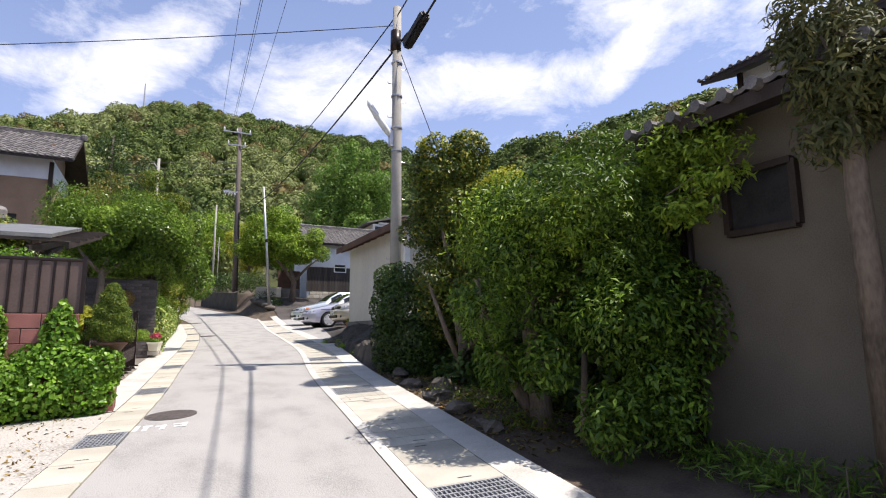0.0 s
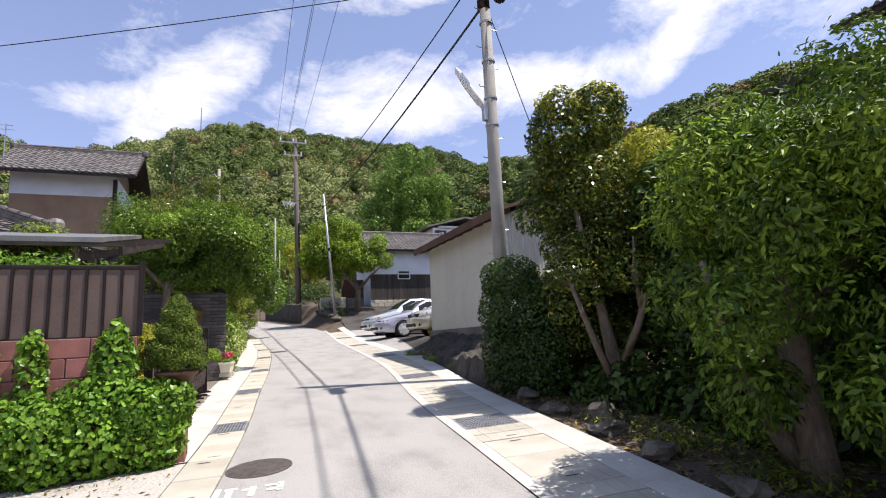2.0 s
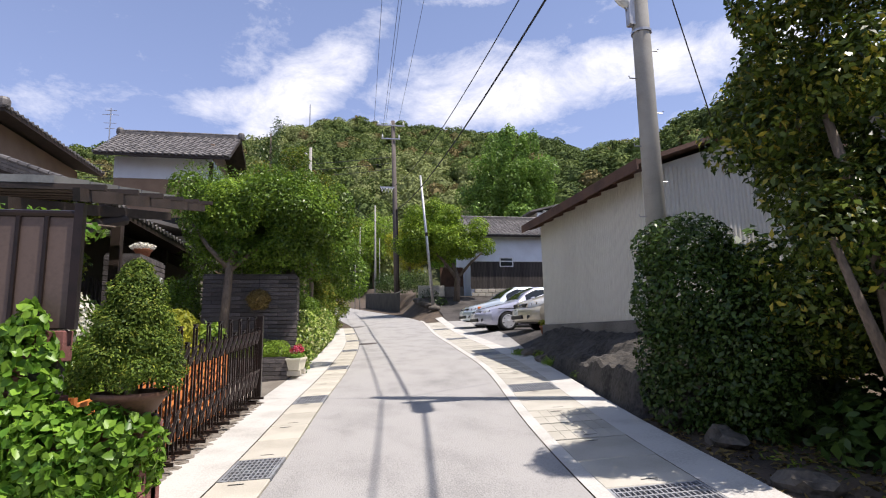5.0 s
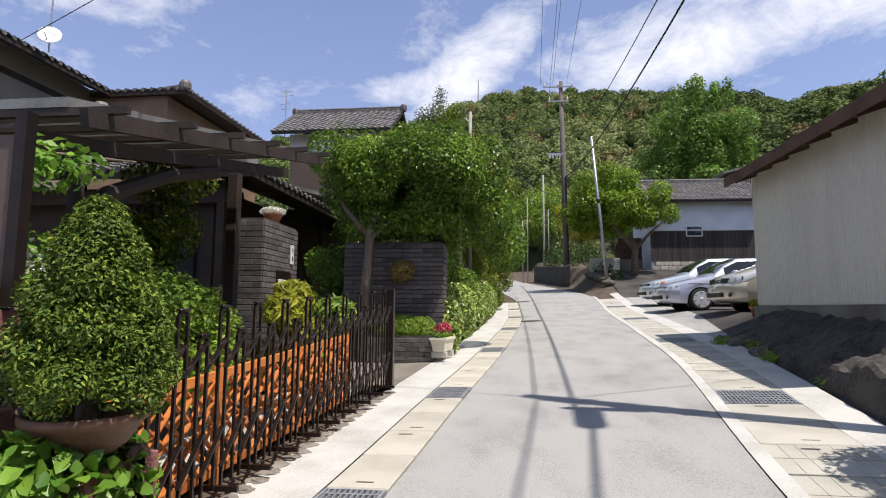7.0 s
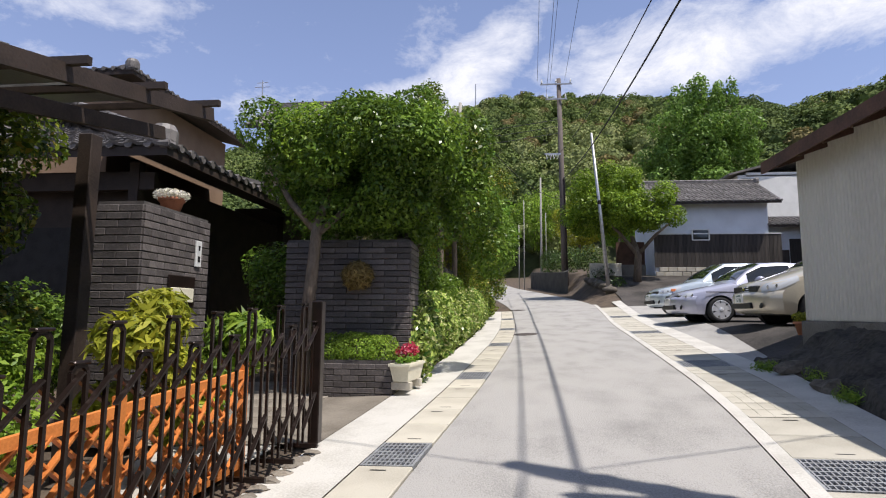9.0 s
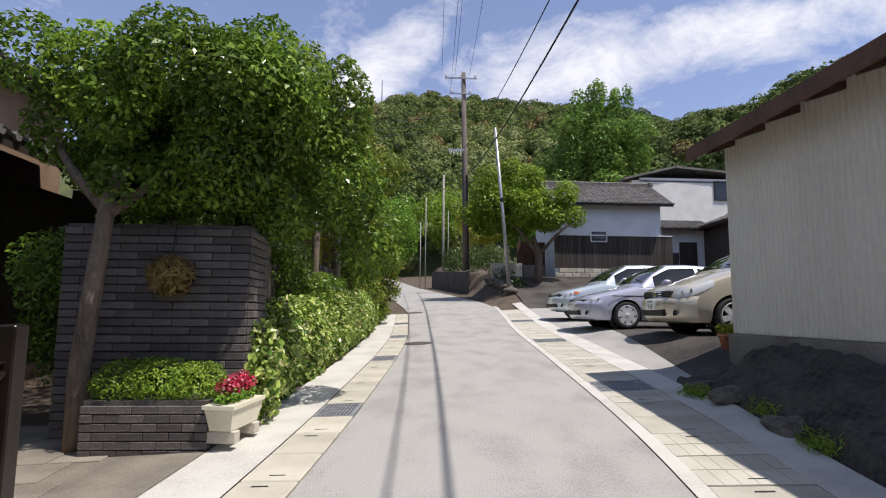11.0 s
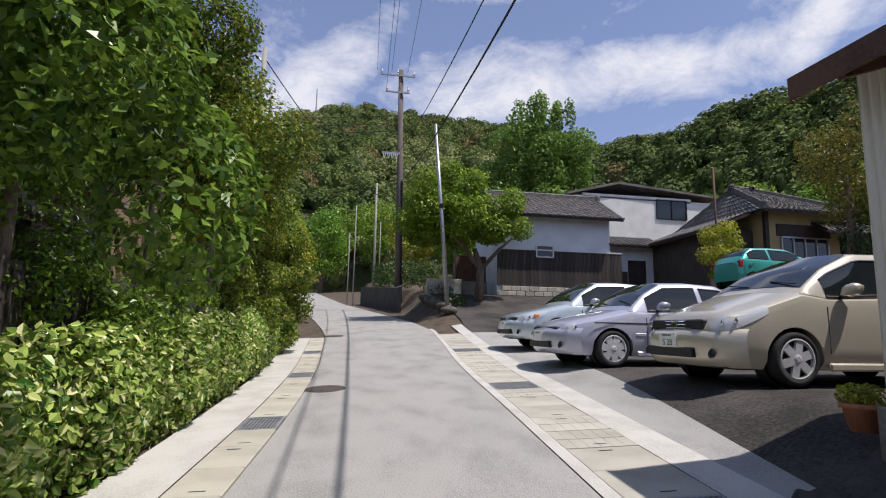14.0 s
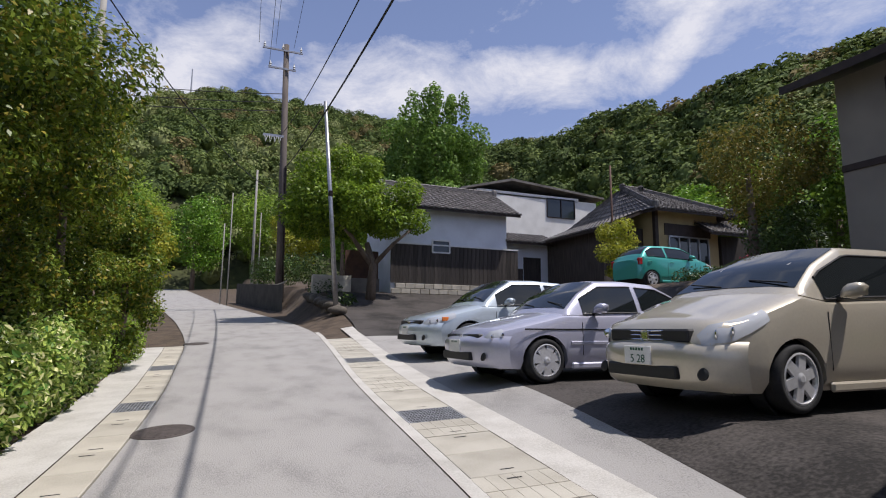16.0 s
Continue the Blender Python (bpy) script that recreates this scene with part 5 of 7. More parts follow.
LOT_Z = 1.745
car((5.90, 20.2, LOT_Z), 1.5, PAINT_GOLD, 4.20, 1.695, 1.535, 2.60, 0.88, (0.80, 1.05), (1.00, 1.10), (1.02, 1.98), 1.58, (3.55, 4.05), "5 28",
    "champagne beige compact hatchback parked nose to the lane", hatch=True, wheel_r=0.30)
car((5.42, 23.35, LOT_Z), 2.0, PAINT_LILAC, 4.31, 1.69, 1.40, 2.465, 0.84, (0.72, 0.93), (0.93, 0.98), (1.15, 1.90), 1.45, (3.0, 3.75), "",
    "lilac silver saloon car parked nose to the lane", stripe=True, wheel_r=0.295, spokes=7)
car((5.75, 26.6, LOT_Z + 0.2), 3.0, PAINT_ICE, 4.70, 1.76, 1.46, 2.78, 0.88, (0.75, 0.97), (0.97, 1.03), (1.15, 1.95), 1.53, (3.2, 4.1), "",
    "pale silver blue saloon car parked nose to the lane", wheel_r=0.315, spokes=5, amber=True)
car((19.0, 31.6, 3.9), 180, PAINT_TEAL, 3.61, 1.66, 1.50, 2.37, 0.75, (0.86, 1.04), (1.02, 1.08), (0.85, 1.6), 1.50, (3.0, 3.5), "",
    "small teal green hatchback parked before the bungalow", hatch=True, wheel_r=0.28)

# ---- first house on the left, with its garden front ----
house = thing("farmhouse", (-9, 18, 1), "dark two-storey farmhouse with grey tile roofs", "house")
put("wall", bx(-20, -11.4, 9, 21.6, 0.3, 8.22), PLASTER_GREY, house, "brown sand plaster wall")
put("wall", bx(-20, -9.0, 21.6, 27.5, 0.3, 8.0), PLASTER_BROWN, house, "brown sand plaster wall")
roof_slope(house, (-10.7, 8.2, 8.05), (-10.7, 21.4, 8.05), (-15.5, 8.2, 10.0), (-15.5, 21.4, 10.0))
roof_slope(house, (-8.3, 21.4, 8.05), (-8.3, 28.0, 8.05), (-14.0, 24.7, 8.95), (-14.0, 24.9, 8.95))
roof_slope(house, (-14.0, 21.4, 8.05), (-8.3, 21.4, 8.05), (-14.0, 24.7, 8.95), (-13.9, 24.7, 8.95))
put("hip", ridge_bar((-8.4, 21.5, 8.0), (-13.9, 24.7, 8.95), 0.16), TILE, house)
window(house, (-11.39, 14.2), (-11.39, 17.2), 5.9, 7.3, (1, 0), WOOD_BROWN, 2)
put("beam", bx(-11.42, -11.36, 9, 21.6, 7.5, 7.65), WOOD_BROWN, house)
put("wall", bx(-9.5, -4.3, 16.2, 27, 0.6, 3.95), WOOD_BROWN, house, "dark ground floor wall")
put("door", bx(-4.3, -4.24, 16.9, 18.6, 0.95, 3.0), WOOD_BROWN, house, "dark lattice entrance door")
for i in range(8):
    put("slat", bx(-4.24, -4.20, 17.0 + i * 0.2, 17.05 + i * 0.2, 1.0, 2.95), WOOD_DARK, house)
# solid black panel on the wall paints the unlit opening
put("opening_shade_panel", bx(-6.4, -4.6, 16.12, 16.2, 0.9, 3.1), HOLLOW_SHADE, house)
roof_slope(house, (-3.2, 15.4, 4.02), (-3.2, 26.5, 4.02), (-8.9, 18.6, 6.3), (-8.9, 26.5, 6.3))
roof_slope(house, (-10.5, 15.4, 4.02), (-3.2, 15.4, 4.02), (-10.5, 18.6, 5.6), (-6.5, 18.6, 5.6))
put("hip", ridge_bar((-3.35, 15.55, 4.0), (-8.6, 18.5, 6.2), 0.17), TILE, house)
for x, y in ((-4.0, 15.95), (-6.8, 15.95), (-3.75, 20.5)):
    put("post", bx(x - 0.07, x + 0.07, y - 0.07, y + 0.07, 0.8, 4.0), WOOD_BROWN, house)
put("beam", bx(-9.5, -3.7, 15.9, 16.0, 3.6, 3.85), WOOD_BROWN, house)
dish = thing("satellite_dish", (-10.5, 18.9, 8.15), "white satellite dish on the house roof", "satellite dish")
part("reflector", lathe(bmesh.new(), [(0.02, 0.0), (0.12, 0.01), (0.26, 0.06), (0.27, 0.07), (0.25, 0.075), (0.1, 0.03), (0.02, 0.02)], 24), WHITE_PAINT, dish, smooth=True).matrix_local = pose(0.1, -0.1, 0.35, 70, 0, 30)
part("mast", tb([(0, 0, 0), (0, 0, 1.9)], 0.02, 8), STEEL, dish)
part("arm", tb([(0.05, -0.1, 0.2), (0.2, -0.38, 0.32)], 0.012, 6), STEEL, dish)

house2 = thing("farmhouse", (-7, 30.4, 1.6), "brown plaster farmhouse with a white band under a tiled gable roof", "house")
put("wall", bx(-9.0, -4.95, 30.9, 36, 1.2, 8.75), PLASTER_BROWN, house2, "brown clay plaster wall")
put("band", bx(-9.02, -4.93, 30.88, 36, 8.76, 9.75), PLASTER_WHITE, house2, "white plaster band")
roof_slope(house2, (-9.5, 29.9, 9.55), (-4.0, 29.9, 9.55), (-9.5, 32.6, 11.3), (-4.0, 32.6, 11.3))
roof_slope(house2, (-4.0, 36.9, 9.3), (-9.5, 36.9, 9.3), (-4.0, 32.6, 11.3), (-9.5, 32.6, 11.3), False)
put("ridge", ridge_bar((-9.5, 32.6, 11.27), (-4.0, 32.6, 11.27)), TILE, house2)
put("gable", bx(-5.1, -4.94, 31.2, 34.4, 9.7, 10.6), PLASTER_BROWN, house2)
put("corner_post", bx(-5.05, -4.88, 30.84, 31.0, 1.5, 9.6), WOOD_BROWN, house2)
# black panel painted as the dark inside a window
put("window_shade_panel", bx(-6.9, -6.1, 30.86, 30.9, 6.2, 7.0), HOLLOW_SHADE, house2)
aerial = thing("aerial", (-9.35, 31, 9.7), "thin steel television aerial on the roof", "aerial")
part("mast", tb([(0, 0, 0), (0, 0, 2.3)], 0.025, 8), STEEL, aerial)
for z, l in ((2.2, 0.5), (2.0, 0.7), (1.6, 0.5), (1.35, 0.4)):
    part("boom", tb([(-l / 2, 0, z), (l / 2, 0, z)], 0.012, 6), STEEL, aerial)
garden_shed = thing("outhouse", (-4.2, 28, 1.5), "low dark outhouse with a corrugated roof behind the shrubs", "shed")
put("wall", bx(-8, -4.4, 26.5, 30, 1.3, 5.4), PLASTER_GREY, garden_shed)
put("roof", slab_slope((-3.8, 26, 5.4), (-3.8, 30.4, 5.4), (-8.5, 26, 6.6), (-8.5, 30.4, 6.6)), CONCRETE_GREY, garden_shed)

# red block wall with a sheet fence on it
bw = thing("block_wall", (-1, 8.7, 0.5), "red-stained block wall under a brown sheet fence", "wall")
for j in range(7):
    for i in range(14):
        x1 = -0.84 - i * 0.41 - (0.2 if j % 2 else 0)
        put("block", bx(x1 - 0.40, x1, 8.60, 8.72, 0.42 + j * 0.19, 0.604 + j * 0.19, 0.006), RED_BLOCK, bw)
put("mortar", bx(-6.8, -0.87, 8.615, 8.71, 0.36, 1.748), MORTAR, bw)
for j in range(4):
    put("block", bx(-0.83, -0.36, 8.52 + 0.0 * j, 8.92, 0.42 + j * 0.19, 0.604 + j * 0.19, 0.006), RED_BLOCK, bw)
put("corner_post", bx(-0.45, -0.36, 8.74, 8.84, 0.45, 1.22, 0.01), ROOF_BROWN, bw, "rusty brown corner post")
sf = thing("sheet_fence", (-1, 8.65, 1.76), "brown ribbed steel sheet fence on the block wall", "fence")
for i in range(38):
    x1 = -0.85 - i * 0.155
    put("sheet", bx(x1 - 0.15, x1, 8.645, 8.655, 1.76, 2.44), FENCE_METAL, sf)
    put("rib", bx(x1 - 0.166, x1 - 0.139, 8.627, 8.644, 1.762, 2.438, 0.004), GATE_METAL, sf)
put("rail", tb([(-6.9, 8.65, 2.455), (-0.84, 8.65, 2.455)], 0.024, 8), GATE_METAL, sf)
put("rail", bx(-6.9, -0.84, 8.63, 8.67, 1.75, 1.76), GATE_METAL, sf)
put("post", bx(-0.85, -0.80, 8.62, 8.67, 1.75, 2.52), GATE_METAL, sf)

# timber pergola
pg = thing("pergola", (-1.5, 11, 0.6), "open dark-stained timber pergola over the garden path", "pergola")
bm = bmesh.new()
for n_, a, b, w, h in (("beam", (-1.14, 9.3, 2.74), (-1.05, 12.7, 3.42), 0.05, 0.10), ("beam", (-1.6, 9.3, 2.66), (-1.48, 12.75, 3.30), 0.05, 0.10), ("beam", (-4.2, 9.3, 2.70), (-4.0, 12.8, 3.35), 0.07, 0.13)):
    bm = bmesh.new()
    beam(bm, a, b, w, h)
    put(n_, bm, WOOD_BROWN, pg)
for i in range(6):
    t = i / 5
    y = 9.4 + 3.1 * t
    z = 2.80 + 0.62 * t
    bm = bmesh.new()
    beam(bm, (-4.4, y, z + 0.02), (-1.0 + 0.1 * t, y + 0.05, z + 0.03), 0.035, 0.045)
    put("rafter", bm, WOOD_BROWN, pg)
SHEET = material("weathered_polycarbonate", (0.20, 0.20, 0.19), (0.12, 0.115, 0.11), 0.4, scale=3, fine=40, bump=0.05)
for i in range(5):
    t0, t1 = i / 5, (i + 1) / 5
    put("roof_sheet", slab_slope((-4.35, 9.42 + 3.1 * t0, 2.86 + 0.62 * t0), (-1.35, 9.42 + 3.1 * t0, 2.86 + 0.62 * t0), (-4.35, 9.38 + 3.1 * t1, 2.858 + 0.62 * t1), (-1.35, 9.38 + 3.1 * t1, 2.858 + 0.62 * t1), 0.008), SHEET, pg, "grey weathered plastic roof sheet")
for x, y, h in ((-1.75, 9.5, 2.68), (-2.1, 12.75, 3.3), (-4.1, 9.6, 2.7), (-4.0, 12.6, 3.3)):
    put("post", bx(x - 0.06, x + 0.06, y - 0.06, y + 0.06, 0.5, h, 0.006), WOOD_BROWN, pg)
put("arch", tb([(-1.72, 9.55, 1.5), (-1.68, 9.75, 2.1), (-1.62, 10.1, 2.5), (-1.56, 10.7, 2.78), (-1.52, 11.3, 2.95)], 0.06, 8), WOOD_BROWN, pg)

# brick pier with name plate and letter box
def brick_wall(parent, x0, x1, y0, y1, z0, z1, faces, bh=0.062, bl=0.22, joint=0.009):
    """Courses of long split bricks on the named faces of a block, each brick its own piece."""
    put("core", bx(x0 + 0.012, x1 - 0.012, y0 + 0.012, y1 - 0.012, z0, z1 - 0.004), MORTAR, parent)
    cache = {}
    g = np.random.default_rng(int(abs(x0 * 100) + y0 * 10))
    n = round((z1 - z0) / (bh + joint))
    for face in faces:
        a0, a1 = (x0, x1) if face == "y" else (y0, y1)
        for j in range(n):
            m_ = max(1, round((a1 - a0) / bl))
            l = (a1 - a0) / m_
            shift = 0 if j % 2 else l / 2
            cuts = [a0] + [a0 + shift + k * l for k in range(0 if shift else 1, m_ + 1) if a0 + 0.03 < a0 + shift + k * l < a1 - 0.03] + [a1]
            for a, b in zip(cuts, cuts[1:]):
                key = (face, round(b - a, 3))
                if key not in cache:
                    w = b - a - joint * 0.5
                    bm = bx(-w / 2, w / 2, -0.012, 0.02, 0, bh, 0.004) if face == "y" else bx(-0.02, 0.012, -w / 2, w / 2, 0, bh, 0.004)
                    me = bpy.data.meshes.new("brick")
                    bm.to_mesh(me)
                    bm.free()
                    me.materials.append(BRICK_DARK)
                    cache[key] = me
                o = new("brick", cache[key])
                dj = 0.005 * g.random()
                p = ((a + b) / 2, y0 - dj, z0 + j * (bh + joint)) if face == "y" else (x1 + dj, (a + b) / 2, z0 + j * (bh + joint))
                o.matrix_world = Matrix.Translation(p)
                at_parent(o, parent)


pier = thing("brick_pier", (-2.2, 13.9, 0.7), "dark split-brick pier with name plate and letter box", "gate pier")
brick_wall(pier, -2.45, -1.98, 13.3, 14.4, 0.72, 2.88, ("y", "x"))
put("name_plate", bx(-1.965, -1.945, 14.12, 14.22, 2.35, 2.62, 0.004), WHITE_PAINT, pier, "white name plate")
bm = bmesh.new()
box(bm, -1.944, -1.942, 14.155, 14.185, 2.52, 2.57)
box(bm, -1.944, -1.942, 14.15, 14.19, 2.40, 2.46)
put("name_writing", bm, BLACK_TRIM, pier)
put("letter_box", bx(-1.965, -1.935, 13.72, 14.1, 1.98, 2.12, 0.006), PLASTIC_CREAM, pier, "cream letter box flap")
put("letter_box_frame", bx(-1.962, -1.95, 13.68, 14.14, 1.93, 2.24, 0.006), GATE_METAL, pier)
dw = thing("brick_screen_wall", (-1, 16.3, 0.9), "long dark split-brick screen wall", "wall")
brick_wall(dw, -1.75, -0.03, 16.0, 16.65, 0.9, 2.88, ("y", "x"), 0.066, 0.36, 0.012)
pb = thing("brick_planter", (-0.7, 15.7, 0.9), "low dark brick planter filled with clipped box", "planter")
brick_wall(pb, -1.15, -0.13, 15.4, 15.98, 0.86, 1.32, ("y", "x"))

# ---- folding gate with lattice behind ----
gate = thing("folding_gate", (-0.6, 11.5, 0.7), "dark bronze folding gate drawn along the verge", "gate")
GA, GB = Vector((-0.80, 9.3, 0)), Vector((-0.36, 13.3, 0))


def gate_pt(t, z):
    p = GA.lerp(GB, t)
    return Vector((p.x, p.y, land(p.x, p.y) + z + 0.05))


N = 21
for i in range(N + 1):
    t = i / N
    top = 1.14 if i % 2 == 0 else 0.98
    d = (GB - GA).normalized() * 0.04
    pts = [gate_pt(t, 0.05) - d, gate_pt(t, top - 0.02) - d, gate_pt(t, top + 0.005) - d * 0.6, gate_pt(t, top + 0.005) + d * 0.6, gate_pt(t, top - 0.02) + d, gate_pt(t, 0.05) + d]
    bm = bmesh.new()
    for a, b in zip(pts, pts[1:]):
        beam(bm, a, b, 0.018, 0.018, (1, 0, 0))
    put("upright", bm, GATE_METAL, gate)
    cp = gate_pt(t, top + 0.012)
    put("cap", bx(cp.x - 0.02, cp.x + 0.02, cp.y - 0.05, cp.y + 0.05, cp.z, cp.z + 0.016, 0.006), GATE_METAL, gate)
for i in range(N):
    for z0, z1 in ((0.78, 0.96), (0.18, 0.42)):
        bm = bmesh.new()
        beam(bm, gate_pt(i / N, z0) + Vector((0.02, 0, 0)), gate_pt((i + 1) / N, z1) + Vector((0.02, 0, 0)), 0.012, 0.028, (1, 0, 0))
        beam(bm, gate_pt(i / N, z1 - 0.02) - Vector((0.02, 0, 0)), gate_pt((i + 1) / N, z0) - Vector((0.02, 0, 0)), 0.012, 0.028, (1, 0, 0))
        put("brace", bm, GATE_METAL, gate)
for t in (0.0, 1.015):
    p = gate_pt(t, 0)
    put("end_post", bx(p.x - 0.045, p.x + 0.045, p.y - 0.05, p.y + 0.05, p.z, p.z + 1.17, 0.008), GATE_METAL, gate)
for i in range(0, N + 1, 2):
    p = gate_pt(i / N, 0.0)
    bm = bmesh.new()
    beam(bm, p + Vector((-0.12, 0, 0.05)), p + Vector((0.14, 0, 0.05)), 0.03, 0.03)
    put("foot", bm, GATE_METAL, gate)
lat = thing("lattice_fence", (-0.95, 11.3, 0.7), "orange-stained timber lattice fence behind the gate", "fence")
LA, LB = Vector((-1.06, 9.3, 0)), Vector((-0.70, 12.75, 0))


def lat_pt(t, z):
    p = LA.lerp(LB, t)
    return Vector((p.x, p.y, land(p.x, p.y) + z))


for z in (0.08, 0.72):
    bm = bmesh.new()
    beam(bm, lat_pt(0, z), lat_pt(1, z), 0.035, 0.06)
    put("rail", bm, WOOD_ORANGE, lat)
for t in (0, 0.33, 0.66, 1.0):
    bm = bmesh.new()
    beam(bm, lat_pt(t, -0.02), lat_pt(t, 0.80), 0.05, 0.05)
    put("post", bm, WOOD_ORANGE, lat)
ln = (LB - LA).length
nd = 22
for i in range(-5, nd):
    for s in (1, -1):
        a0, a1 = i * ln / nd, i * ln / nd + 0.62
        z0, z1 = (0.1, 0.7) if s > 0 else (0.7, 0.1)
        c0, c1 = max(a0, 0), min(a1, ln)
        if c1 - c0 < 0.05:
            continue
        za, zb = z0 + (z1 - z0) * (c0 - a0) / 0.62, z0 + (z1 - z0) * (c1 - a0) / 0.62
        off = Vector((0.008 * s, 0, 0))
        bm = bmesh.new()
        beam(bm, lat_pt(c0 / ln, za) + off, lat_pt(c1 / ln, zb) + off, 0.012, 0.035, (1, 0, 0))
        put("lath", bm, WOOD_ORANGE, lat)
for i in range(26):
    t = i / 26
    p = gate_pt(t, 0)
    r = part("edging_stone", rock_mesh(60 + i % 7, 0.07, 0.09, 0.018), PAVING)
    r.matrix_world = pose(p.x + 0.06, p.y + 0.05, p.z - 0.03, 0, 0, 37 * i)
    tagged(r, "flat edging stone under the gate", "stone", "edging stones of the garden")

# wooden fence behind the ivy hedge
wf = thing("board_fence", (-0.3, 22, 1), "dark weathered board fence behind the hedge", "fence")
for a, b in ((16.8, 20.5), (20.5, 24.5), (24.5, 28.5)):
    xa, xb = left_x(a) - 1.55, left_x(b) - 1.5
    boards(wf, (xa, a), (xb, b), land(xa, a), land(xb, (a + b) / 2) + 1.62, (1, 0), WOOD_DARK, 0.17)

# ---- trees and hedges ----
def tree(name, at, trunks, crown, count, size, mat, label, category="tree", group="", extra=(), **kw):
    """trunks: list of (points, radii); extra: further crowns of (clumps, count, size, material)."""
    t = thing(name, at, label, category, group)
    for i, (pts, rad) in enumerate(trunks):
        part("trunk" if i == 0 else "branch", tb(pts, rad, 9 if i == 0 else 6), BARK, t, smooth=True)
    part("crown", leaves("crown", crown, count, size, mat, **kw), mat, t)
    for cl_, n_, s_, m_ in extra:
        part("shoot_foliage", leaves("shoot_foliage", cl_, n_, s_, m_, **kw), m_, t)
    return t


def lumps(n, cx, cy, cz, rx, ry, rz, r, seed, low=-1.0, inner=0.45):
    """n clump ellipsoids scattered inside a larger one."""
    g = np.random.default_rng(seed)
    out = []
    for _ in range(n):
        d = g.normal(size=3)
        d /= np.linalg.norm(d)
        d[2] = max(d[2], low)
        k = inner + (0.95 - inner) * g.random()
        s = r * (0.7 + 0.6 * g.random())
        out.append((cx + d[0] * rx * k, cy + d[1] * ry * k, cz + d[2] * rz * k, s, s, s * 0.85))
    return out


# right side, from the near house to the pole
tree("maple_shrub", (3.95, 5.1, 0.45), [([(0.02, 0.0, -0.1), (-0.03, 0.0, 0.5), (-0.16, -0.05, 1.1), (-0.1, -0.1, 1.9), (0.2, -0.2, 2.7)], [0.15, 0.115, 0.10, 0.065, 0.03]), ([(-0.02, 0.1, 0.1), (-0.25, 0.15, 0.45), (-0.5, 0.2, 1.0), (-0.75, 0.1, 1.6)], [0.085, 0.065, 0.05, 0.025]), ([(-0.12, 0.0, 1.0), (0.5, -0.4, 1.9), (1.0, -0.6, 2.7)], [0.06, 0.045, 0.02])],
     lumps(38, 0.05, -0.3, 1.72, 1.2, 1.2, 1.0, 0.38, 3, low=-0.65, inner=0.55) + lumps(26, 0.95, -0.45, 2.35, 1.25, 1.05, 0.75, 0.42, 4, inner=0.5), 84000, 0.066, LEAF_MAPLE, "dense light green maple shrub leaning over the lane", "shrub", shape=0.36, droop=0.7, up=0.3, depth=0.4, oval=True, tuft=3)
# brighter copy of the maple leaf, sunlight painted into its colour
LEAF_MAPLE_SUNLIT = leaf_material("sunlit_maple_leaf", (0.33, 0.44, 0.045), (0.14, 0.23, 0.025), through_light=0.35)
tree("maple_spray", (4.75, 3.95, 2.35), [([(-0.2, 0.1, -0.4), (-0.1, -0.2, 0.2), (-0.1, -0.6, 0.65)], [0.025, 0.018, 0.006]), ([(-0.15, -0.1, 0.1), (-0.4, -0.4, 0.4), (-0.45, -0.8, 0.5)], [0.015, 0.01, 0.005])],
     lumps(12, -0.15, -0.15, 0.75, 0.45, 0.45, 0.5, 0.24, 43, inner=0.4) + [(-0.25, -0.75, 0.75, 0.22, 0.4, 0.12), (-0.35, -0.85, 0.45, 0.22, 0.35, 0.10), (-0.12, -0.6, 1.05, 0.25, 0.4, 0.12), (-0.4, -0.5, 0.2, 0.25, 0.35, 0.12)], 9000, 0.07, LEAF_MAPLE_SUNLIT, "maple branches before the house wall, leaves coloured as sunlit", "shrub", shape=0.38, droop=0.7, depth=0.8, oval=True, tuft=3)
# extra top layer in the brighter leaf stands in for sunlit tips
tree("maple_sunlit_top", (3.95, 5.1, 0.45), [([(-0.1, -0.1, 1.9), (-0.3, -0.4, 2.3), (-0.45, -0.5, 2.5)], [0.02, 0.012, 0.006])],
     lumps(20, 0.1, -0.3, 1.9, 1.05, 1.05, 0.9, 0.32, 45, low=0.2, inner=0.85), 9000, 0.06, LEAF_MAPLE_SUNLIT, "top leaves of the maple shrub, coloured brighter as sunlit", "shrub", shape=0.36, droop=0.4, up=0.8, depth=0.6, oval=True, tuft=3)
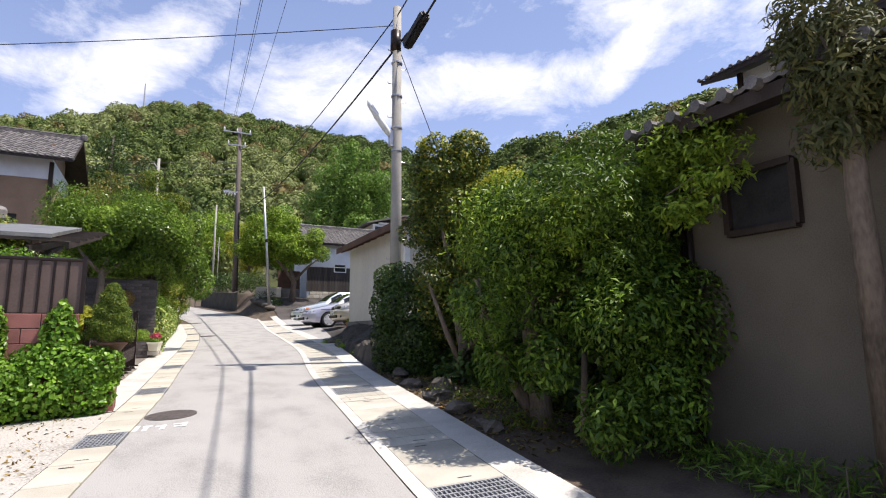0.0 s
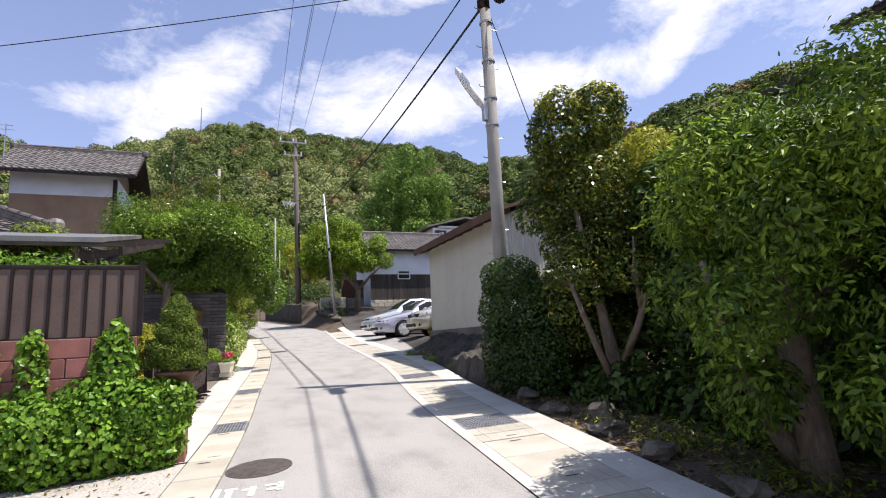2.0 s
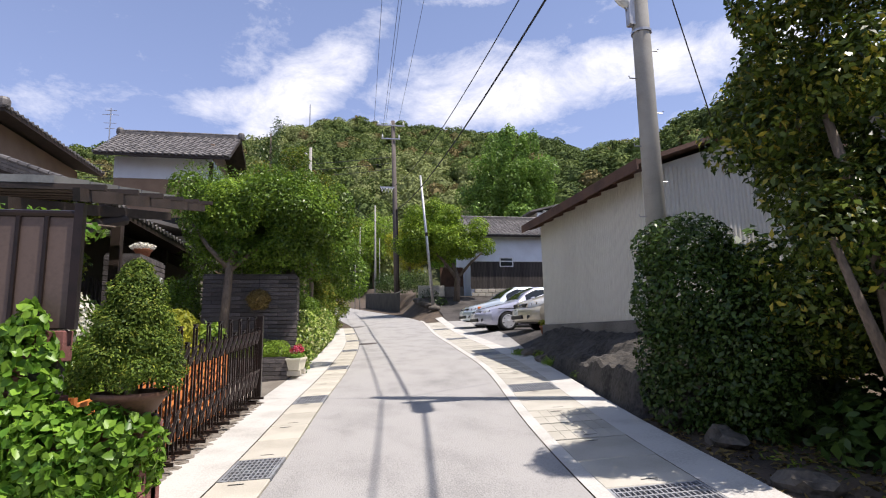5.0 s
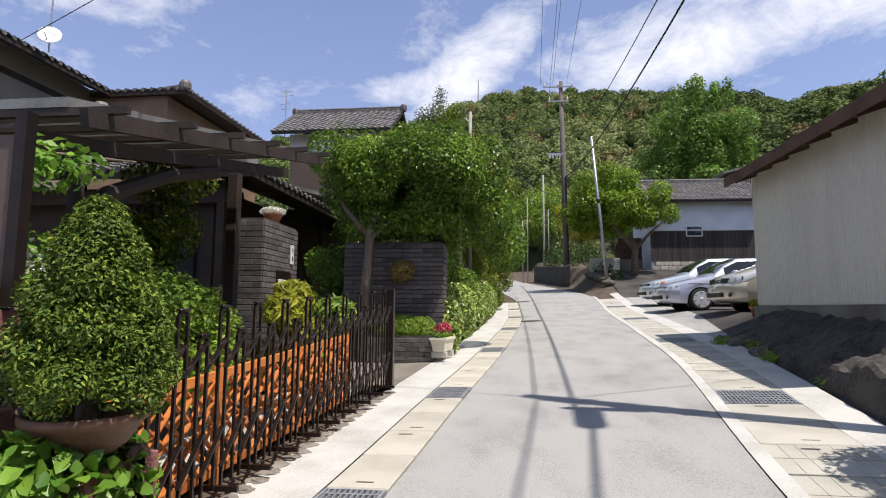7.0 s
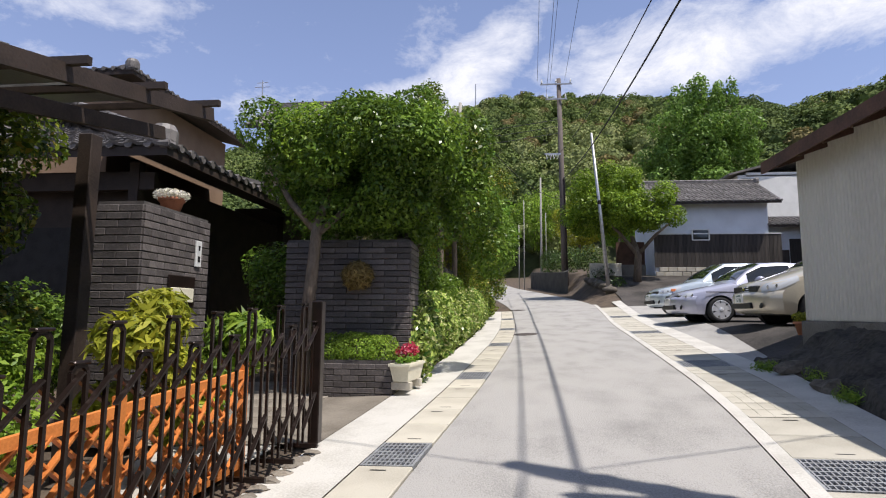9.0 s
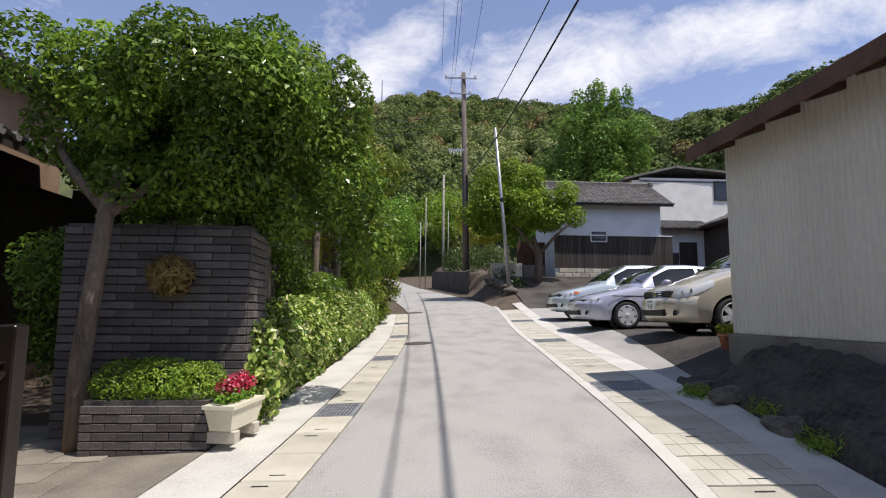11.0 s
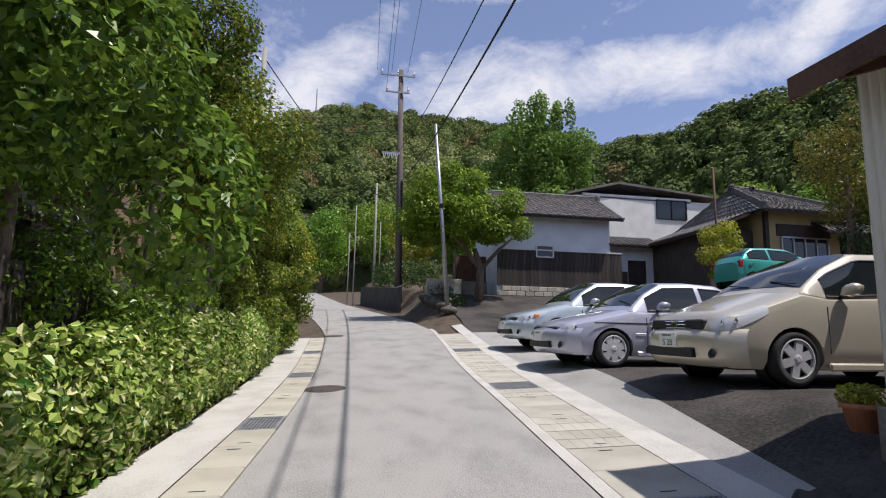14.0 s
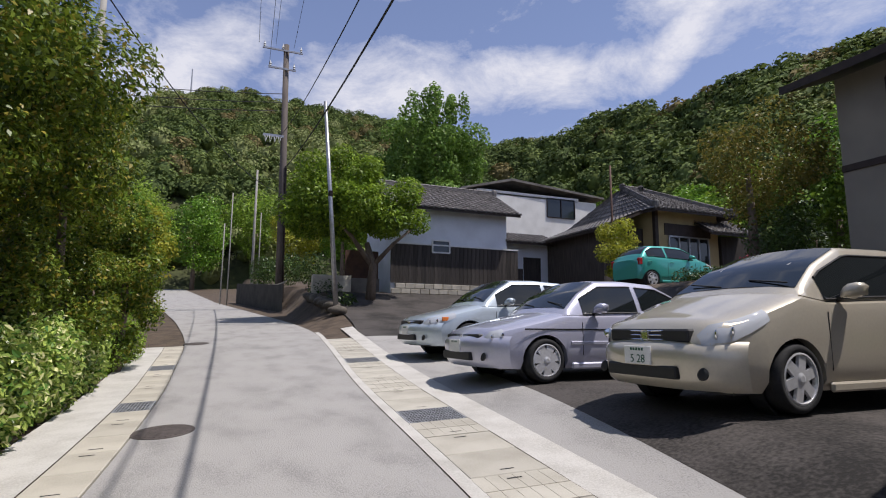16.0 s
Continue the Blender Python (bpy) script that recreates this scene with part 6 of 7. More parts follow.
tree("glossy_shrub", (4.7, 8.3, 0.66), [([(0.05, -0.1, -0.1), (0.0, -0.1, 0.5), (-0.2, -0.15, 1.3), (-0.35, 0, 2.6)], [0.13, 0.10, 0.06, 0.03]), ([(-0.05, -0.15, 0.2), (-0.4, -0.25, 0.8), (-0.75, -0.3, 1.6)], [0.06, 0.045, 0.025]), ([(0.05, -0.1, 0.4), (0.1, -0.5, 1.0), (0.15, -0.6, 1.35), (0.5, -0.7, 1.5), (0.85, -0.8, 1.25)], [0.06, 0.05, 0.045, 0.03, 0.015]), ([(0.12, -0.55, 1.2), (0.02, -0.6, 1.6), (0.1, -0.55, 2.1)], [0.04, 0.03, 0.015])],
     lumps(30, 0.5, 0.25, 2.65, 1.4, 0.9, 1.25, 0.40, 5, inner=0.55) + lumps(6, -0.55, 0, 3.7, 0.22, 0.22, 0.35, 0.30, 6) + lumps(6, 0.15, 0, 3.9, 0.22, 0.22, 0.35, 0.30, 8) + lumps(14, -0.15, -0.2, 1.75, 0.75, 0.45, 0.45, 0.28, 16, inner=0.4) + lumps(22, 0.45, 0.55, 1.25, 1.3, 0.45, 0.95, 0.36, 15, inner=0.4), 60000, 0.072, LEAF_GLOSSY, "tall glossy evergreen shrub with yellow shoots", "shrub", shape=0.48, depth=0.4,
     extra=((lumps(14, 0.55, 0.1, 3.25, 1.25, 0.8, 0.7, 0.34, 25, low=0.15, inner=0.8) + [(-0.55, -0.05, 4.0, 0.3, 0.3, 0.22), (0.15, -0.05, 4.2, 0.3, 0.3, 0.22)], 9000, 0.062, LEAF_YELLOW),))
tree("clipped_hedge", (4.25, 9.95, 0.75), [([(0, 0, -0.1), (0, 0, 1.2)], [0.05, 0.03])],
     [(0.0, 0, 0.55, 0.52, 0.62, 0.7), (0.0, 0, 1.25, 0.55, 0.62, 0.65), (0.0, 0.1, 1.75, 0.45, 0.5, 0.35), (0.1, -0.6, 0.8, 0.45, 0.5, 0.8), (0.0, 0.0, 0.9, 0.4, 0.45, 0.8)], 26000, 0.06, LEAF_HEDGE, "dark green clipped hedge column by the pole", "hedge", shape=0.55, depth=0.4)
tree("undergrowth", (5.4, 6.5, 0.5), [([(0, 0, -0.2), (0, 0, 1.2)], [0.05, 0.02])],
     [(0.2 * math.sin(i * 1.9), -2.1 + 0.62 * i, 0.55 + 0.9 * (i % 2), 0.55, 0.55, 0.75) for i in range(11)] + [(-0.75 + 0.1 * (i % 3), -2.2 + 0.6 * i, 0.3, 0.42, 0.42, 0.42) for i in range(10)] + [(1.1 + 0.2 * math.sin(i * 2.7), -2.4 + 0.75 * i, 1.0 + 0.75 * (i % 3), 0.65, 0.65, 0.85) for i in range(10)] + [(0.3, -2.0 + 0.9 * i, 2.3, 0.6, 0.6, 0.5) for i in range(6)] + [(-0.15 + 0.5 * (i % 2), -1.4 + 0.55 * i, 2.5 + 0.25 * (i % 3), 0.6, 0.6, 0.5) for i in range(7)], 42000, 0.13, LEAF_HEDGE, "dark tangled undergrowth behind the roadside shrubs", "undergrowth", shape=0.5, depth=0.6)
tree("lower_branches", (3.8, 4.15, 0.38), [([(0.1, 0.2, -0.1), (0.15, 0.2, 0.9)], [0.05, 0.03])],
     [(-0.30, -0.6, 0.35, 0.25, 0.32, 0.3), (0.25, -0.7, 0.5, 0.4, 0.3, 0.4), (-0.42, 0.1, 0.8, 0.25, 0.3, 0.3), (0.5, -0.3, 0.6, 0.4, 0.3, 0.5), (-0.35, 1.0, 0.75, 0.25, 0.35, 0.3), (0.1, -0.4, 1.2, 0.5, 0.5, 0.4), (0.7, -0.5, 1.2, 0.5, 0.4, 0.6)], 9000, 0.085, LEAF_MAPLE, "low leafy maple branches hanging to the ground", "shrub", shape=0.36, droop=0.8, up=0.6, depth=0.6)
tree("low_weeds", (3.7, 6.4, 0.45), [([(0, 0, -0.05), (0, 0.02, 0.3)], [0.01, 0.005])],
     [(0.1, -1.2, 0.05, 0.4, 0.5, 0.16), (0.2, 0.0, 0.1, 0.35, 0.5, 0.22), (0.25, 1.0, 0.1, 0.3, 0.6, 0.2), (0.6, -0.6, 0.2, 0.4, 0.5, 0.3), (0.5, 2.4, 0.1, 0.3, 0.5, 0.22)], 3800, 0.06, LEAF_LANE, "straggling green weeds under the shrubs", "weeds", shape=0.3, depth=0.9)
tree("cypress", (4.5, 2.05, 0.4), [([(0.1, 0, 0), (0.05, 0, 2.0), (0.1, 0, 4.5)], [0.10, 0.08, 0.03]), ([(0.07, 0, 2.2), (-0.1, -0.1, 2.8), (-0.2, 0.0, 3.2)], [0.04, 0.03, 0.01])],
     lumps(16, 0.12, 0.0, 3.0, 0.32, 0.4, 1.0, 0.26, 31, inner=0.4), 11000, 0.10, leaf_material("brown_green_cypress", (0.16, 0.15, 0.05), (0.05, 0.07, 0.025), gloss=0.7, through_light=0.2), "shaggy brownish cypress against the house", shape=0.22, droop=0.8, depth=0.8)
tree("grass_tufts", (4.3, 2.2, 0.36), [([(0, 0, -0.05), (0, 0, 0.2)], [0.008, 0.004])],
     [(0.0, 0.6, 0.02, 0.4, 0.7, 0.2), (0.3, -0.6, 0.02, 0.4, 0.8, 0.3), (0.2, 1.3, 0.0, 0.4, 0.4, 0.12)], 3000, 0.12, LEAF_DARK, "dark grass along the foot of the house wall", "grass", shape=0.12, up=0.0, depth=0.9)

litter = thing("leaf_litter", (4.2, 6.8, 0.5), "dry brown leaf litter under the shrubs", "leaf litter", kind="stuff")
pl_ = np.array([(rng.uniform(-1.0, 1.4), rng.uniform(-2.6, 3.6)) for _ in range(3200)])
pl_ = np.array([q for q in pl_ if 4.2 + q[0] > right_x(6.8 + q[1]) + 1.17])
lz = np.array([land(4.2 + a, 6.8 + b) - 0.5 - 0.015 for a, b in pl_])
part("litter", leaf_blades("litter", np.c_[pl_, lz], np.tile([[0.0, 0.0, 1.0]], (len(pl_), 1)), 0.07, STRAW, 0.45, 0.8, 0.4), STRAW, litter)
near_house = thing("roadside_house", (5, 0, 0.3), "grey plaster house with dark timber eaves, in shade", "house")
# wall colour includes the shade of the tree and the eave
put("wall", bx(4.9, 9.5, -8, 3.82, 0.1, 3.45), PLASTER_SAND, near_house, "sand plaster wall, colour darkened for tree and eave shade")
put("post", bx(4.86, 4.95, 3.78, 3.9, 0.2, 3.4), WOOD_BROWN, near_house)
put("downpipe", tb([(4.83, 3.72, 0.3), (4.83, 3.72, 3.3)], 0.035, 8), GATE_METAL, near_house)
# pane coloured black for the unlit room behind
window(near_house, (4.89, 2.66), (4.89, 3.3), 2.36, 2.92, (-1, 0), WOOD_BROWN, 1, HOLLOW_SHADE)
roof_slope(near_house, (4.45, -8, 3.42), (4.45, 4.0, 3.42), (7.2, -8, 4.2), (7.2, 4.0, 4.2))
back_house = thing("two_storey_house", (14, 6, 1), "two-storey plaster house with a tiled roof behind the shrubs", "house")
put("wall", bx(15.6, 24, -6, 10.2, 0.8, 9.3), PLASTER_WHITE, back_house)
for y in (10.1, 8.2, 6.3):
    put("post", bx(15.5, 15.62, y - 0.07, y + 0.07, 5, 9.3), WOOD_BROWN, back_house)
roof_slope(back_house, (14.8, -6, 9.15), (14.8, 10.9, 9.15), (20, -6, 11.2), (20, 10.9, 11.2))
roof_slope(back_house, (13.9, -6, 6.3), (13.9, 11.2, 6.3), (15.6, -6, 7.1), (15.6, 11.2, 7.1))

# left garden
tree("ivy_bank", (-1.4, 8.42, 0.45), [([(0.9, 0.1, 0), (0.6, 0.12, 0.4), (0.2, 0.12, 0.6)], [0.02, 0.015, 0.01])],
     [(-5.2 + 0.42 * i, 0.0 + 0.05 * (i % 3), 0.34 + 0.05 * (i % 2), 0.36, 0.22, 0.40) for i in range(15)] + [(-0.72, 0.13, 0.95, 0.15, 0.08, 0.45), (-0.30, 0.13, 0.95, 0.13, 0.08, 0.43), (0.38, 0.12, 0.95, 0.20, 0.12, 0.48), (0.80, 0.12, 0.45, 0.24, 0.24, 0.36), (0.86, 0.10, 0.66, 0.26, 0.20, 0.22), (0.62, 0.02, 0.62, 0.22, 0.16, 0.26), (0.95, 0.30, 0.55, 0.16, 0.20, 0.24), (0.75, 0.5, 0.45, 0.22, 0.25, 0.38), (0.3, 0.08, 0.6, 0.4, 0.16, 0.35)],
     34000, 0.062, LEAF_IVY, "bright green ivy covering the block wall", "ivy", shape=0.8, up=0.2, depth=0.45, oval=True)
con = thing("conifer", (-0.47, 8.64, 1.33), "bushy conical dwarf conifer in a brown clay bowl", "shrub")
part("trunk", tb([(0, 0, 0.0), (0, 0, 0.8)], [0.04, 0.015], 8), BARK, con)
cone = [((0.21 + 0.035 * math.sin(k * 5.1)) * math.cos(k * 2.4) * (1.03 - h ** 1.6), (0.21 + 0.035 * math.sin(k * 5.1)) * math.sin(k * 2.4) * (1.03 - h ** 1.6), 0.11 + 0.67 * h, 0.075 + 0.025 * math.sin(k * 3.3), 0.075 + 0.025 * math.sin(k * 3.3), 0.075) for k, h in enumerate(np.linspace(0.0, 1.0, 84))]
part("crown", leaves("crown", cone + [(0, 0, 0.3, 0.2, 0.2, 0.2), (0, 0, 0.5, 0.14, 0.14, 0.2)], 46000, 0.024, LEAF_CONIFER, shape=0.4, depth=0.6, up=0.8, thin=False), LEAF_CONIFER, con)
BOWL_CLAY = material("brown_glazed_clay", (0.15, 0.075, 0.045), (0.085, 0.042, 0.027), 0.6, scale=8, fine=80, bump=0.1)
part("bowl", lathe(bmesh.new(), [(0.10, -0.10), (0.14, -0.07), (0.185, 0.0), (0.21, 0.02), (0.21, 0.045), (0.19, 0.045), (0.17, 0.02), (0.02, 0.01)], 24), BOWL_CLAY, con, "brown clay bowl", smooth=True)
tree("garden_tree", (-1.28, 15.62, 0.95), [([(0.0, 0.0, -0.1), (-0.03, 0, 0.6), (0.02, 0.02, 1.3), (0.05, 0.1, 2.1), (0.3, 0.3, 3.0)], [0.105, 0.085, 0.08, 0.07, 0.035]), ([(0.05, 0.08, 2.0), (-0.35, 0.2, 2.4), (-0.7, 0.3, 2.9)], [0.06, 0.045, 0.02]), ([(0.04, 0.08, 1.95), (0.5, 0.25, 2.4), (1.1, 0.4, 2.9)], [0.055, 0.04, 0.02])],
     lumps(46, 0.72, 0.4, 2.9, 1.4, 1.25, 0.62, 0.42, 9, -0.75, 0.5) + [(-0.75, 0.1, 3.45, 0.34, 0.34, 0.38), (-0.3, 0.2, 3.4, 0.4, 0.35, 0.3), (1.3, 0.4, 3.6, 0.38, 0.36, 0.45), (0.9, 0.5, 3.5, 0.4, 0.35, 0.35), (2.0, 0.9, 3.3, 0.36, 0.38, 0.6), (1.0, 0.2, 2.35, 0.6, 0.5, 0.3), (0.3, 0.3, 2.3, 0.5, 0.5, 0.28), (2.0, 1.0, 2.5, 0.45, 0.5, 0.5), (2.3, 1.5, 2.0, 0.4, 0.5, 0.5), (1.4, 0.9, 2.2, 0.45, 0.45, 0.35)], 76000, 0.075, LEAF_DARK, "round-headed glossy evergreen garden tree", shape=0.48, depth=0.32,
     extra=((lumps(12, 0.72, 0.4, 3.2, 1.35, 1.2, 0.45, 0.36, 29, 0.0, 0.75), 6000, 0.07, LEAF_LIGHT),))
tree("ivy_hedge", (0.0, 16.6, 0.97), [([(0.0, 0.1, -0.05), (0.02, 0.1, 0.5)], [0.02, 0.01])],
     [(left_x(16.8 + 0.45 * i) - 1.22 + 0.06 * math.sin(i * 1.7), 0.2 + 0.45 * i, 0.56 + 0.028 * i + 0.04 * math.sin(i * 2.3), 0.34, 0.40, 0.60) for i in range(22)] + [(0.02, -0.28, 0.48, 0.26, 0.34, 0.5)], 40000, 0.085, LEAF_VARIEGATED, "long hedge of pale variegated ivy", "hedge", shape=0.62, up=0.5, depth=0.8, loose=0.75, oval=True, split=True)
tree("round_shrub", (0.28, 27.6, 1.62), [([(0, 0, -0.1), (0, 0, 0.4)], [0.04, 0.02])], [(0, 0, 0.5, 0.5, 0.9, 0.55), (0.05, 1.2, 0.55, 0.5, 0.8, 0.55)], 9000, 0.05, LEAF_LIGHT, "rounded light green shrub at the hedge's end", "shrub", shape=0.5)
tree("box_hedge", (-0.64, 15.68, 1.3), [([(0, 0, -0.05), (0, 0, 0.2)], [0.02, 0.01])], [(-0.3, 0, 0.12, 0.26, 0.28, 0.2), (0, 0, 0.14, 0.3, 0.28, 0.2), (0.3, 0, 0.12, 0.24, 0.27, 0.19)], 9000, 0.032, LEAF_LIGHT, "clipped bright green box in the planter", "hedge", shape=0.5)
for n_, x, y, z, sx, sy, sz, cnt, sz_l, mt, lb in (
        ("bamboo_grass", -1.35, 12.6, 0.75, 0.32, 0.7, 1.1, 4600, 0.14, LEAF_YELLOW, "yellow-green dwarf bamboo behind the gate"),
        ("fern_clump", -1.25, 13.5, 0.8, 0.3, 0.4, 0.95, 3600, 0.15, LEAF_LIGHT, "feathery ferns beside the brick pier"),
        ("flowering_shrub", -2.0, 10.9, 0.9, 0.5, 0.5, 0.9, 5000, 0.06, LEAF_DARK, "dark green shrub beneath the pergola"),
        ("flowering_shrub", -2.75, 12.3, 0.8, 0.6, 0.6, 1.9, 12000, 0.07, LEAF_LANE, "climbing green shrub at the pergola"),
        ("flowering_shrub", -3.2, 13.8, 0.8, 0.5, 0.6, 1.0, 5000, 0.06, LEAF_DARK, "dark shrub before the farmhouse"),
        ("flowering_shrub", -1.75, 11.5, 0.7, 0.4, 0.8, 0.85, 9000, 0.05, LEAF_LIGHT, "low green shrubs behind the lattice"),
        ("flowering_shrub", -2.2, 16.9, 0.95, 0.5, 0.5, 1.3, 7000, 0.06, LEAF_DARK, "tall dark shrub beside the screen wall")):
    tree(n_, (x, y, z), [([(0, 0, -0.2), (0, 0, sz)], [0.025, 0.01])], lumps(9, 0, 0, sz * 0.75, sx, sy, sz * 0.75, min(sx, sy) * 0.6, int(cnt + x * 10), inner=0.3), cnt, sz_l, mt, lb, "shrub", shape=0.25 if sz_l > 0.1 else 0.5, depth=0.7)
tree("white_rose", (-1.25, 9.15, 1.3), [([(0, 0, -0.6), (0, 0, 0.6)], [0.02, 0.01])], lumps(7, 0, 0, 0.45, 0.25, 0.25, 0.45, 0.2, 51), 3000, 0.05, LEAF_IVY, "white flowering rose on the pergola post", "shrub", shape=0.6, depth=0.7,
     extra=((lumps(8, 0.05, -0.05, 0.5, 0.25, 0.25, 0.4, 0.12, 52), 700, 0.045, PETAL_WHITE),))
tree("climbing_vine", (-1.2, 9.1, 2.42), [([(-0.4, 0, 0), (0.0, 0.1, 0.1), (0.3, 0.3, 0.1)], [0.012, 0.01, 0.006])], [(-0.6, 0, 0.1, 0.4, 0.3, 0.14), (0.0, 0.0, 0.02, 0.3, 0.25, 0.12), (-1.4, 0, 0.15, 0.5, 0.3, 0.2), (-2.4, 0.1, 0.3, 0.7, 0.4, 0.4)], 3600, 0.06, LEAF_IVY, "green climber trailing over the fence", "climber", shape=0.6, depth=0.8)

# the planted edge further up on the left
k = 0
for x, y, h, r, cnt, mt, lb in ((-0.55, 18.4, 4.6, 1.0, 17000, LEAF_DARK, "dark evergreen tree behind the fence"), (-0.2, 20.4, 5.4, 1.15, 22000, LEAF_LANE, "dark evergreen tree behind the fence"), (-0.1, 22.6, 4.7, 1.15, 21000, LEAF_LANE, "light green tree behind the fence"),
                         (0.1, 24.8, 3.9, 1.0, 14000, LEAF_LANE, "green tree leaning over the lane"), (0.55, 27.4, 3.0, 0.75, 12000, LEAF_LANE, "clipped green tree at the hedge's end"), (-0.6, 25.6, 4.6, 0.9, 9000, LEAF_YELLOW, "yellow-green tree behind the fence"), (-0.7, 28.3, 5.2, 1.1, 12000, LEAF_BRONZE, "tree with bronze young leaves"), (-0.35, 30.2, 3.6, 1.0, 12000, LEAF_IVY, "leafy green tree by the lane"),
                         (-0.35, 33.2, 3.4, 1.1, 12000, LEAF_YELLOW, "rounded yellow-green tree by the lane"), (-2.4, 21.5, 5.0, 1.5, 14000, LEAF_DARK, "tall evergreen in the garden"), (-1.9, 18.6, 4.7, 1.3, 14000, LEAF_DARK, "tall dark evergreen over the fence"), (-2.6, 25.5, 6.2, 1.5, 11000, LEAF_BRONZE, "tall bronze-leaved tree in the garden"), (-2.9, 33.5, 6.2, 1.7, 9000, LEAF_LIGHT, "tall light green tree in the garden"), (-1.6, 38, 5.0, 1.8, 9000, LEAF_LIGHT, "light green tree by the far lane"), (-3.5, 44, 7, 2.4, 9000, LEAF_IVY, "tall green tree by the far lane"), (-4.8, 54, 8, 3.0, 9000, LEAF_LIGHT, "tall green tree by the far lane")):
    k += 1
    tree("garden_tree", (x, y, land(x, y)), [([(0, 0, -0.1), (0.05, 0, h * 0.4), (0, 0.1, h * 0.8)], [0.09, 0.07, 0.03])],
         lumps(16, 0, 0, h * 0.74, r * 0.9, r * 1.1, h * 0.30, r * 0.46, 70 + k, inner=0.35) + (lumps(6, 0.1, 0, h * 0.3, r * 0.6, r * 0.8, h * 0.2, r * 0.35, 90 + k) if y > 24 and x > -1.5 else []), int(cnt * (1.5 if y < 23 and x > -1 else 1.15)), 0.068 if y < 23 else (0.08 if y < 30 else 0.13), mt, lb, shape=0.48, depth=0.6, tuft=4)
for x, y, z_, n_ in ((-0.25, 19.0, 0.9, 5200), (-0.1, 20.0, 0.75, 4200), (0.12, 23.6, 1.1, 6000), (0.25, 24.9, 1.2, 6000), (0.32, 26.2, 1.3, 6000)):
    tree("garden_shrub", (x, y, land(x, y)), [([(0, 0, -0.1), (0, 0.05, z_ * 1.6)], [0.03, 0.012])], lumps(10, 0.0, 0.0, z_ * 1.35, 0.32, 0.6, z_ * 0.75, 0.26, int(y * 10), inner=0.4), n_, 0.065, LEAF_DARK if y < 21 else LEAF_LANE, "dark leafy shrub against the board fence", "shrub", shape=0.45, depth=0.7)
for i, x in enumerate((0.0, 0.22, 0.44)):
    y = 20.7 + i * 0.8
    b = thing("hanging_basket", (-0.16 + 0.07 * i, y, 2.55), "hanging basket of trailing green plants on the fence", "hanging basket", "hanging baskets")
    part("bowl", lathe(bmesh.new(), [(0.03, -0.20), (0.12, -0.15), (0.17, -0.02), (0.17, 0.0), (0.15, 0.0)], 16), CONCRETE_GREY, b, smooth=True)
    part("plant", leaves("plant", [(0, 0, 0.08, 0.22, 0.24, 0.16)], 1200, 0.07, LEAF_LIGHT, shape=0.25, depth=0.8), LEAF_LIGHT, b)
tree("cedar", (-1.0, 27.0, 1.6), [([(0, 0, -0.1), (0.05, 0, 4), (0, 0, 7.4)], [0.14, 0.10, 0.03])], [(0.35 * math.sin(i * 2.3) * (1 - i / 16), 0.35 * math.cos(i * 2.3) * (1 - i / 16), 4.2 + 0.27 * i, 0.85 - 0.05 * i, 0.85 - 0.05 * i, 0.3) for i in range(13)], 9000, 0.12, LEAF_HEDGE, "dark feathery conifer above the garden trees", shape=0.2, depth=0.8, up=0.0)
tree("cedar", (-3.0, 36, 2.0), [([(0, 0, 0), (0, 0, 11)], [0.2, 0.04])], [(0.5 * math.sin(i * 2.1), 0.5 * math.cos(i * 2.1), 4 + 0.55 * i, 1.5 - 0.085 * i, 1.5 - 0.085 * i, 0.7) for i in range(14)], 12000, 0.2, LEAF_HEDGE, "tall dark cedar behind the gardens", shape=0.25, depth=0.8, droop=0.4)

# pots and small things on the left
fb = thing("flower_box", (0.02, 15.62, 0.98), "cream flower box of red flowers on a low stand", "flower box", turn=-8)
bm = bmesh.new()
for z0, z1, w0, l0, w1, l1 in ((0.10, 0.28, 0.09, 0.26, 0.12, 0.31), (0.28, 0.31, 0.135, 0.325, 0.135, 0.325)):
    lo = [bm.verts.new((sx * w0, sy * l0, z0)) for sx, sy in ((-1, -1), (1, -1), (1, 1), (-1, 1))]
    hi = [bm.verts.new((sx * w1, sy * l1, z1)) for sx, sy in ((-1, -1), (1, -1), (1, 1), (-1, 1))]
    bm.faces.new(lo[::-1])
    bm.faces.new(hi)
    for i in range(4):
        bm.faces.new((lo[i], lo[(i + 1) % 4], hi[(i + 1) % 4], hi[i]))
part("box", bm, PLASTIC_CREAM, fb)
for y in (-0.2, 0.2):
    part("stand", bx(-0.12, 0.12, y - 0.05, y + 0.05, 0.0, 0.095, 0.005), STONE_BASE, fb)
part("foliage", leaves("foliage", [(0, -0.12, 0.36, 0.10, 0.17, 0.08), (0, 0.12, 0.36, 0.10, 0.17, 0.08)], 900, 0.04, LEAF_IVY, shape=0.5, depth=0.8), LEAF_IVY, fb)
part("blossom", leaves("blossom", [(0, -0.14, 0.45, 0.10, 0.12, 0.08), (0.02, 0.05, 0.47, 0.10, 0.12, 0.09), (0, 0.18, 0.45, 0.09, 0.1, 0.08)], 620, 0.032, PETAL_RED, shape=0.8, depth=0.8), PETAL_RED, fb)
pt = thing("flower_pot", (-2.18, 14.0, 2.885), "terracotta pot of white flowers on the brick pier", "flower pot")
part("pot", lathe(bmesh.new(), [(0.08, 0.0), (0.115, 0.12), (0.13, 0.125), (0.13, 0.16), (0.11, 0.16)], 18), TERRACOTTA, pt, smooth=True)
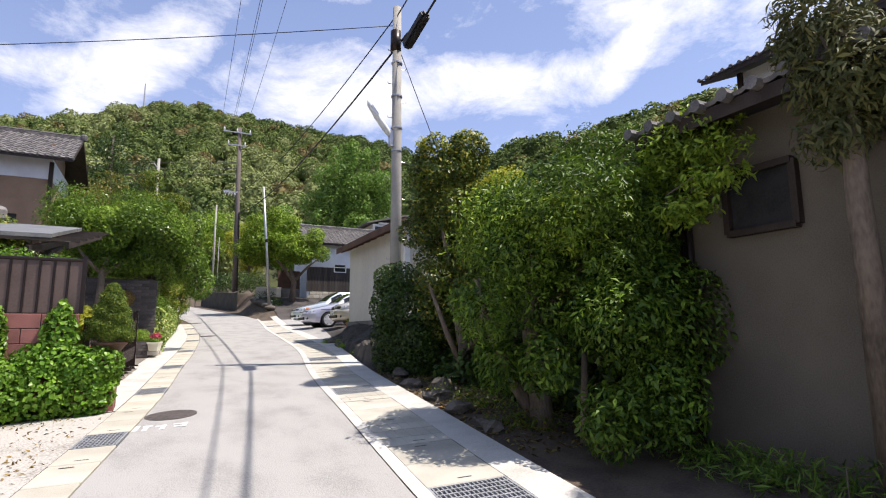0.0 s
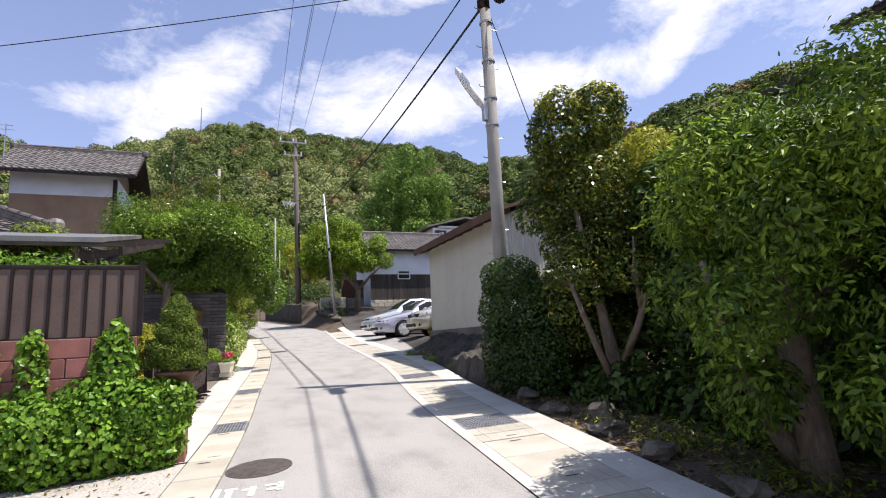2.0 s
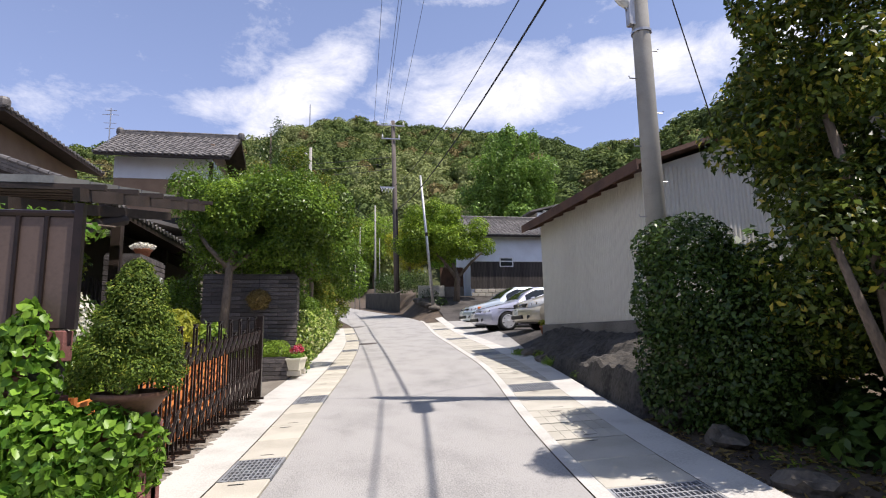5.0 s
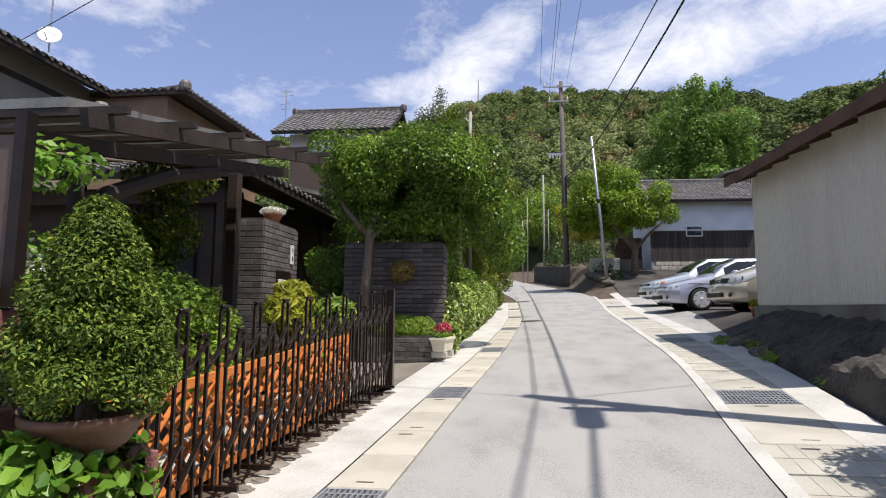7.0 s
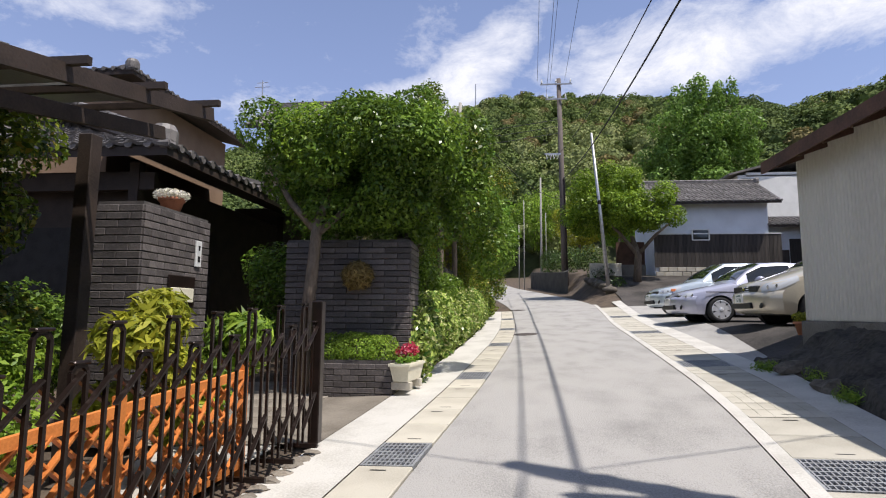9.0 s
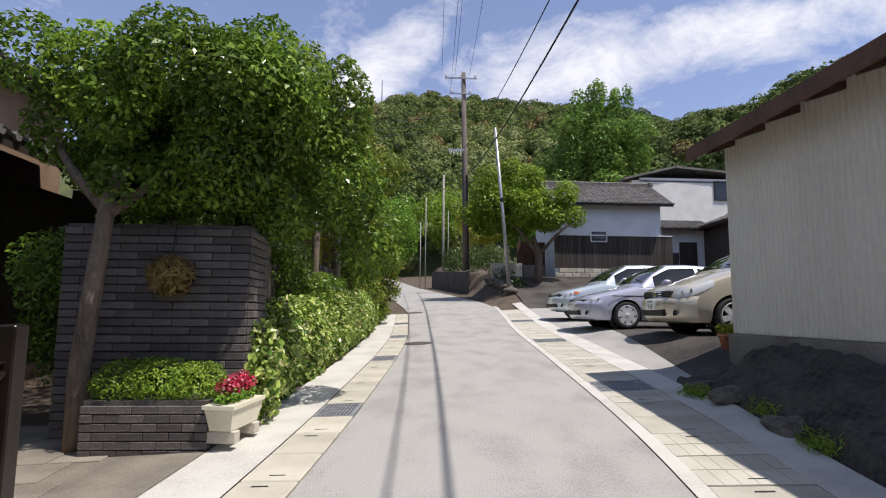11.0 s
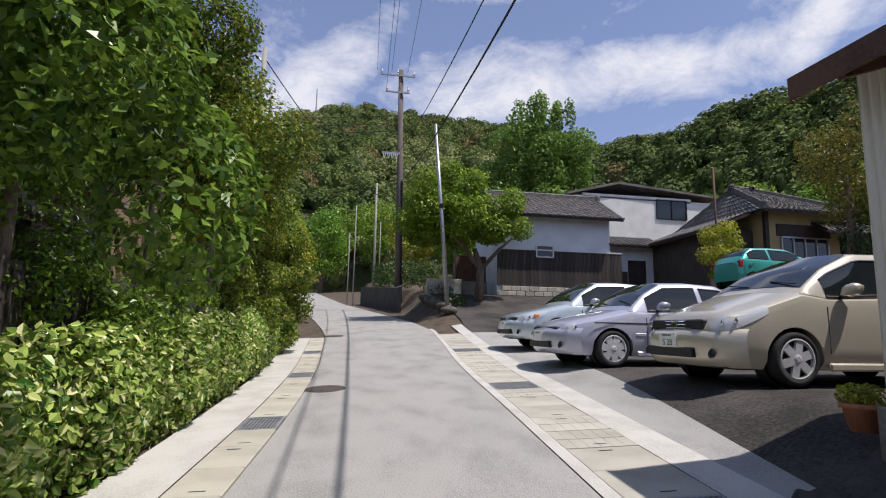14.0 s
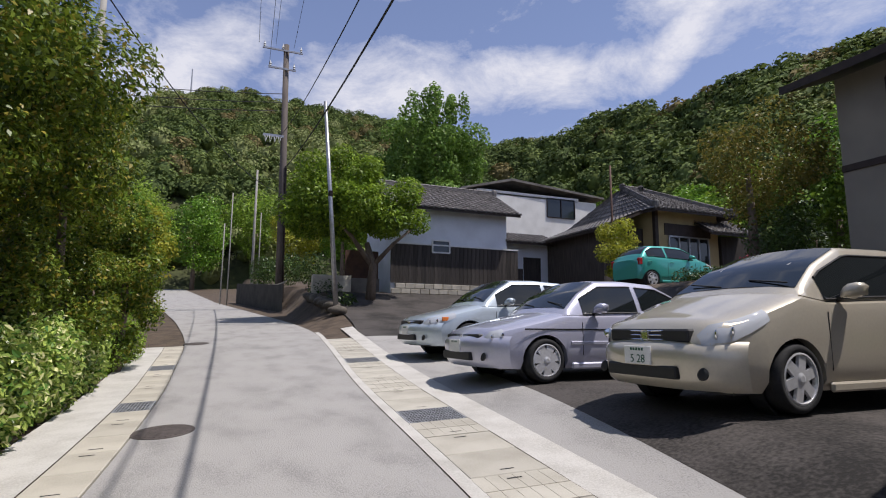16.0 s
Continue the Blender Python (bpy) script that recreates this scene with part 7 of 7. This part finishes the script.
part("blossom", leaves("blossom", [(0, 0, 0.19, 0.17, 0.17, 0.06)], 900, 0.03, PETAL_WHITE, shape=0.8, depth=0.6), PETAL_WHITE, pt)
hb = thing("fern_ball", (-0.72, 15.9, 2.38), "dry hanging fern ball on the screen wall", "hanging basket")
part("fern", leaves("fern", [(0, 0, 0.0, 0.19, 0.12, 0.17)], 1800, 0.13, STRAW, shape=0.10, up=-0.3, droop=1.2, depth=0.5), STRAW, hb)
part("cord", tb([(0, 0, 0.1), (0, 0.08, 0.5)], 0.006, 5), CABLE, hb)
lan = part("stone_ornament", rock_mesh(77, 0.10, 0.08, 0.07), ROCK, smooth=True)
lan.matrix_world = pose(-0.18, 16.3, 2.93)
tagged(lan, "small stone ornament on the screen wall", "ornament")
pot2 = thing("flower_pot", (5.62, 17.55, 1.62), "terracotta pot of small yellow flowers by the shed", "flower pot")
part("pot", lathe(bmesh.new(), [(0.09, 0.0), (0.13, 0.16), (0.15, 0.165), (0.15, 0.2), (0.12, 0.2)], 18), TERRACOTTA, pot2, smooth=True)
part("plant", leaves("plant", [(0, 0, 0.26, 0.16, 0.16, 0.08)], 500, 0.045, LEAF_YELLOW, shape=0.5, depth=0.8), LEAF_YELLOW, pot2)
for i, (x, y) in enumerate(((4.55, 14.6), (4.7, 15.4), (4.42, 13.0), (4.6, 16.5))):
    tree("grass_tuft", (x, y, land(x, y)), [([(0, 0, -0.03), (0, 0, 0.08)], [0.006, 0.003])], [(0, 0, 0.04, 0.16, 0.24, 0.09)], 420, 0.10, LEAF_LIGHT, "tuft of green grass among the stones", "grass", shape=0.1, up=0.0, depth=0.9)
weeds = thing("dry_weeds", (-1.2, 7.5, 0.3), "dry yellow weeds scattered on the gravel", "weeds", kind="stuff")
pw = np.array([(rng.uniform(-2.2, 1.1), rng.uniform(-3.5, 1.6)) for _ in range(900)])
pz = np.array([land(-1.2 + a, 7.5 + b) - 0.3 + 0.01 for a, b in pw])
keep = np.array([left_x(7.5 + b) - 0.5 > -1.2 + a for a, b in pw])
part("weeds", leaf_blades("weeds", np.c_[pw, pz][keep], np.tile([[0.0, 0.0, 1.0]], (keep.sum(), 1)), 0.06, STRAW, 0.35, 0.6, 0.5), STRAW, weeds)

# yard trees
tree("yard_maple", (8.0, 38.4, 3.8), [([(0, 0, -0.2), (0.1, 0, 1.2), (-0.2, 0, 2.2)], [0.22, 0.18, 0.10]), ([(0.05, 0, 1.2), (0.9, -0.3, 2.2), (1.6, -0.4, 2.8)], [0.12, 0.08, 0.04]), ([(0, 0, 1.3), (-0.9, -0.2, 2.4), (-1.6, -0.3, 3.0)], [0.12, 0.08, 0.04])],
     lumps(50, -0.9, -0.2, 3.6, 3.2, 2.1, 2.6, 0.62, 303, -0.3, 0.6) + lumps(14, -0.9, -0.2, 3.7, 2.0, 1.4, 1.6, 0.75, 304, -0.1, 0.3), 44000, 0.15, leaf_material("yard_maple_leaf", (0.31, 0.43, 0.042), (0.08, 0.155, 0.018), through_light=0.38), "spreading bright green maple over the yard wall", shape=0.6, up=0.9, depth=0.6)
tree("ginkgo", (18.5, 58, 6.0), [([(0, 0, 0), (0.2, 0, 8), (0, 0, 16.5)], [0.5, 0.3, 0.06])],
     lumps(60, 0.0, 0.0, 8.6, 5.0, 3.6, 6.0, 1.25, 401, -0.8, 0.5) + lumps(16, 0.0, 0.0, 5.2, 5.6, 3.6, 2.8, 1.2, 402, -0.8, 0.6)
     + [(4.6 * math.sin(i * 2.39) * (0.25 + 0.75 * (i % 5) / 4), 2.0 * math.cos(i * 1.7), 15.2 - 5.2 * ((i % 5) / 4) ** 2 + 0.4 * math.sin(i * 3.1), 0.5, 0.5, 1.5) for i in range(22)],
     46000, 0.28, leaf_material("ginkgo_pale_leaf", (0.24, 0.38, 0.07), (0.10, 0.19, 0.035), through_light=0.35), "tall pale green ginkgo above the storehouse", shape=0.65, depth=0.5, up=0.2)
tree("bronze_tree", (15.0, 26.2, 3.9), [([(0, 0, -0.2), (0.05, 0, 1.4), (0, 0, 2.8)], [0.14, 0.11, 0.05])], lumps(24, 0.3, 0, 2.9, 1.7, 1.5, 1.45, 0.5, 61, inner=0.4), 9500, 0.11, LEAF_BRONZE, "round tree with orange-bronze young leaves", shape=0.5, depth=0.6)
tree("yard_shrub", (18.3, 33.8, 3.9), [([(0, 0, 0), (0, 0, 1.5)], [0.05, 0.02])], lumps(12, -1.6, 0.0, 1.8, 0.9, 0.8, 1.2, 0.4, 62, inner=0.3), 5000, 0.11, LEAF_YELLOW, "open yellow-green shrub by the bungalow", "shrub", shape=0.5, depth=0.8)
tree("yard_shrub", (16.8, 29.5, 3.9), [([(0, 0, -0.2), (0, 0, 0.4)], [0.03, 0.02])], [(-0.6, 0, 0.2, 0.6, 0.5, 0.35), (0.4, 0, 0.25, 0.7, 0.5, 0.4), (1.6, 0.3, 0.2, 0.8, 0.5, 0.4), (2.6, 0, 0.3, 0.6, 0.5, 0.5)], 5000, 0.08, LEAF_HEDGE, "dark low shrubs with pink flowers below the bungalow", "shrub", shape=0.5, depth=0.8,
     extra=(([(3.4, 1.0, 0.9, 0.5, 0.4, 0.4)], 260, 0.10, PETAL_RED),))
tree("yard_shrub", (17.2, 26.0, 3.9), [([(0, 0, 0), (0, 0, 1.0)], [0.05, 0.02])], lumps(14, -0.5, 0, 0.9, 1.6, 1.2, 1.0, 0.6, 63, inner=0.3), 8000, 0.11, LEAF_HEDGE, "dark leafy shrubs before the grey house", "shrub", shape=0.5, depth=0.7)
tree("lane_bush", (6.2, 44, 3.9), [([(0, 0, -0.3), (0, 0, 0.6)], [0.05, 0.02])], [(0.5, -6, -0.4, 0.6, 1.2, 0.35), (0.3, -3.5, 0.2, 0.7, 1.2, 0.45), (0.2, 0, 1.5, 0.9, 1.5, 0.8), (-0.4, 5, 1.9, 0.9, 2.5, 0.9), (-1.2, 11, 2.3, 0.9, 3, 1.0)], 8000, 0.13, LEAF_HEDGE, "dark bushes along the lane wall", "bush", shape=0.5, depth=0.7)

# ---- wooded hill ----
AZ = [-90, -60, -35, -20, -13, -7, -1, 6, 13, 20, 26, 30, 36, 40, 49, 60, 75, 100, 130]
EL = [6, 9, 13, 16.9, 17.4, 19.2, 20.9, 20.5, 20.3, 19.2, 17.8, 17.2, 18.6, 19.2, 20.6, 20.5, 16, 10, 6]
RD = [190, 200, 210, 220, 220, 220, 220, 220, 215, 205, 190, 170, 130, 115, 95, 90, 90, 100, 110]
HC = (2.0, 10.0)


def hill_at(az, f):
    """Place on the hill: azimuth in degrees, f from 0 at its foot to 1 on the ridge, on to 1.5 behind."""
    rd, el = float(np.interp(az, AZ, RD)), float(np.interp(az, AZ, EL))
    r0 = 0.42 * rd if az < 33 else 0.55 * rd
    r = r0 + (rd - r0) * f
    x, y = HC[0] + r * math.sin(radians(az)), HC[1] + r * math.cos(radians(az))
    zr = 2.0 + rd * math.tan(radians(el))
    base = land(x, y)
    s = min(f, 1.0) ** 0.92
    z = base * (1 - s) + zr * s - (max(0.0, f - 1.0) * 40) - 1.5 * (1 - s)
    z += (3.2 * noise.noise((x * 0.03, y * 0.03, 1.0)) + 1.4 * noise.noise((x * 0.09, y * 0.09, 2.0))) * min(1, f * 3)
    return x, y, z


FOREST_FLOOR = material("forest_floor", (0.075, 0.085, 0.03), (0.03, 0.035, 0.015), 0.95, scale=0.15, fine=1.2, bump=0.5)
azs, fs_ = np.linspace(-90, 130, 111), np.concatenate([np.linspace(0, 1, 26), np.linspace(1.1, 1.6, 4)])
vs = [hill_at(a, f) for f in fs_ for a in azs]
na = len(azs)
hf = [(j * na + i, j * na + i + 1, (j + 1) * na + i + 1, (j + 1) * na + i) for j in range(len(fs_) - 1) for i in range(na - 1)]
setting("hill", mesh_from("hill", vs, hf, FOREST_FLOOR, True), FOREST_FLOOR, "steep wooded hill behind the village", "hill")
g = np.random.default_rng(99)
groups = {"green": [], "light": [], "dark": [], "bronze": []}
for _ in range(3000):
    az = g.uniform(-30, 66)
    f = g.random() ** 0.75 * 1.03
    x, y, z = hill_at(az, f)
    near = float(np.interp(az, AZ, RD)) < 140
    r = g.uniform(1.5, 3.4) * (0.8 if near else 1.0)
    tone = noise.noise((x * 0.025, y * 0.025, 5.0)) + g.normal() * 0.25 + (0.18 if az > 33 else 0.0)
    kx = "light" if tone > 0.36 else ("dark" if tone < -0.25 else ("bronze" if g.random() < 0.14 else "green"))
    groups[kx].append((x, y, z + r * 0.7, r, r, r * g.uniform(0.75, 1.2)))
# woodland leaf colours lightened and greyed, painting distance haze into them
for kx, mt, lb in (("green", leaf_material("forest_green", (0.185, 0.235, 0.06), (0.075, 0.115, 0.033), gloss=0.85, through_light=0.2), "mid green hillside woodland"), ("light", leaf_material("forest_pale", (0.30, 0.33, 0.13), (0.18, 0.22, 0.075), gloss=0.85, through_light=0.2), "pale hillside woodland, leaf colours lightened for haze"),
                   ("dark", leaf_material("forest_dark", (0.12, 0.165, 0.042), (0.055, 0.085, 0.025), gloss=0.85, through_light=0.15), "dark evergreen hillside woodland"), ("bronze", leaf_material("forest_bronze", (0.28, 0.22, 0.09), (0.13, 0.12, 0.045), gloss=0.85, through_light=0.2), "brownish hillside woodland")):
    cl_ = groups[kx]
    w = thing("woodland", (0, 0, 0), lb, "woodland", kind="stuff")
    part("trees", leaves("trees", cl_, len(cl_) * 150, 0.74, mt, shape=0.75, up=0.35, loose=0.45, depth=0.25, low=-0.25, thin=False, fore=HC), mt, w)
    vs, fs2 = [], []
    tmp = bmesh.new()
    bmesh.ops.create_icosphere(tmp, subdivisions=1, radius=1.0)
    tv = [v.co.copy() for v in tmp.verts]
    tf = [[v.index for v in f.verts] for f in tmp.faces]
    tmp.free()
    for (x, y, z, rx, ry, rz) in cl_:
        b0 = len(vs)
        vs += [(x + v.x * rx * 0.85, y + v.y * ry * 0.85, z + v.z * rz * 0.85) for v in tv]
        fs2 += [[b0 + i for i in f] for f in tf]
    part("cores", mesh_from("cores", vs, fs2, mt, True), mt, w)
mast = thing("hilltop_mast", (-10.6, 223, 84), "thin mast on the hilltop", "mast")
part("mast", tb([(0, 0, -4), (0, 0, 10)], [0.35, 0.2], 6), STEEL, mast)
for az, f, h, mt, lb in ((29.5, 0.62, 9, LEAF_HEDGE, "dark pointed cedar on the slope"), (34.5, 0.55, 5, LEAF_HEDGE, "dark pointed cedar on the slope")):
    x, y, z = hill_at(az, f)
    tree("cedar", (x, y, z - 1), [([(0, 0, 0), (0, 0, h)], [0.3, 0.05])], [(0.4 * math.sin(i * 2.1), 0.4 * math.cos(i * 2.1), 2 + (h - 2) * i / 11, 2.0 - 0.16 * i, 2.0 - 0.16 * i, 0.9) for i in range(12)], 6000, 0.45, mt, lb, shape=0.3, depth=0.7)
for az, r, h, w_, mt, lb in ((56, 52, 17, 5.0, LEAF_IVY, "large green tree behind the grey house"), (48, 60, 13, 4.5, LEAF_LIGHT, "large light green tree behind the village"), (43, 62, 11, 4.2, LEAF_IVY, "green tree behind the bungalow"), (38, 66, 12, 4.2, LEAF_LIGHT, "light green tree behind the bungalow"), (52, 46, 10, 3.8, LEAF_DARK, "dark evergreen behind the bungalow"), (61, 44, 13, 4.0, LEAF_IVY, "green tree behind the grey house"), (33, 70, 11, 3.6, LEAF_DARK, "dark tree behind the white house"), (3.2, 95, 14, 5, LEAF_LIGHT, "light green tree where the lane ends"), (-2, 90, 14, 5, LEAF_IVY, "green tree where the lane ends"), (7, 88, 13, 4.5, LEAF_YELLOW, "yellow-green tree where the lane ends"), (11, 80, 13, 4.5, LEAF_IVY, "green tree behind the yard"), (-7, 80, 14, 5, LEAF_LIGHT, "green tree behind the gardens")):
    x, y = HC[0] + r * math.sin(radians(az)), HC[1] + r * math.cos(radians(az))
    z = max(land(x, y), 4.4 if az > 30 else 0)
    tree("woodland_tree", (x, y, z), [([(0, 0, -1), (0, 0, h * 0.5)], [0.35, 0.2])], lumps(26, 0, 0, h * 0.58, w_ * 0.95, w_ * 0.95, h * 0.42, w_ * 0.34, int(az * 7 + 900), inner=0.4), 9000, 0.36, mt, lb, shape=0.6, depth=0.5)
